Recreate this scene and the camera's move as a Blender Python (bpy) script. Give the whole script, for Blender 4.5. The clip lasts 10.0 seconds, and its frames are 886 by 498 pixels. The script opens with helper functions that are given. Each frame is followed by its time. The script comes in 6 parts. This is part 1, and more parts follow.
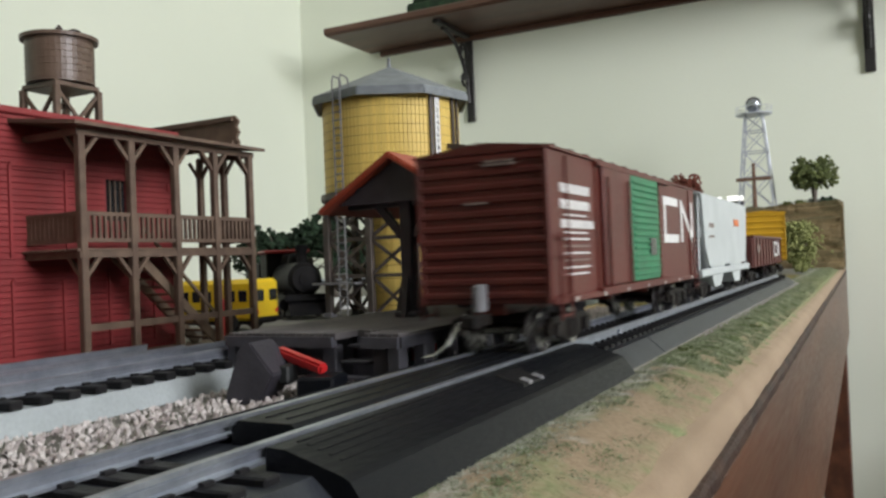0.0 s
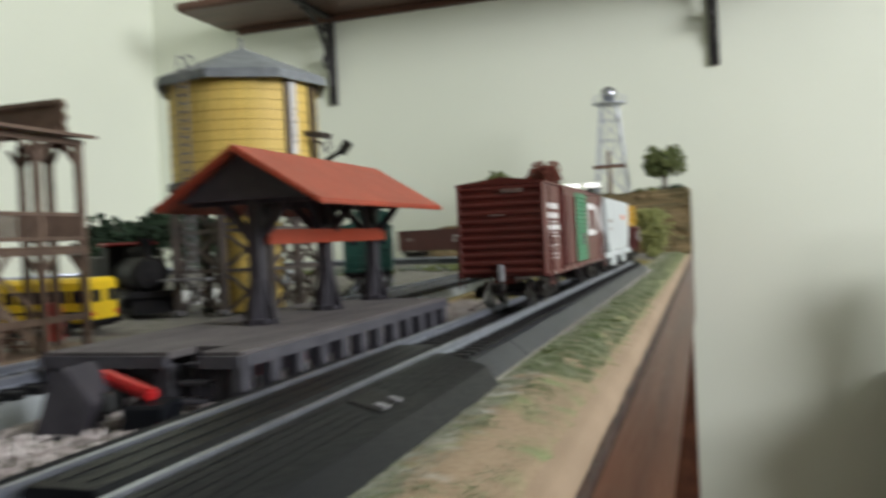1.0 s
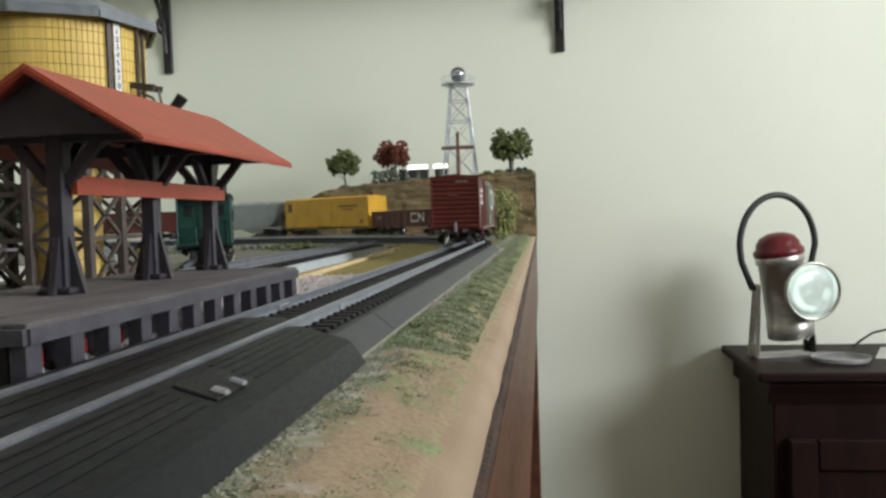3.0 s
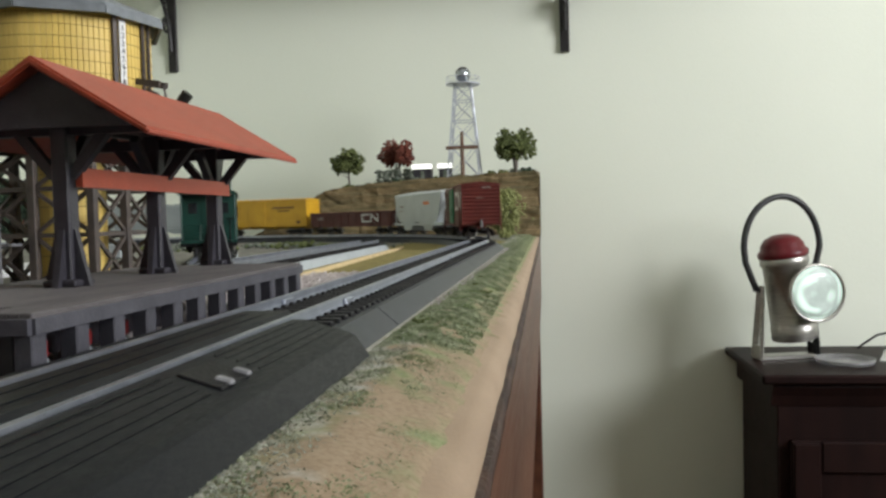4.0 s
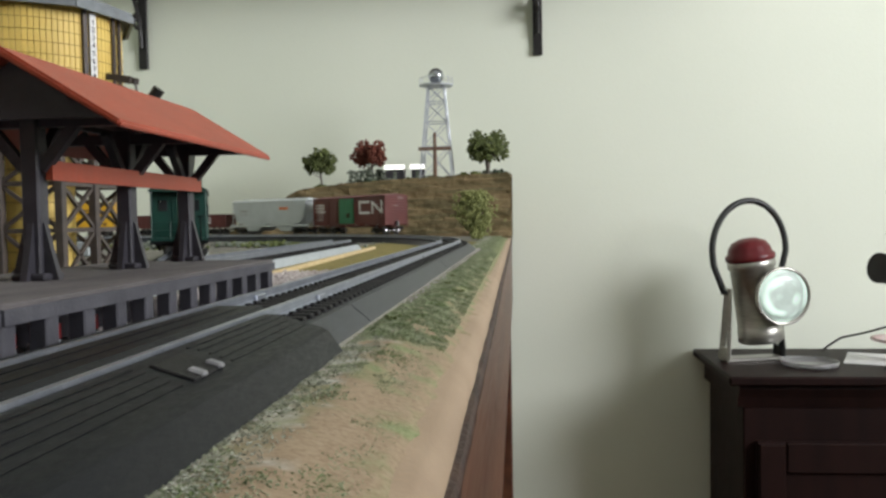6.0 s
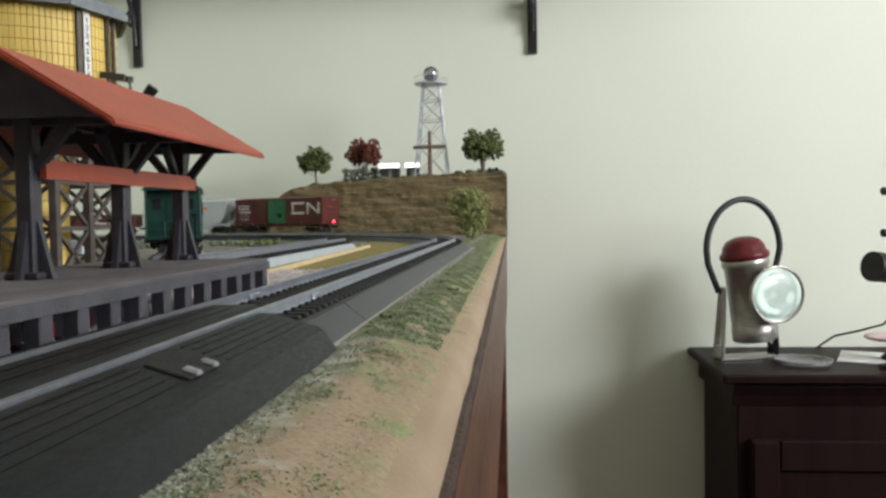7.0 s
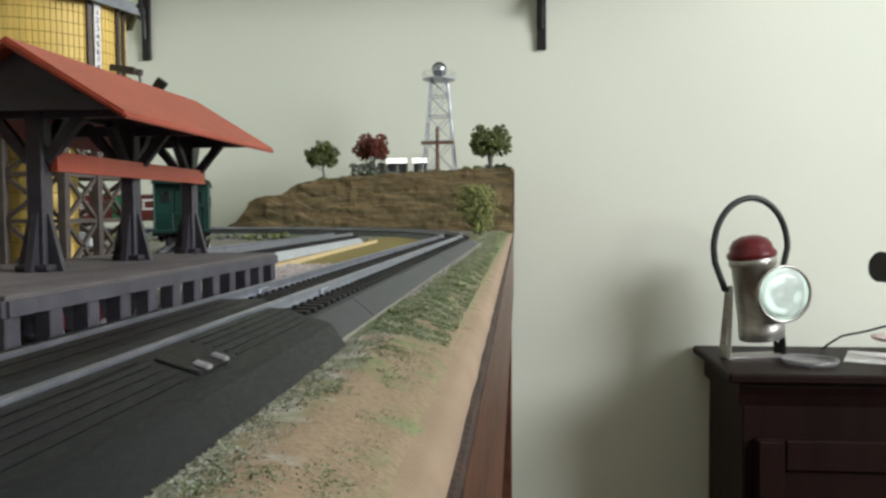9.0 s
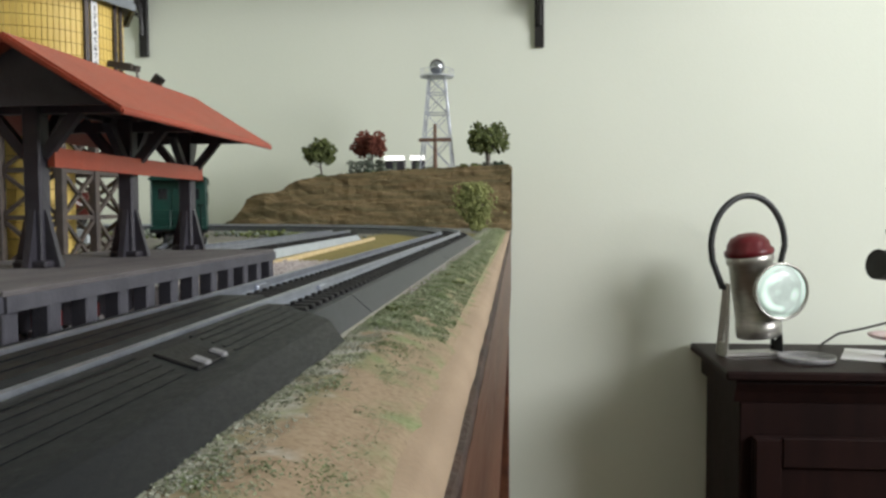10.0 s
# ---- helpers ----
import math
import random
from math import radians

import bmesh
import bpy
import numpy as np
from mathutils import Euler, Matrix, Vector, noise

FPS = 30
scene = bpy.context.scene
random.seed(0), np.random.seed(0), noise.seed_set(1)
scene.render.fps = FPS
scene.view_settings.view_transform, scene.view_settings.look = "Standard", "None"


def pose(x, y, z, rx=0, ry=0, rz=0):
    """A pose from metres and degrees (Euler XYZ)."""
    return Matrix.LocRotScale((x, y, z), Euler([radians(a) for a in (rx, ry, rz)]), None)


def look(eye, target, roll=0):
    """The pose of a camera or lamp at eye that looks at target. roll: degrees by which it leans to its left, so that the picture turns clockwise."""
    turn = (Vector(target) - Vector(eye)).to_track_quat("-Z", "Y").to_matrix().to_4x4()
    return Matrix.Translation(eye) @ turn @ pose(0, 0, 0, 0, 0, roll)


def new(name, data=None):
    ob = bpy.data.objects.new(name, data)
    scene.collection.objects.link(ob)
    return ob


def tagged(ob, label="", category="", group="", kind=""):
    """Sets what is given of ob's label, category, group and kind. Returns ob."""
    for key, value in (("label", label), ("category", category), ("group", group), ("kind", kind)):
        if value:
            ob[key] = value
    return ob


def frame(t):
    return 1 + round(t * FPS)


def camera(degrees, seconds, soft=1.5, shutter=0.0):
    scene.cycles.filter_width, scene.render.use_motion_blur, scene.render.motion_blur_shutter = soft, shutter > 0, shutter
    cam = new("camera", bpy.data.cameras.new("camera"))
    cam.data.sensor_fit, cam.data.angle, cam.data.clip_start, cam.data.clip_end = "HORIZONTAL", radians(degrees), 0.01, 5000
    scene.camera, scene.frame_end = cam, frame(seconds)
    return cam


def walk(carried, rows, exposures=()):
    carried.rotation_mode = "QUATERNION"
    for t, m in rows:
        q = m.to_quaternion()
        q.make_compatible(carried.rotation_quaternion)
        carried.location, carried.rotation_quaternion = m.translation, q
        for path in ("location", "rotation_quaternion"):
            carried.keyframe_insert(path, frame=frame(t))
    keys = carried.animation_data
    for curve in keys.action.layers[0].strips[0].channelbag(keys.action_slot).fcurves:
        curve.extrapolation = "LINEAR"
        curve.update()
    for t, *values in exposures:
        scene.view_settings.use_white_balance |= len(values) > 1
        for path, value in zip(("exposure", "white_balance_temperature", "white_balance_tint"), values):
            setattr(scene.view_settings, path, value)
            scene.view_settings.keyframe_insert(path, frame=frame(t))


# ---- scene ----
cam = camera(56.6, 10.0, soft=2.7, shutter=0.8)
PATH = [
    (0, look((0.0802, -0.0310, 0.0227), (-0.3807, 0.8563, 0.0376), -2.33)),
    (0.5, look((0.0769, -0.0320, 0.0227), (-0.3514, 0.8716, 0.0299), -2.24)),
    (1, look((0.0761, -0.0151, 0.0280), (-0.2351, 0.9351, 0.0152), -2.72)),
    (1.5, look((0.0707, 0.0052, 0.0249), (-0.1286, 0.9847, -0.0058), -2.72)),
    (2, look((0.0675, 0.0153, 0.0223), (-0.0827, 1.0031, -0.0174), -2.14)),
    (2.5, look((0.0632, 0.0164, 0.0212), (-0.0629, 1.0076, -0.0181), -1.90)),
    (4, look((0.0623, 0.0166, 0.0194), (-0.0686, 1.0073, -0.0182), -1.49)),
    (4.5, look((0.0619, 0.0162, 0.0182), (-0.0643, 1.0072, -0.0255), -1.11)),
    (5, look((0.0615, 0.0156, 0.0184), (-0.0548, 1.0080, -0.0223), -0.80)),
    (5.5, look((0.0620, 0.0155, 0.0183), (-0.0430, 1.0093, -0.0174), -0.88)),
    (7, look((0.0621, 0.0154, 0.0184), (-0.0284, 1.0105, -0.0199), -0.94)),
    (7.5, look((0.0618, 0.0149, 0.0185), (-0.0337, 1.0096, -0.0198), -0.82)),
    (8, look((0.0615, 0.0155, 0.0185), (-0.0326, 1.0103, -0.0216), -0.54)),
    (8.5, look((0.0616, 0.0154, 0.0185), (-0.0303, 1.0102, -0.0241), -0.48)),
    (9, look((0.0614, 0.0155, 0.0186), (-0.0366, 1.0097, -0.0250), -0.35)),
    (9.5, look((0.0614, 0.0157, 0.0184), (-0.0409, 1.0094, -0.0270), -0.40)),
    (10, look((0.0612, 0.0156, 0.0183), (-0.0338, 1.0100, -0.0283), -0.30)),
]
walk(cam, PATH)

# ---- world and light ----
world = bpy.data.worlds.new("world")
scene.world = world
world.use_nodes = True
wn = world.node_tree.nodes
sky = wn.new("ShaderNodeTexSky")
sky.sky_type = "NISHITA"
sky.sun_disc = False
sky.sun_elevation, sky.sun_rotation = radians(40), radians(90)
wn["Background"].inputs["Strength"].default_value = 0.12
world.node_tree.links.new(sky.outputs["Color"], wn["Background"].inputs["Color"])


def window_light(name, m, w, h, power, colour, spread=180):
    lamp = bpy.data.lights.new(name, "AREA")
    lamp.shape, lamp.size, lamp.size_y, lamp.energy, lamp.color = "RECTANGLE", w, h, power, colour
    lamp.spread = radians(spread)
    ob = new(name, lamp)
    ob.matrix_basis = m
    return ob


# daylight through the window of the right wall
window_light("window_daylight", look((2.37, -0.10, 0.86), (0.1, 1.25, 0.48)), 1.25, 0.95, 38.5, (1.0, 1.0, 1.03), 125)
# unseen square area light under the ceiling, added as weak fill from above
window_light("ceiling_glow", look((0.0, 0.0, 1.36), (0.0, 0.0, 0.0)), 0.6, 0.6, 2.0, (1.0, 0.99, 0.97))


# ---- materials ----
def mat(name, col, col2=None, size=0.01, rough=0.6, metal=0.0, bump=0.0, bsize=0.001, fine=0.15, spec=0.5, stretch=(1, 1, 1), transmission=0.0, random_obj=0.0):
    m = bpy.data.materials.new(name)
    m.use_nodes = True
    nt = m.node_tree
    n, l = nt.nodes, nt.links
    b = n["Principled BSDF"]
    b.inputs["Roughness"].default_value, b.inputs["Metallic"].default_value = rough, metal
    b.inputs["Specular IOR Level"].default_value = spec
    b.inputs["Transmission Weight"].default_value = transmission
    col2 = col2 or tuple(c * 0.75 for c in col)
    tc = n.new("ShaderNodeTexCoord")
    mp = n.new("ShaderNodeMapping")
    mp.inputs["Scale"].default_value = stretch
    l.new(tc.outputs["Object"], mp.inputs["Vector"])
    a = n.new("ShaderNodeTexNoise")
    a.inputs["Scale"].default_value, a.inputs["Detail"].default_value = 1 / size, 5
    f = n.new("ShaderNodeTexNoise")
    f.inputs["Scale"].default_value, f.inputs["Detail"].default_value = 1 / bsize, 3
    for t in (a, f):
        l.new(mp.outputs["Vector"], t.inputs["Vector"])
    r = n.new("ShaderNodeValToRGB")
    r.color_ramp.elements[0].position, r.color_ramp.elements[1].position = 0.36, 0.66
    r.color_ramp.elements[0].color, r.color_ramp.elements[1].color = (*col2, 1), (*col, 1)
    l.new(a.outputs["Fac"], r.inputs["Fac"])
    g = n.new("ShaderNodeMixRGB")
    g.blend_type = "OVERLAY"
    g.inputs["Fac"].default_value = fine
    l.new(r.outputs["Color"], g.inputs["Color1"])
    l.new(f.outputs["Fac"], g.inputs["Color2"])
    out = g.outputs["Color"]
    if random_obj:
        oi = n.new("ShaderNodeObjectInfo")
        mr = n.new("ShaderNodeMapRange")
        mr.inputs["To Min"].default_value, mr.inputs["To Max"].default_value = 1 - random_obj, 1 + random_obj
        l.new(oi.outputs["Random"], mr.inputs["Value"])
        hs = n.new("ShaderNodeHueSaturation")
        l.new(mr.outputs["Result"], hs.inputs["Value"])
        l.new(out, hs.inputs["Color"])
        out = hs.outputs["Color"]
    l.new(out, b.inputs["Base Color"])
    rr = n.new("ShaderNodeMapRange")
    rr.inputs["To Min"].default_value, rr.inputs["To Max"].default_value = max(0.02, rough - 0.12), min(1, rough + 0.12)
    l.new(f.outputs["Fac"], rr.inputs["Value"])
    l.new(rr.outputs["Result"], b.inputs["Roughness"])
    if bump:
        bp = n.new("ShaderNodeBump")
        bp.inputs["Strength"].default_value, bp.inputs["Distance"].default_value = bump, bsize * 0.5
        l.new(f.outputs["Fac"], bp.inputs["Height"])
        l.new(bp.outputs["Normal"], b.inputs["Normal"])
    return m


def glow(name, col, strength, base=(0.5, 0.5, 0.5)):
    m = bpy.data.materials.new(name)
    m.use_nodes = True
    b = m.node_tree.nodes["Principled BSDF"]
    b.inputs["Base Color"].default_value = (*base, 1)
    b.inputs["Emission Color"].default_value = (*col, 1)
    b.inputs["Emission Strength"].default_value = strength
    b.inputs["Roughness"].default_value = 0.2
    return m


M = {}
M["wall"] = mat("painted_wall", (0.765, 0.80, 0.69), (0.735, 0.775, 0.665), 0.35, 0.75, bump=0.12, bsize=0.004, fine=0.04)
M["ceiling"] = mat("ceiling_paint", (0.8, 0.8, 0.76), (0.76, 0.76, 0.72), 0.4, 0.85, bump=0.1, bsize=0.004, fine=0.04)
M["floor"] = mat("floor_wood", (0.16, 0.075, 0.036), (0.11, 0.05, 0.024), 0.08, 0.45, bump=0.1, bsize=0.004, stretch=(1, 0.1, 1))
M["shelf"] = mat("shelf_wood", (0.10, 0.042, 0.026), (0.06, 0.026, 0.016), 0.03, 0.42, bump=0.15, bsize=0.003, stretch=(0.12, 1, 1))
M["iron"] = mat("black_iron", (0.012, 0.011, 0.011), (0.02, 0.018, 0.017), 0.02, 0.5, 0.2, bump=0.2, bsize=0.002)
M["cabinet"] = mat("dark_cabinet_wood", (0.017, 0.007, 0.006), (0.010, 0.0045, 0.004), 0.03, 0.5, spec=0.13, bump=0.1, bsize=0.003, stretch=(1, 1, 0.12))
M["fascia"] = mat("fascia_wood", (0.115, 0.045, 0.024), (0.06, 0.022, 0.013), 0.02, 0.36, bump=0.2, bsize=0.002, stretch=(1, 0.08, 1))
M["lip"] = mat("fascia_edge", (0.022, 0.011, 0.010), (0.055, 0.028, 0.02), 0.012, 0.55, spec=0.25, bump=0.6, bsize=0.0015)
M["trim"] = mat("beige_edge_board", (0.335, 0.245, 0.165), (0.285, 0.205, 0.136), 0.02, 0.7, bump=0.25, bsize=0.0008, fine=0.15)
M["rail"] = mat("steel_rail", (0.50, 0.53, 0.60), (0.38, 0.41, 0.48), 0.008, 0.34, 0.85, bump=0.15, bsize=0.001)
M["tie"] = mat("black_tie", (0.008, 0.008, 0.009), (0.014, 0.013, 0.014), 0.004, 0.55, spec=0.25, bump=0.4, bsize=0.0006, random_obj=0.25)
M["roadbed"] = mat("black_roadbed", (0.032, 0.036, 0.045), (0.020, 0.023, 0.029), 0.012, 0.42, spec=0.4, bump=0.35, bsize=0.0006, fine=0.3)
M["rerail"] = mat("black_plastic", (0.0045, 0.0055, 0.008), (0.009, 0.0095, 0.0115), 0.012, 0.42, spec=0.14, bump=0.4, bsize=0.0007, stretch=(1, 0.2, 1))
M["foam"] = mat("grey_foam_board", (0.40, 0.44, 0.45), (0.35, 0.385, 0.395), 0.01, 0.7, bump=0.25, bsize=0.001)
M["stick"] = mat("pale_wood_strip", (0.62, 0.50, 0.28), (0.5, 0.38, 0.2), 0.006, 0.7, bump=0.2, bsize=0.001)
M["gravel"] = mat("pale_gravel", (0.68, 0.64, 0.62), (0.42, 0.36, 0.35), 0.003, 0.85, bump=0.4, bsize=0.0006)
M["brown_car"] = mat("boxcar_red_paint", (0.112, 0.021, 0.016), (0.088, 0.017, 0.013), 0.02, 0.42, spec=0.35, bump=0.1, bsize=0.0008, fine=0.12)
M["gond"] = mat("gondola_brown_paint", (0.10, 0.020, 0.016), (0.075, 0.016, 0.013), 0.015, 0.5, bump=0.15, bsize=0.0008)
M["green_door"] = mat("green_door_paint", (0.012, 0.20, 0.085), (0.010, 0.155, 0.066), 0.008, 0.42, bump=0.1, bsize=0.0008)
M["white"] = mat("white_lettering", (0.78, 0.78, 0.78), (0.66, 0.66, 0.66), 0.002, 0.5)
M["orange"] = mat("orange_lettering", (0.75, 0.2, 0.05), (0.6, 0.15, 0.04), 0.002, 0.5)
M["faint"] = mat("dull_lettering", (0.30, 0.24, 0.22), (0.2, 0.15, 0.13), 0.002, 0.5)
M["roofgrey"] = mat("galvanised_roof", (0.38, 0.37, 0.36), (0.28, 0.26, 0.25), 0.01, 0.35, 0.5)
M["hopper"] = mat("pale_grey_hopper_paint", (0.53, 0.57, 0.58), (0.46, 0.50, 0.51), 0.02, 0.42, bump=0.1, bsize=0.001)
M["hopper2"] = mat("grey_hopper_paint", (0.27, 0.30, 0.30), (0.22, 0.25, 0.25), 0.02, 0.45, bump=0.1, bsize=0.001)
M["yellow"] = mat("yellow_car_paint", (0.62, 0.36, 0.02), (0.52, 0.29, 0.015), 0.02, 0.42, bump=0.1, bsize=0.001)
M["brownlet"] = mat("brown_lettering", (0.16, 0.08, 0.02), (0.12, 0.06, 0.02), 0.002, 0.5)
M["truck"] = mat("black_truck_frame", (0.008, 0.007, 0.007), (0.016, 0.012, 0.010), 0.004, 0.6, spec=0.2, bump=0.2, bsize=0.0006)
M["wheel"] = mat("wheel_steel", (0.30, 0.29, 0.29), (0.16, 0.15, 0.15), 0.003, 0.28, 0.9)
M["steel"] = mat("bright_steel", (0.6, 0.6, 0.6), (0.5, 0.5, 0.5), 0.004, 0.25, 1.0)
M["orange_roof"] = mat("terracotta_roof_plastic", (0.36, 0.058, 0.026), (0.29, 0.045, 0.020), 0.014, 0.45, bump=0.3, bsize=0.0008, fine=0.2)
M["darkpost"] = mat("dark_grey_plastic", (0.030, 0.028, 0.036), (0.046, 0.043, 0.052), 0.006, 0.45, spec=0.45, bump=0.3, bsize=0.0008)
M["deck"] = mat("platform_deck_grey", (0.105, 0.095, 0.096), (0.07, 0.063, 0.065), 0.008, 0.75, bump=0.5, bsize=0.0008, stretch=(1, 0.4, 1), random_obj=0.12)
M["platside"] = mat("platform_edge_grey", (0.075, 0.074, 0.088), (0.052, 0.051, 0.062), 0.006, 0.55, spec=0.35, bump=0.3, bsize=0.0008)
M["brickred"] = mat("red_building_wall", (0.26, 0.028, 0.03), (0.21, 0.022, 0.024), 0.012, 0.6, bump=0.4, bsize=0.0009, fine=0.2, random_obj=0.07)
M["joint"] = mat("red_wall_joint", (0.20, 0.022, 0.024), (0.155, 0.017, 0.019), 0.01, 0.7, bump=0.3, bsize=0.0009)
M["oldwood"] = mat("weathered_brown_wood", (0.145, 0.095, 0.066), (0.095, 0.06, 0.042), 0.006, 0.65, bump=0.4, bsize=0.0008)
M["pale_stair"] = mat("light_brown_stair", (0.22, 0.155, 0.105), (0.16, 0.11, 0.075), 0.006, 0.65, bump=0.3, bsize=0.0008)
M["dark"] = mat("dark_glass", (0.012, 0.014, 0.016), (0.02, 0.022, 0.025), 0.01, 0.18)
M["tankwood"] = mat("brown_tank_plastic", (0.15, 0.10, 0.075), (0.115, 0.075, 0.055), 0.006, 0.38, bump=0.25, bsize=0.0009, stretch=(1, 1, 0.2))
M["tank_y"] = mat("yellow_tank_stave", (0.76, 0.56, 0.15), (0.66, 0.46, 0.11), 0.006, 0.55, bump=0.3, bsize=0.001, stretch=(1, 1, 0.2), random_obj=0.06)
M["hoop"] = mat("tank_hoop", (0.42, 0.25, 0.045), (0.33, 0.19, 0.035), 0.006, 0.5)
M["tankroof"] = mat("grey_tank_roof", (0.20, 0.22, 0.235), (0.14, 0.155, 0.168), 0.008, 0.55, bump=0.3, bsize=0.0009)
M["trestle"] = mat("grey_brown_trestle", (0.085, 0.066, 0.056), (0.055, 0.044, 0.04), 0.006, 0.55, bump=0.25, bsize=0.0008)
M["pipegrey"] = mat("grey_pipe", (0.2, 0.2, 0.21), (0.14, 0.14, 0.15), 0.006, 0.5)
M["bus"] = mat("yellow_bus_paint", (0.80, 0.56, 0.02), (0.70, 0.47, 0.015), 0.01, 0.4)
M["black"] = mat("black_loco_paint", (0.006, 0.006, 0.007), (0.012, 0.011, 0.011), 0.008, 0.55, spec=0.1, bump=0.15, bsize=0.0009)
M["redroof"] = mat("red_cab_roof", (0.32, 0.02, 0.02), (0.25, 0.015, 0.015), 0.008, 0.5)
M["caboose"] = mat("dark_green_caboose", (0.007, 0.050, 0.036), (0.005, 0.034, 0.026), 0.008, 0.42, bump=0.15, bsize=0.0009)
M["tender"] = mat("grey_green_paint", (0.03, 0.085, 0.07), (0.022, 0.06, 0.05), 0.008, 0.5)
M["silver"] = mat("silver_tower_paint", (0.52, 0.55, 0.60), (0.42, 0.45, 0.5), 0.004, 0.35, 0.3)
M["globe"] = mat("mirrored_globe", (0.45, 0.47, 0.5), (0.32, 0.34, 0.37), 0.008, 0.16, 0.9)
M["cross"] = mat("brown_pole_wood", (0.17, 0.1, 0.065), (0.12, 0.07, 0.045), 0.004, 0.7, bump=0.3, bsize=0.0009)
M["rock"] = mat("brown_rock_face", (0.19, 0.135, 0.066), (0.095, 0.077, 0.034), 0.020, 0.92, bump=0.5, bsize=0.0022, stretch=(0.4, 0.4, 2.6), fine=0.45)
M["leaf"] = mat("green_foam_foliage", (0.14, 0.165, 0.05), (0.062, 0.082, 0.026), 0.006, 0.9, bump=0.9, bsize=0.0012, fine=0.5)
M["leafdark"] = mat("dark_green_foliage", (0.018, 0.045, 0.018), (0.009, 0.022, 0.010), 0.01, 0.9, bump=0.9, bsize=0.0015, fine=0.5)
M["leafred"] = mat("red_foam_foliage", (0.20, 0.056, 0.034), (0.11, 0.030, 0.019), 0.006, 0.9, bump=0.9, bsize=0.0012, fine=0.5)
M["leafpale"] = mat("pale_green_bush", (0.29, 0.31, 0.115), (0.21, 0.23, 0.085), 0.008, 0.9, bump=0.9, bsize=0.0012, fine=0.5)
M["sage"] = mat("grey_green_bush", (0.20, 0.225, 0.185), (0.10, 0.12, 0.09), 0.005, 0.9, bump=0.9, bsize=0.0012, fine=0.5)
M["bark"] = mat("grey_bark", (0.16, 0.14, 0.12), (0.09, 0.075, 0.06), 0.004, 0.85, bump=0.6, bsize=0.0008)
M["turf"] = mat("green_scatter", (0.15, 0.20, 0.085), (0.36, 0.39, 0.26), 0.006, 0.95, bump=0.6, bsize=0.0008, fine=0.4)
M["dust"] = mat("pale_dust_scatter", (0.42, 0.43, 0.36), (0.27, 0.29, 0.20), 0.006, 0.95, bump=0.4, bsize=0.0008, fine=0.3)
M["aluminium"] = mat("brushed_aluminium", (0.47, 0.46, 0.42), (0.38, 0.37, 0.34), 0.02, 0.36, 0.8, bump=0.08, bsize=0.001, stretch=(1, 1, 6))
M["redlens"] = mat("dark_red_plastic_dome", (0.125, 0.012, 0.016), (0.095, 0.009, 0.012), 0.02, 0.34, spec=0.3)
M["rubber"] = mat("black_rubber_hose", (0.018, 0.021, 0.021), (0.012, 0.013, 0.013), 0.01, 0.5, bump=0.2, bsize=0.001)
M["reflector"] = mat("glowing_lamp_reflector", (0.9, 0.92, 0.93), (0.82, 0.86, 0.86), 0.02, 0.1, 1.0, bump=0.25, bsize=0.012)
# the mirror is given a glow of its own to brighten the lamp
for nd in M["reflector"].node_tree.nodes:
    if nd.type == "BSDF_PRINCIPLED":
        nd.inputs["Emission Color"].default_value = (0.80, 1.0, 0.90, 1)
        nd.inputs["Emission Strength"].default_value = 2.6
M["lens"] = mat("patchy_glow_lens", (0.55, 0.60, 0.58), (0.40, 0.44, 0.42), 0.03, 0.12, bump=0.08, bsize=0.008)
# uneven emission paints the bright spots and reflections into the lens
for nd in list(M["lens"].node_tree.nodes):
    if nd.type == "BSDF_PRINCIPLED":
        nd.inputs["Emission Color"].default_value = (0.78, 1.0, 0.88, 1)
        patch = M["lens"].node_tree.nodes.new("ShaderNodeTexNoise")
        patch.inputs["Scale"].default_value, patch.inputs["Detail"].default_value = 2.4, 0.5
        level = M["lens"].node_tree.nodes.new("ShaderNodeMapRange")
        level.inputs["From Min"].default_value, level.inputs["From Max"].default_value = 0.42, 0.62
        level.inputs["To Min"].default_value, level.inputs["To Max"].default_value = 0.28, 0.85
        M["lens"].node_tree.links.new(patch.outputs["Fac"], level.inputs["Value"])
        M["lens"].node_tree.links.new(level.outputs["Result"], nd.inputs["Emission Strength"])
M["glass"] = mat("clear_glass", (0.95, 0.97, 0.97), (0.92, 0.95, 0.95), 0.05, 0.06, transmission=1.0, fine=0.0)
M["plastic"] = mat("clear_plastic_lid", (0.74, 0.74, 0.75), (0.66, 0.66, 0.68), 0.012, 0.2, transmission=0.8, bump=0.2, bsize=0.003)
M["paper"] = mat("white_paper", (0.76, 0.76, 0.76), (0.7, 0.7, 0.7), 0.02, 0.7)
M["pink"] = mat("pink_print", (0.62, 0.38, 0.38), (0.7, 0.6, 0.6), 0.01, 0.6)
M["hutroof"] = mat("bright_metal_roof", (0.92, 0.92, 0.9), (0.86, 0.86, 0.84), 0.01, 0.14, 0.9)
M["redbar"] = mat("red_plastic_arm", (0.55, 0.02, 0.022), (0.46, 0.016, 0.018), 0.006, 0.4)
M["plaster"] = mat("white_plaster_patch", (0.80, 0.81, 0.82), (0.68, 0.69, 0.70), 0.015, 0.75, bump=0.3, bsize=0.002)
M["bulb"] = glow("lit_bulb", (0.85, 1.0, 0.92), 9, (0.9, 0.9, 0.9))
# added glow for the huts' eave boards, as bright as glare on a roof
M["strip"] = glow("glowing_white_eave", (1.0, 1.0, 0.95), 1.6, (0.9, 0.9, 0.88))
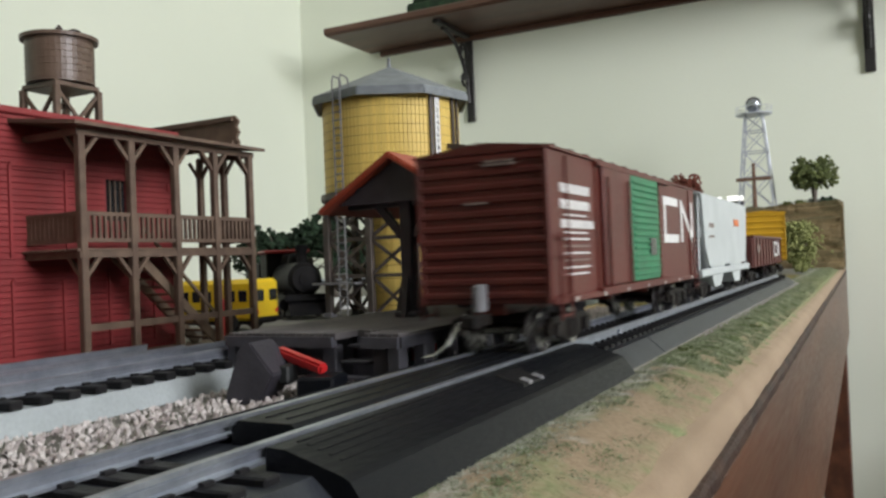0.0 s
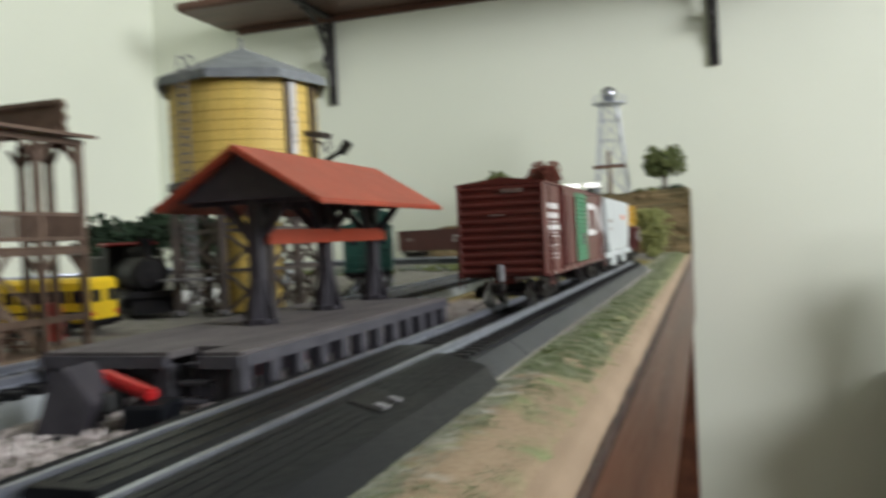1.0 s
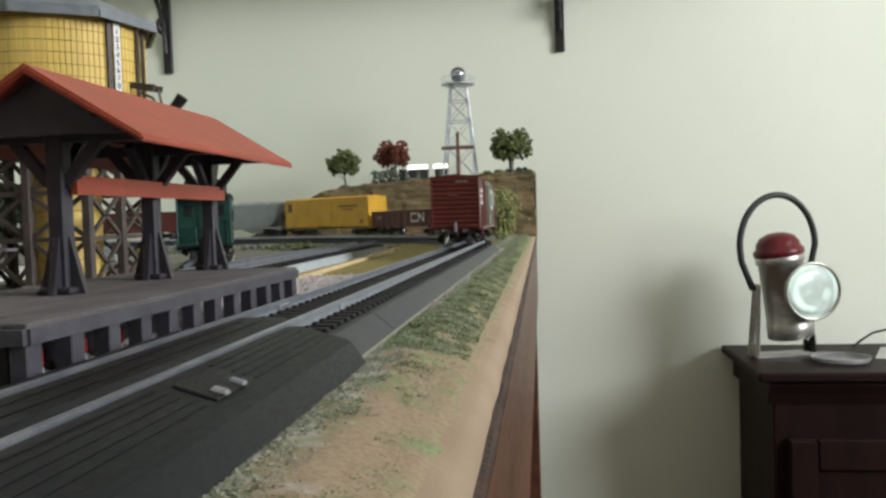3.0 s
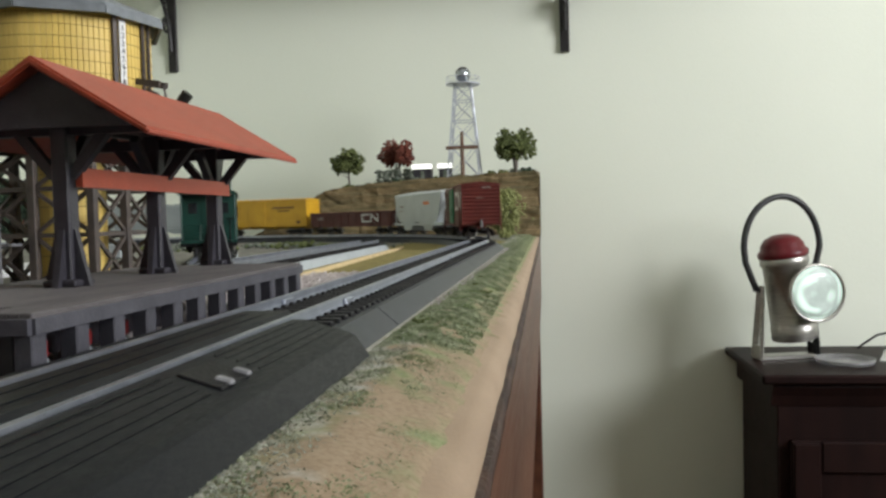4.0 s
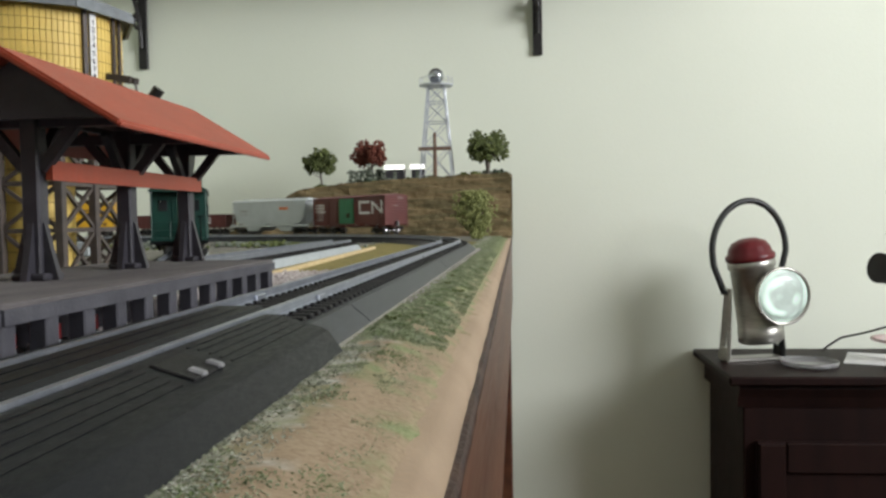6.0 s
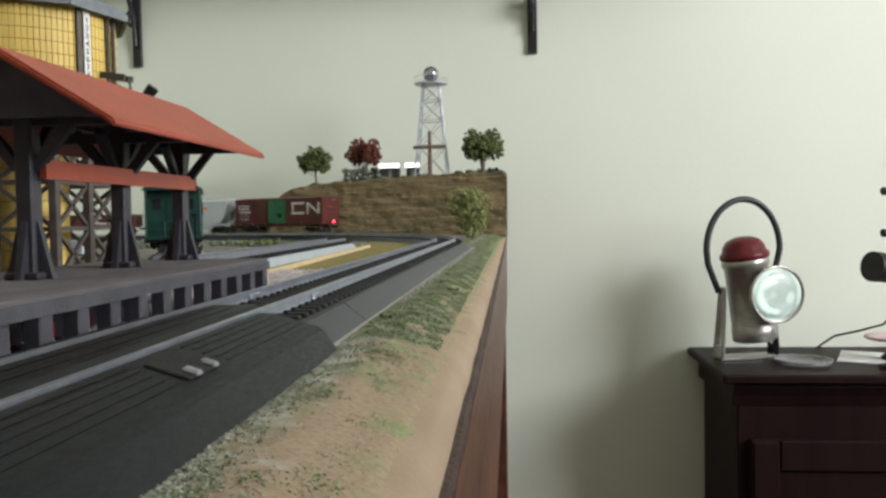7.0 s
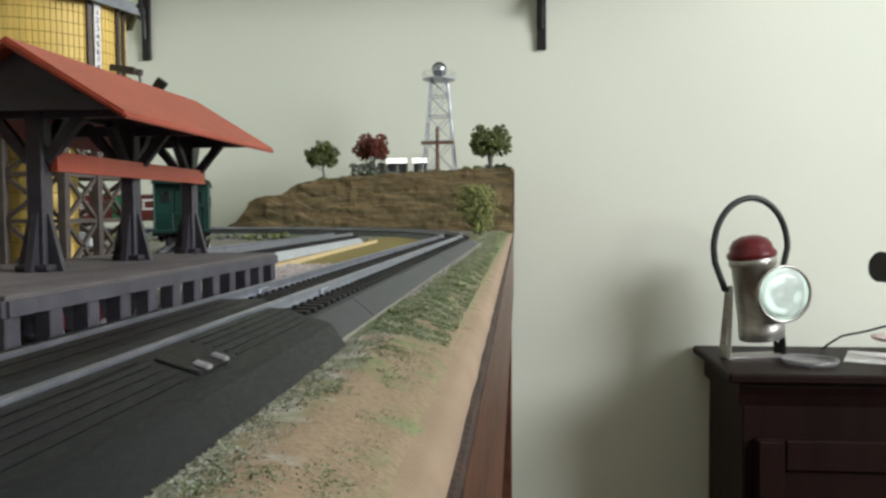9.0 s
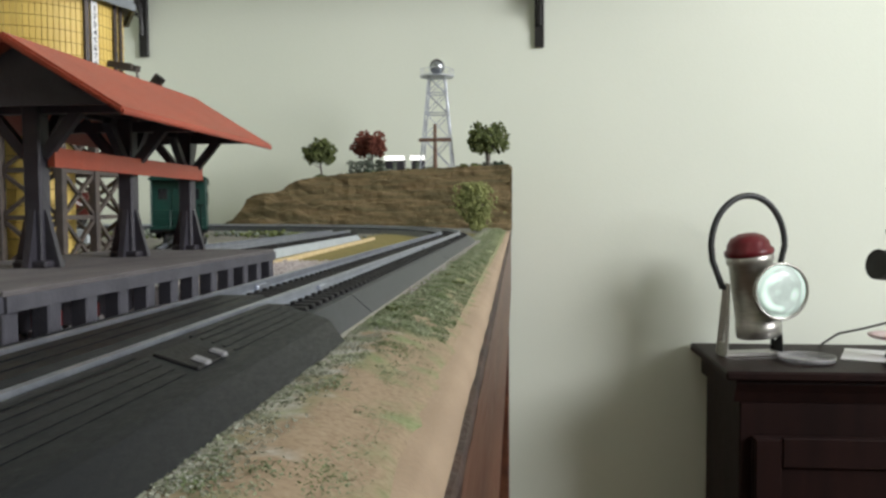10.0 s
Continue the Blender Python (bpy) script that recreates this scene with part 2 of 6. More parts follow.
M["led"] = glow("red_led_glow", (1.0, 0.02, 0.035), 34, (0.6, 0.02, 0.02))


def ground_material():
    m = bpy.data.materials.new("scenery_ground")
    m.use_nodes = True
    nt = m.node_tree
    n, l = nt.nodes, nt.links
    b = n["Principled BSDF"]
    b.inputs["Roughness"].default_value = 0.95
    tc = n.new("ShaderNodeTexCoord")
    sep = n.new("ShaderNodeSeparateXYZ")
    l.new(tc.outputs["Object"], sep.inputs["Vector"])

    def nz(s, d=4):
        t = n.new("ShaderNodeTexNoise")
        t.inputs["Scale"].default_value, t.inputs["Detail"].default_value = s, d
        l.new(tc.outputs["Object"], t.inputs["Vector"])
        return t.outputs["Fac"]

    def ramp(fac, stops):
        r = n.new("ShaderNodeValToRGB")
        e = r.color_ramp.elements
        e[0].position, e[0].color = stops[0][0], (*stops[0][1], 1)
        e[1].position, e[1].color = stops[-1][0], (*stops[-1][1], 1)
        for p, c in stops[1:-1]:
            k = e.new(p)
            k.color = (*c, 1)
        l.new(fac, r.inputs["Fac"])
        return r.outputs["Color"]

    def mix(f, a, c):
        x = n.new("ShaderNodeMixRGB")
        l.new(f, x.inputs["Fac"])
        l.new(a, x.inputs["Color1"])
        l.new(c, x.inputs["Color2"])
        return x.outputs["Color"]

    def rng(v, a, c):
        r = n.new("ShaderNodeMapRange")
        r.inputs["From Min"].default_value, r.inputs["From Max"].default_value = a, c
        l.new(v, r.inputs["Value"])
        return r.outputs["Result"]

    def add(a, c, k):
        x = n.new("ShaderNodeMath")
        x.operation = "MULTIPLY_ADD"
        l.new(a, x.inputs[0])
        x.inputs[1].default_value = k
        l.new(c, x.inputs[2])
        return x.outputs[0]

    sand = ramp(nz(1000, 6), [(0.28, (0.22, 0.16, 0.10)), (0.5, (0.29, 0.215, 0.138)), (0.74, (0.34, 0.27, 0.185))])
    # thin green dust on the sand, and pale dust along the roadbed
    green = ramp(nz(900, 4), [(0.3, (0.12, 0.15, 0.055)), (0.7, (0.27, 0.29, 0.15))])
    pale = ramp(nz(1100, 4), [(0.3, (0.26, 0.25, 0.20)), (0.7, (0.50, 0.48, 0.43))])
    spots = rng(add(sep.outputs["Y"], nz(95, 5), 0.34), 0.53, 0.74)
    sand = mix(spots, sand, green)
    sand = mix(rng(add(sep.outputs["X"], nz(120, 4), -26.0), -0.33, -0.13), sand, pale)
    grey = ramp(nz(70), [(0.32, (0.10, 0.095, 0.085)), (0.55, (0.20, 0.19, 0.165)), (0.72, (0.09, 0.10, 0.055))])
    olive = ramp(nz(120), [(0.3, (0.14, 0.12, 0.03)), (0.6, (0.25, 0.20, 0.055)), (0.75, (0.13, 0.13, 0.04))])
    wob = nz(40)
    y_ol = mix(rng(add(wob, sep.outputs["Y"], 0.08), 0.40, 0.46), grey, olive)
    left = mix(rng(add(wob, sep.outputs["X"], 0.02), -0.10, -0.085), grey, y_ol)
    back = mix(rng(add(wob, sep.outputs["Y"], 0.06), 0.98, 1.03), left, grey)
    right = mix(rng(add(wob, sep.outputs["X"], 0.004), 0.012, 0.016), back, sand)
    l.new(right, b.inputs["Base Color"])
    bp = n.new("ShaderNodeBump")
    bp.inputs["Strength"].default_value, bp.inputs["Distance"].default_value = 0.2, 0.0002
    l.new(nz(1600, 3), bp.inputs["Height"])
    l.new(bp.outputs["Normal"], b.inputs["Normal"])
    return m


M["ground"] = ground_material()


# ---- mesh helpers ----
def bm_new():
    return bmesh.new()


def finish(bm, name, material, smooth=False):
    me = bpy.data.meshes.new(name)
    bm.normal_update()
    bm.to_mesh(me)
    bm.free()
    if material:
        me.materials.append(material)
    if smooth:
        for p in me.polygons:
            p.use_smooth = True
    return me


def part(name, bm, material, parent=None, label="", smooth=False):
    ob = new(name, finish(bm, name, material, smooth))
    ob.parent = parent
    if label:
        ob["label"] = label
    return ob


def thing(name, x=0.0, y=0.0, z=0.0, rz=0.0, label="", category="", group="", kind=""):
    ob = new(name)
    ob.empty_display_size = 0.01
    ob.matrix_basis = pose(x, y, z, 0, 0, rz)
    return tagged(ob, label, category, group, kind)


def box(bm, c, s, m=None, bevel=0.0):
    r = bmesh.ops.create_cube(bm, size=1.0)
    vs = r["verts"]
    bmesh.ops.scale(bm, vec=s, verts=vs)
    if bevel:
        es = list({e for v in vs for e in v.link_edges})
        g = bmesh.ops.bevel(bm, geom=es, offset=bevel, segments=1, affect="EDGES")
        vs = list({v for f in g["faces"] for v in f.verts} | {v for v in vs if v.is_valid})
    t = Matrix.Translation(c)
    if m is not None:
        t = t @ m
    bmesh.ops.transform(bm, matrix=t, verts=vs)
    return vs


def rod(bm, a, b, r, r2=None, seg=8, caps=True):
    a, b = Vector(a), Vector(b)
    d = b - a
    q = d.to_track_quat("Z", "Y").to_matrix().to_4x4()
    mt = Matrix.Translation((a + b) / 2) @ q
    bmesh.ops.create_cone(bm, cap_ends=caps, segments=seg, radius1=r, radius2=r if r2 is None else r2, depth=d.length, matrix=mt)


def beam(bm, a, b, w, h):
    a, b = Vector(a), Vector(b)
    d = b - a
    q = d.to_track_quat("Y", "Z").to_matrix().to_4x4()
    box(bm, (a + b) / 2, (w, d.length, h), q)


def lathe(bm, prof, seg=32, centre=(0, 0, 0), m=None):
    """Turns a profile of (radius, height) round z."""
    rings = []
    for r, z in prof:
        ring = []
        for k in range(seg):
            a = 2 * math.pi * k / seg
            v = Vector((r * math.cos(a), r * math.sin(a), z))
            ring.append(bm.verts.new((m @ v if m is not None else v) + Vector(centre)))
        rings.append(ring)
    for a, b in zip(rings, rings[1:]):
        for k in range(seg):
            bm.faces.new((a[k], a[(k + 1) % seg], b[(k + 1) % seg], b[k]))
    if prof[0][0] > 1e-6:
        bm.faces.new(rings[0][::-1])
    if prof[-1][0] > 1e-6:
        bm.faces.new(rings[-1])


def extrude_poly(bm, pts, axis_a, axis_b, axis_n, depth, origin=(0, 0, 0)):
    """A prism from a flat outline, given on two axes and pushed along a third."""
    o, a, b, n = Vector(origin), Vector(axis_a), Vector(axis_b), Vector(axis_n)
    lo = [bm.verts.new(o + a * u + b * v) for u, v in pts]
    hi = [bm.verts.new(o + a * u + b * v + n * depth) for u, v in pts]
    f1, f2 = bm.faces.new(lo[::-1]), bm.faces.new(hi)
    sides = [bm.faces.new((lo[k], lo[(k + 1) % len(pts)], hi[(k + 1) % len(pts)], hi[k])) for k in range(len(pts))]
    bmesh.ops.recalc_face_normals(bm, faces=[f1, f2, *sides])


def sweep(bm, prof, line, closed=True):
    """Sweeps an outline of (side, height) along points with headings (x, y, z, heading)."""
    rings = []
    for x, y, z, a in line:
        rings.append([bm.verts.new((x + s * math.cos(a), y + s * math.sin(a), z + h)) for s, h in prof])
    n = len(prof)
    for p, q in zip(rings, rings[1:]):
        for k in range(n if closed else n - 1):
            bm.faces.new((p[k], p[(k + 1) % n], q[(k + 1) % n], q[k]))
    if closed:
        bm.faces.new(rings[0][::-1])
        bm.faces.new(rings[-1])
    bmesh.ops.recalc_face_normals(bm, faces=bm.faces[:])


def tube(bm, pts, r, seg=8):
    """A round tube through points, its rings carried along without twist."""
    pts = [Vector(p) for p in pts]
    rings, side = [], None
    for k, p in enumerate(pts):
        d = (pts[min(k + 1, len(pts) - 1)] - pts[max(k - 1, 0)]).normalized()
        if side is None:
            side = d.orthogonal().normalized()
        side = (side - d * side.dot(d)).normalized()
        up = d.cross(side)
        rings.append([bm.verts.new(p + side * (r * math.cos(2 * math.pi * j / seg)) + up * (r * math.sin(2 * math.pi * j / seg))) for j in range(seg)])
    faces = []
    for a, b in zip(rings, rings[1:]):
        for j in range(seg):
            faces.append(bm.faces.new((a[j], a[(j + 1) % seg], b[(j + 1) % seg], b[j])))
    faces += [bm.faces.new(rings[0][::-1]), bm.faces.new(rings[-1])]
    bmesh.ops.recalc_face_normals(bm, faces=faces)


def clump(bm, c, r, rnd, sub=1, squash=0.85, rough=0.45):
    g = bmesh.ops.create_icosphere(bm, subdivisions=sub, radius=1.0)
    rot = Euler((rnd.uniform(0, 6), rnd.uniform(0, 6), rnd.uniform(0, 6))).to_matrix()
    for v in g["verts"]:
        v.co = Vector(c) + (rot @ v.co) * r * (1 + rnd.uniform(-rough, rough)) * Vector((1, 1, squash))[2] ** 0.3


# ---- the path of the rails ----
Y0, R1, R2 = 0.70, 0.52, 0.40
A1 = R1 * math.pi / 2
GAP = 0.03


def along(s):
    """The place and heading of the track after s metres, heading 0 along +y and growing to the left."""
    if s < Y0:
        return 0.0, s, 0.0
    s -= Y0
    if s < A1:
        a = s / R1
        return -R1 + R1 * math.cos(a), Y0 + R1 * math.sin(a), a
    s -= A1
    if s < GAP:
        return -R1 - s, Y0 + R1, math.pi / 2
    s -= GAP
    a = min(s / R2, math.pi / 2)
    x, y = -R1 - GAP - R2 * math.sin(a), Y0 + R1 - R2 + R2 * math.cos(a)
    return (x, y - max(0.0, s - R2 * math.pi / 2), math.pi / 2 + a)


# ---- the room ----
WALL_Y, LEFT_X, RIGHT_X, REAR_Y, FLOOR_Z, CEIL_Z = 1.51, -1.068, 2.4, -2.4, -1.0, 1.4


def slab(name, lo, hi, material, kind="structure", label=""):
    bm = bm_new()
    c = [(a + b) / 2 for a, b in zip(lo, hi)]
    box(bm, c, [b - a for a, b in zip(lo, hi)])
    ob = part(name, bm, M[material])
    return tagged(ob, label, "", "", kind)


def room():
    slab("floor", (-1.2, -2.6, -1.1), (2.6, 1.7, FLOOR_Z), "floor")
    slab("ceiling", (-1.2, -2.6, CEIL_Z), (2.6, 1.7, CEIL_Z + 0.1), "ceiling")
    slab("wall_north", (LEFT_X - 0.1, WALL_Y, FLOOR_Z), (RIGHT_X + 0.1, WALL_Y + 0.1, CEIL_Z), "wall", label="pale green painted plaster wall")
    slab("wall_west", (LEFT_X - 0.1, REAR_Y - 0.1, FLOOR_Z), (LEFT_X, WALL_Y, CEIL_Z), "wall", label="pale green painted plaster wall")
    slab("wall_south", (LEFT_X, REAR_Y - 0.1, FLOOR_Z), (RIGHT_X, REAR_Y, CEIL_Z), "wall", label="pale green painted plaster wall")
    # right wall round its window opening
    bm = bm_new()
    h0, h1, g0, g1 = -0.78, 0.60, 0.34, 1.36
    for a, b, c, d in ((REAR_Y - 0.1, h0, FLOOR_Z, CEIL_Z), (h1, WALL_Y, FLOOR_Z, CEIL_Z), (h0, h1, FLOOR_Z, g0), (h0, h1, g1, CEIL_Z)):
        box(bm, (RIGHT_X + 0.05, (a + b) / 2, (c + d) / 2), (0.1, b - a, d - c))
    tagged(part("wall_east", bm, M["wall"]), "pale green wall with a window opening", "", "", "structure")


room()


def shelf_bracket(x):
    t = thing("shelf_bracket", x, WALL_Y, 0.495, 0, "black iron scroll bracket under the wall shelf", "bracket", "brackets of the shelf")
    bm = bm_new()
    box(bm, (0, -0.004, -0.098), (0.0165, 0.007, 0.178), bevel=0.001)
    part("wall_plate", bm, M["iron"], t)
    bm = bm_new()
    box(bm, (0, -0.075, -0.0125), (0.014, 0.15, 0.007), bevel=0.001)
    part("arm", bm, M["iron"], t)
    bm = bm_new()
    pts = []
    for k in range(15):
        a = k / 14 * math.pi / 2
        pts.append((0, -0.012 - 0.11 * (1 - math.cos(a)), -0.15 + 0.13 * math.sin(a)))
    tube(bm, pts, 0.004, 6)
    part("curved_stay", bm, M["iron"], t)
    for cz, r in ((-0.105, 0.016), (-0.05, 0.02)):
        bm = bm_new()
        tube(bm, [(0, -0.012 - r + (r * (1 - k / 40)) * math.cos(k * 0.42), cz + (r * (1 - k / 40)) * math.sin(k * 0.42)) for k in range(24)], 0.003, 6)
        part("scroll", bm, M["iron"], t)
    return t


def wall_shelf():
    t = thing("wall_shelf", -0.25, WALL_Y - 0.086, 0.486, 0, "long dark brown wooden wall shelf", "shelf")
    bm = bm_new()
    box(bm, (0, 0, 0.0085), (1.262, 0.172, 0.017), bevel=0.002)
    part("board", bm, M["shelf"], t)
    bm = bm_new()
    box(bm, (0, -0.0885, 0.0085), (1.262, 0.005, 0.013), bevel=0.002)
    part("front_edge", bm, M["shelf"], t)
    bm = bm_new()
    box(bm, (0, 0.080, -0.006), (1.20, 0.012, 0.011), bevel=0.001)
    part("wall_cleat", bm, M["shelf"], t)
    shelf_bracket(-0.639)
    shelf_bracket(0.093)
    # low dark model on the shelf
    e = thing("model_locomotive", -0.62, WALL_Y - 0.11, 0.503, 0, "dark green model locomotive standing on the shelf", "model train")
    bm = bm_new()
    box(bm, (0, 0, 0.019), (0.19, 0.034, 0.026), bevel=0.004)
    part("body", bm, M["leafdark"], e)
    bm = bm_new()
    box(bm, (0.0, 0, 0.004), (0.2, 0.03, 0.008), bevel=0.001)
    part("underframe", bm, M["truck"], e)
    bm = bm_new()
    box(bm, (-0.06, 0, 0.037), (0.04, 0.036, 0.014), bevel=0.003)
    part("cab", bm, M["leafdark"], e)
    e = thing("model_tender", -0.445, WALL_Y - 0.11, 0.503, 0, "dark model tender with a brown load on the shelf", "model train")
    bm = bm_new()
    box(bm, (0, 0, 0.018), (0.14, 0.034, 0.022), bevel=0.003)
    part("body", bm, M["leafdark"], e)
    bm = bm_new()
    for k in range(14):
        clump(bm, (-0.058 + k * 0.009, 0, 0.030), 0.008, random.Random(k))
    part("load", bm, M["oldwood"], e, "heaped brown load")
    bm = bm_new()
    box(bm, (0, 0, 0.004), (0.145, 0.03, 0.008), bevel=0.001)
    part("underframe", bm, M["truck"], e)


wall_shelf()


# ---- the layout table ----
EDGE_X, GROUND_Z = 0.0525, -0.0083


def edge_in(x, y):
    """The table's edge draws in towards the far wall."""
    return x - 0.0068 * (y - 0.12) * min(1.0, max(0.0, (x - 0.024) / 0.016))


def table():
    # one sheet of scenery, sloping down to the edge board
    xs = [-1.02, -0.8, -0.6, -0.45, -0.35, -0.28, -0.22, -0.17, -0.13, -0.10, -0.075, -0.06, -0.05, -0.04, -0.03, -0.02, -0.01, 0.0, 0.01, 0.018, 0.0225, 0.026, 0.029, 0.032, 0.0345, 0.037, 0.0388, 0.0402, 0.0418, 0.0432, 0.0444, 0.0454, 0.0464, 0.0474, 0.0484]
    ys = [-0.4 + 0.003 * k for k in range(633)]
    verts, faces = [], []
    for y in ys:
        for x in xs:
            z = GROUND_Z
            if x > 0.023:
                z += 0.00005 * noise.noise((x * 60, y * 50, 0)) + 0.00005 * noise.noise((x * 300, y * 200, 0)) - max(0, x - 0.034) * 0.33 - max(0, x - 0.0446 - 0.0010 * noise.noise((y * 45, 8, 0))) * (0.35 + 0.5 * noise.noise((y * 160, 3, 0)))
            elif x < -0.1:
                z += 0.0015 * noise.noise((x * 12, y * 12, 3)) - 0.0008
            verts.append((edge_in(x, y), min(y, 1.495), z))
    w = len(xs)
    for j in range(len(ys) - 1):
        for i in range(w - 1):
            a = j * w + i
            faces.append((a, a + 1, a + w + 1, a + w))
    me = bpy.data.meshes.new("ground")
    me.from_pydata(verts, [], faces)
    me.materials.append(M["ground"])
    for p in me.polygons:
        p.use_smooth = True
    tagged(new("ground", me), "sandy model scenery ground with green scatter", "", "", "structure")

    t = thing("layout_table", 0, 0, 0, 0, "model railway table with varnished brown wooden fascia", "table")
    bm = bm_new()
    line = []
    for k in range(200):
        y = -0.4 + k * 0.00952
        line.append((0.0, y, 0.0, 0.0))
    sweep(bm, [(0.0385, -0.0150), (0.0392, -0.0112), (0.0440, -0.0123), (0.0480, -0.0134), (0.0503, -0.0152), (0.0512, -0.0188), (0.0503, -0.03), (0.0385, -0.03)], line)
    for v in bm.verts:
        if v.co.x > 0.04 and v.co.z > -0.02:
            v.co += Vector((0.0003 * noise.noise(v.co * 90), 0, 0.00022 * noise.noise(v.co * 120 + Vector((5, 0, 0)))))
    for v in bm.verts:
        v.co.x = edge_in(v.co.x, v.co.y)
    part("edge_board", bm, M["trim"], t, "beige edge board with chipped paint", smooth=True)
    bm = bm_new()
    line = [(0.0, -0.4 + k * 0.00952, 0.0, 0.0) for k in range(200)]
    sweep(bm, [(0.0505, -0.0186), (0.0522, -0.0190), (0.0527, -0.0202), (0.0526, -0.0226), (0.0505, -0.0226)], line)
    for v in bm.verts:
        v.co += Vector((0.0004 * noise.noise(v.co * 140), 0, 0.0006 * noise.noise(v.co * 160)))
        v.co.x = edge_in(v.co.x, v.co.y)
    part("fascia_lip", bm, M["lip"], t, "dark worn upper edge of the fascia")
    bm = bm_new()
    box(bm, (0.0420, 0.547, -0.0745), (0.02, 1.894, 0.104), bevel=0.0012)
    for v in bm.verts:
        v.co.x = edge_in(v.co.x, v.co.y)
    part("fascia", bm, M["fascia"], t)
    bm = bm_new()
    box(bm, (-0.51, 0.545, -0.03), (1.08, 1.89, 0.028))
    part("table_top", bm, M["trim"], t)
    for x, y in ((0.02, 1.40), (-0.95, 1.40), (0.02, -0.32), (-0.95, -0.32)):
        bm = bm_new()
        box(bm, (x, y, -0.523), (0.04, 0.06, 0.954), bevel=0.002)
        part("leg", bm, M["fascia"], t)


table()


def lichen():
    """Scatter of turf clumps along the front strip."""
    rnd = random.Random(4)
    bm = bm_new()
    verts, faces = [], []

    def tuft(x, y, z, r):
        k = len(verts)
        for _ in range(6):
            verts.append((x + rnd.uniform(-r, r), y + rnd.uniform(-r, r), z + rnd.uniform(-0.15, 1.0) * r))
        for a, b, c in ((0, 1, 2), (2, 3, 4), (4, 5, 0), (1, 3, 5), (0, 2, 5), (1, 4, 3)):
            faces.append((k + a, k + b, k + c))

    def height(x):
        return GROUND_Z - max(0, x - 0.034) * 0.35

    n = 0
    while n < 95000:
        y = rnd.uniform(0.02, 1.25) if rnd.random() < 0.75 else rnd.uniform(0.0, 0.5)
        x = rnd.uniform(0.0240, 0.0445) if y < 0.75 else rnd.uniform(-0.02, 0.0445)
        d = noise.noise((x * 130, y * 70, 1.3)) + 0.6 * noise.noise((x * 300, y * 200, 7)) + max(-0.3, min(0.28, (y - 0.195) * 4.0)) - max(0, abs(x - 0.033) - 0.009) * 45
        if d < rnd.uniform(-0.3, 0.3):
            continue
        tuft(edge_in(x, y), y, height(x), rnd.uniform(0.00018, 0.00050) * (0.6 if y < 0.2 else 1.0))
        n += 1
    me = bpy.data.meshes.new("turf_scatter")
    me.from_pydata(verts, [], faces)
    me.materials.append(M["turf"])
    tagged(new("turf_scatter", me), "tufts of pale and dark green scatter turf", "grass", "", "stuff")
    # pale dust scatter along the foot of the roadbed
    verts, faces = [], []
    n = 0
    while n < 30000:
        y = rnd.uniform(0.0, 0.75)
        x = 0.0238 + abs(rnd.gauss(0, 0.0038))
        if noise.noise((x * 200, y * 110, 4.1)) < rnd.uniform(-0.5, 0.4):
            continue
        tuft(x, y, height(x), rnd.uniform(0.00012, 0.00036))
        n += 1
    me = bpy.data.meshes.new("pale_scatter")
    me.from_pydata(verts, [], faces)
    me.materials.append(M["dust"])
    tagged(new("pale_scatter", me), "pale grey dusty scatter beside the roadbed", "scatter", "", "stuff")
    # dark clumps of coarse foam on the sand
    for k in range(4):
        y = rnd.uniform(0.06, 0.42)
        x = rnd.uniform(0.026, 0.042)
        b2 = bm_new()
        for _ in range(9):
            clump(b2, (x + rnd.gauss(0, 0.0012), y + rnd.gauss(0, 0.0016), height(x) + rnd.uniform(0.0, 0.0009)), rnd.uniform(0.0003, 0.0007), rnd)
        tagged(part("turf_clump", b2, M["leaf"]), "small clump of dark green foam turf", "turf", "turf clumps on the sand", "stuff")


lichen()


def stones(name, count, area, label, seed, size=(0.0004, 0.0011)):
    rnd = random.Random(seed)
    base = [(1, 0, 0), (-1, 0, 0), (0, 1, 0), (0, -1, 0), (0, 0, 1), (0, 0, -1)]
    fs = [(0, 2, 4), (2, 1, 4), (1, 3, 4), (3, 0, 4), (2, 0, 5), (1, 2, 5), (3, 1, 5), (0, 3, 5)]
    verts, faces = [], []
    for _ in range(count):
        x, y = area(rnd)
        r = rnd.uniform(*size)
        m = Euler((rnd.uniform(0, 6), rnd.uniform(0, 6), rnd.uniform(0, 6))).to_matrix()
        k = len(verts)
        for b in base:
            v = m @ (Vector(b) * r * rnd.uniform(0.7, 1.25))
            verts.append((x + v.x, y + v.y, GROUND_Z + r * 0.5 + v.z + rnd.random() * 0.0012))
        faces += [tuple(k + i for i in f) for f in fs]
    me = bpy.data.meshes.new(name)
    me.from_pydata(verts, [], faces)
    me.materials.append(M["gravel"])
    tagged(new(name, me), label, "gravel", "", "stuff")


stones("gravel", 9000, lambda r: (r.uniform(-0.064, -0.0235), r.uniform(-0.12, 0.43)), "loose pale pink and white ballast gravel", 7, (0.0003, 0.0008))
stones("fallen_stones", 500, lambda r: (r.uniform(0.0236, 0.0268), r.uniform(0.27, 0.72)), "scattered pale stones beside the roadbed", 8, (0.0001, 0.0003))


# ---- tracks ----
RAIL = [(-0.0011, -0.0026), (0.0011, -0.0026), (0.0011, -0.0022), (0.0003, -0.0019), (0.0003, -0.0010), (0.0006, -0.0007), (0.0006, 0.0), (-0.0006, 0.0), (-0.0006, -0.0007), (-0.0003, -0.0010), (-0.0003, -0.0019), (-0.0011, -0.0022)]


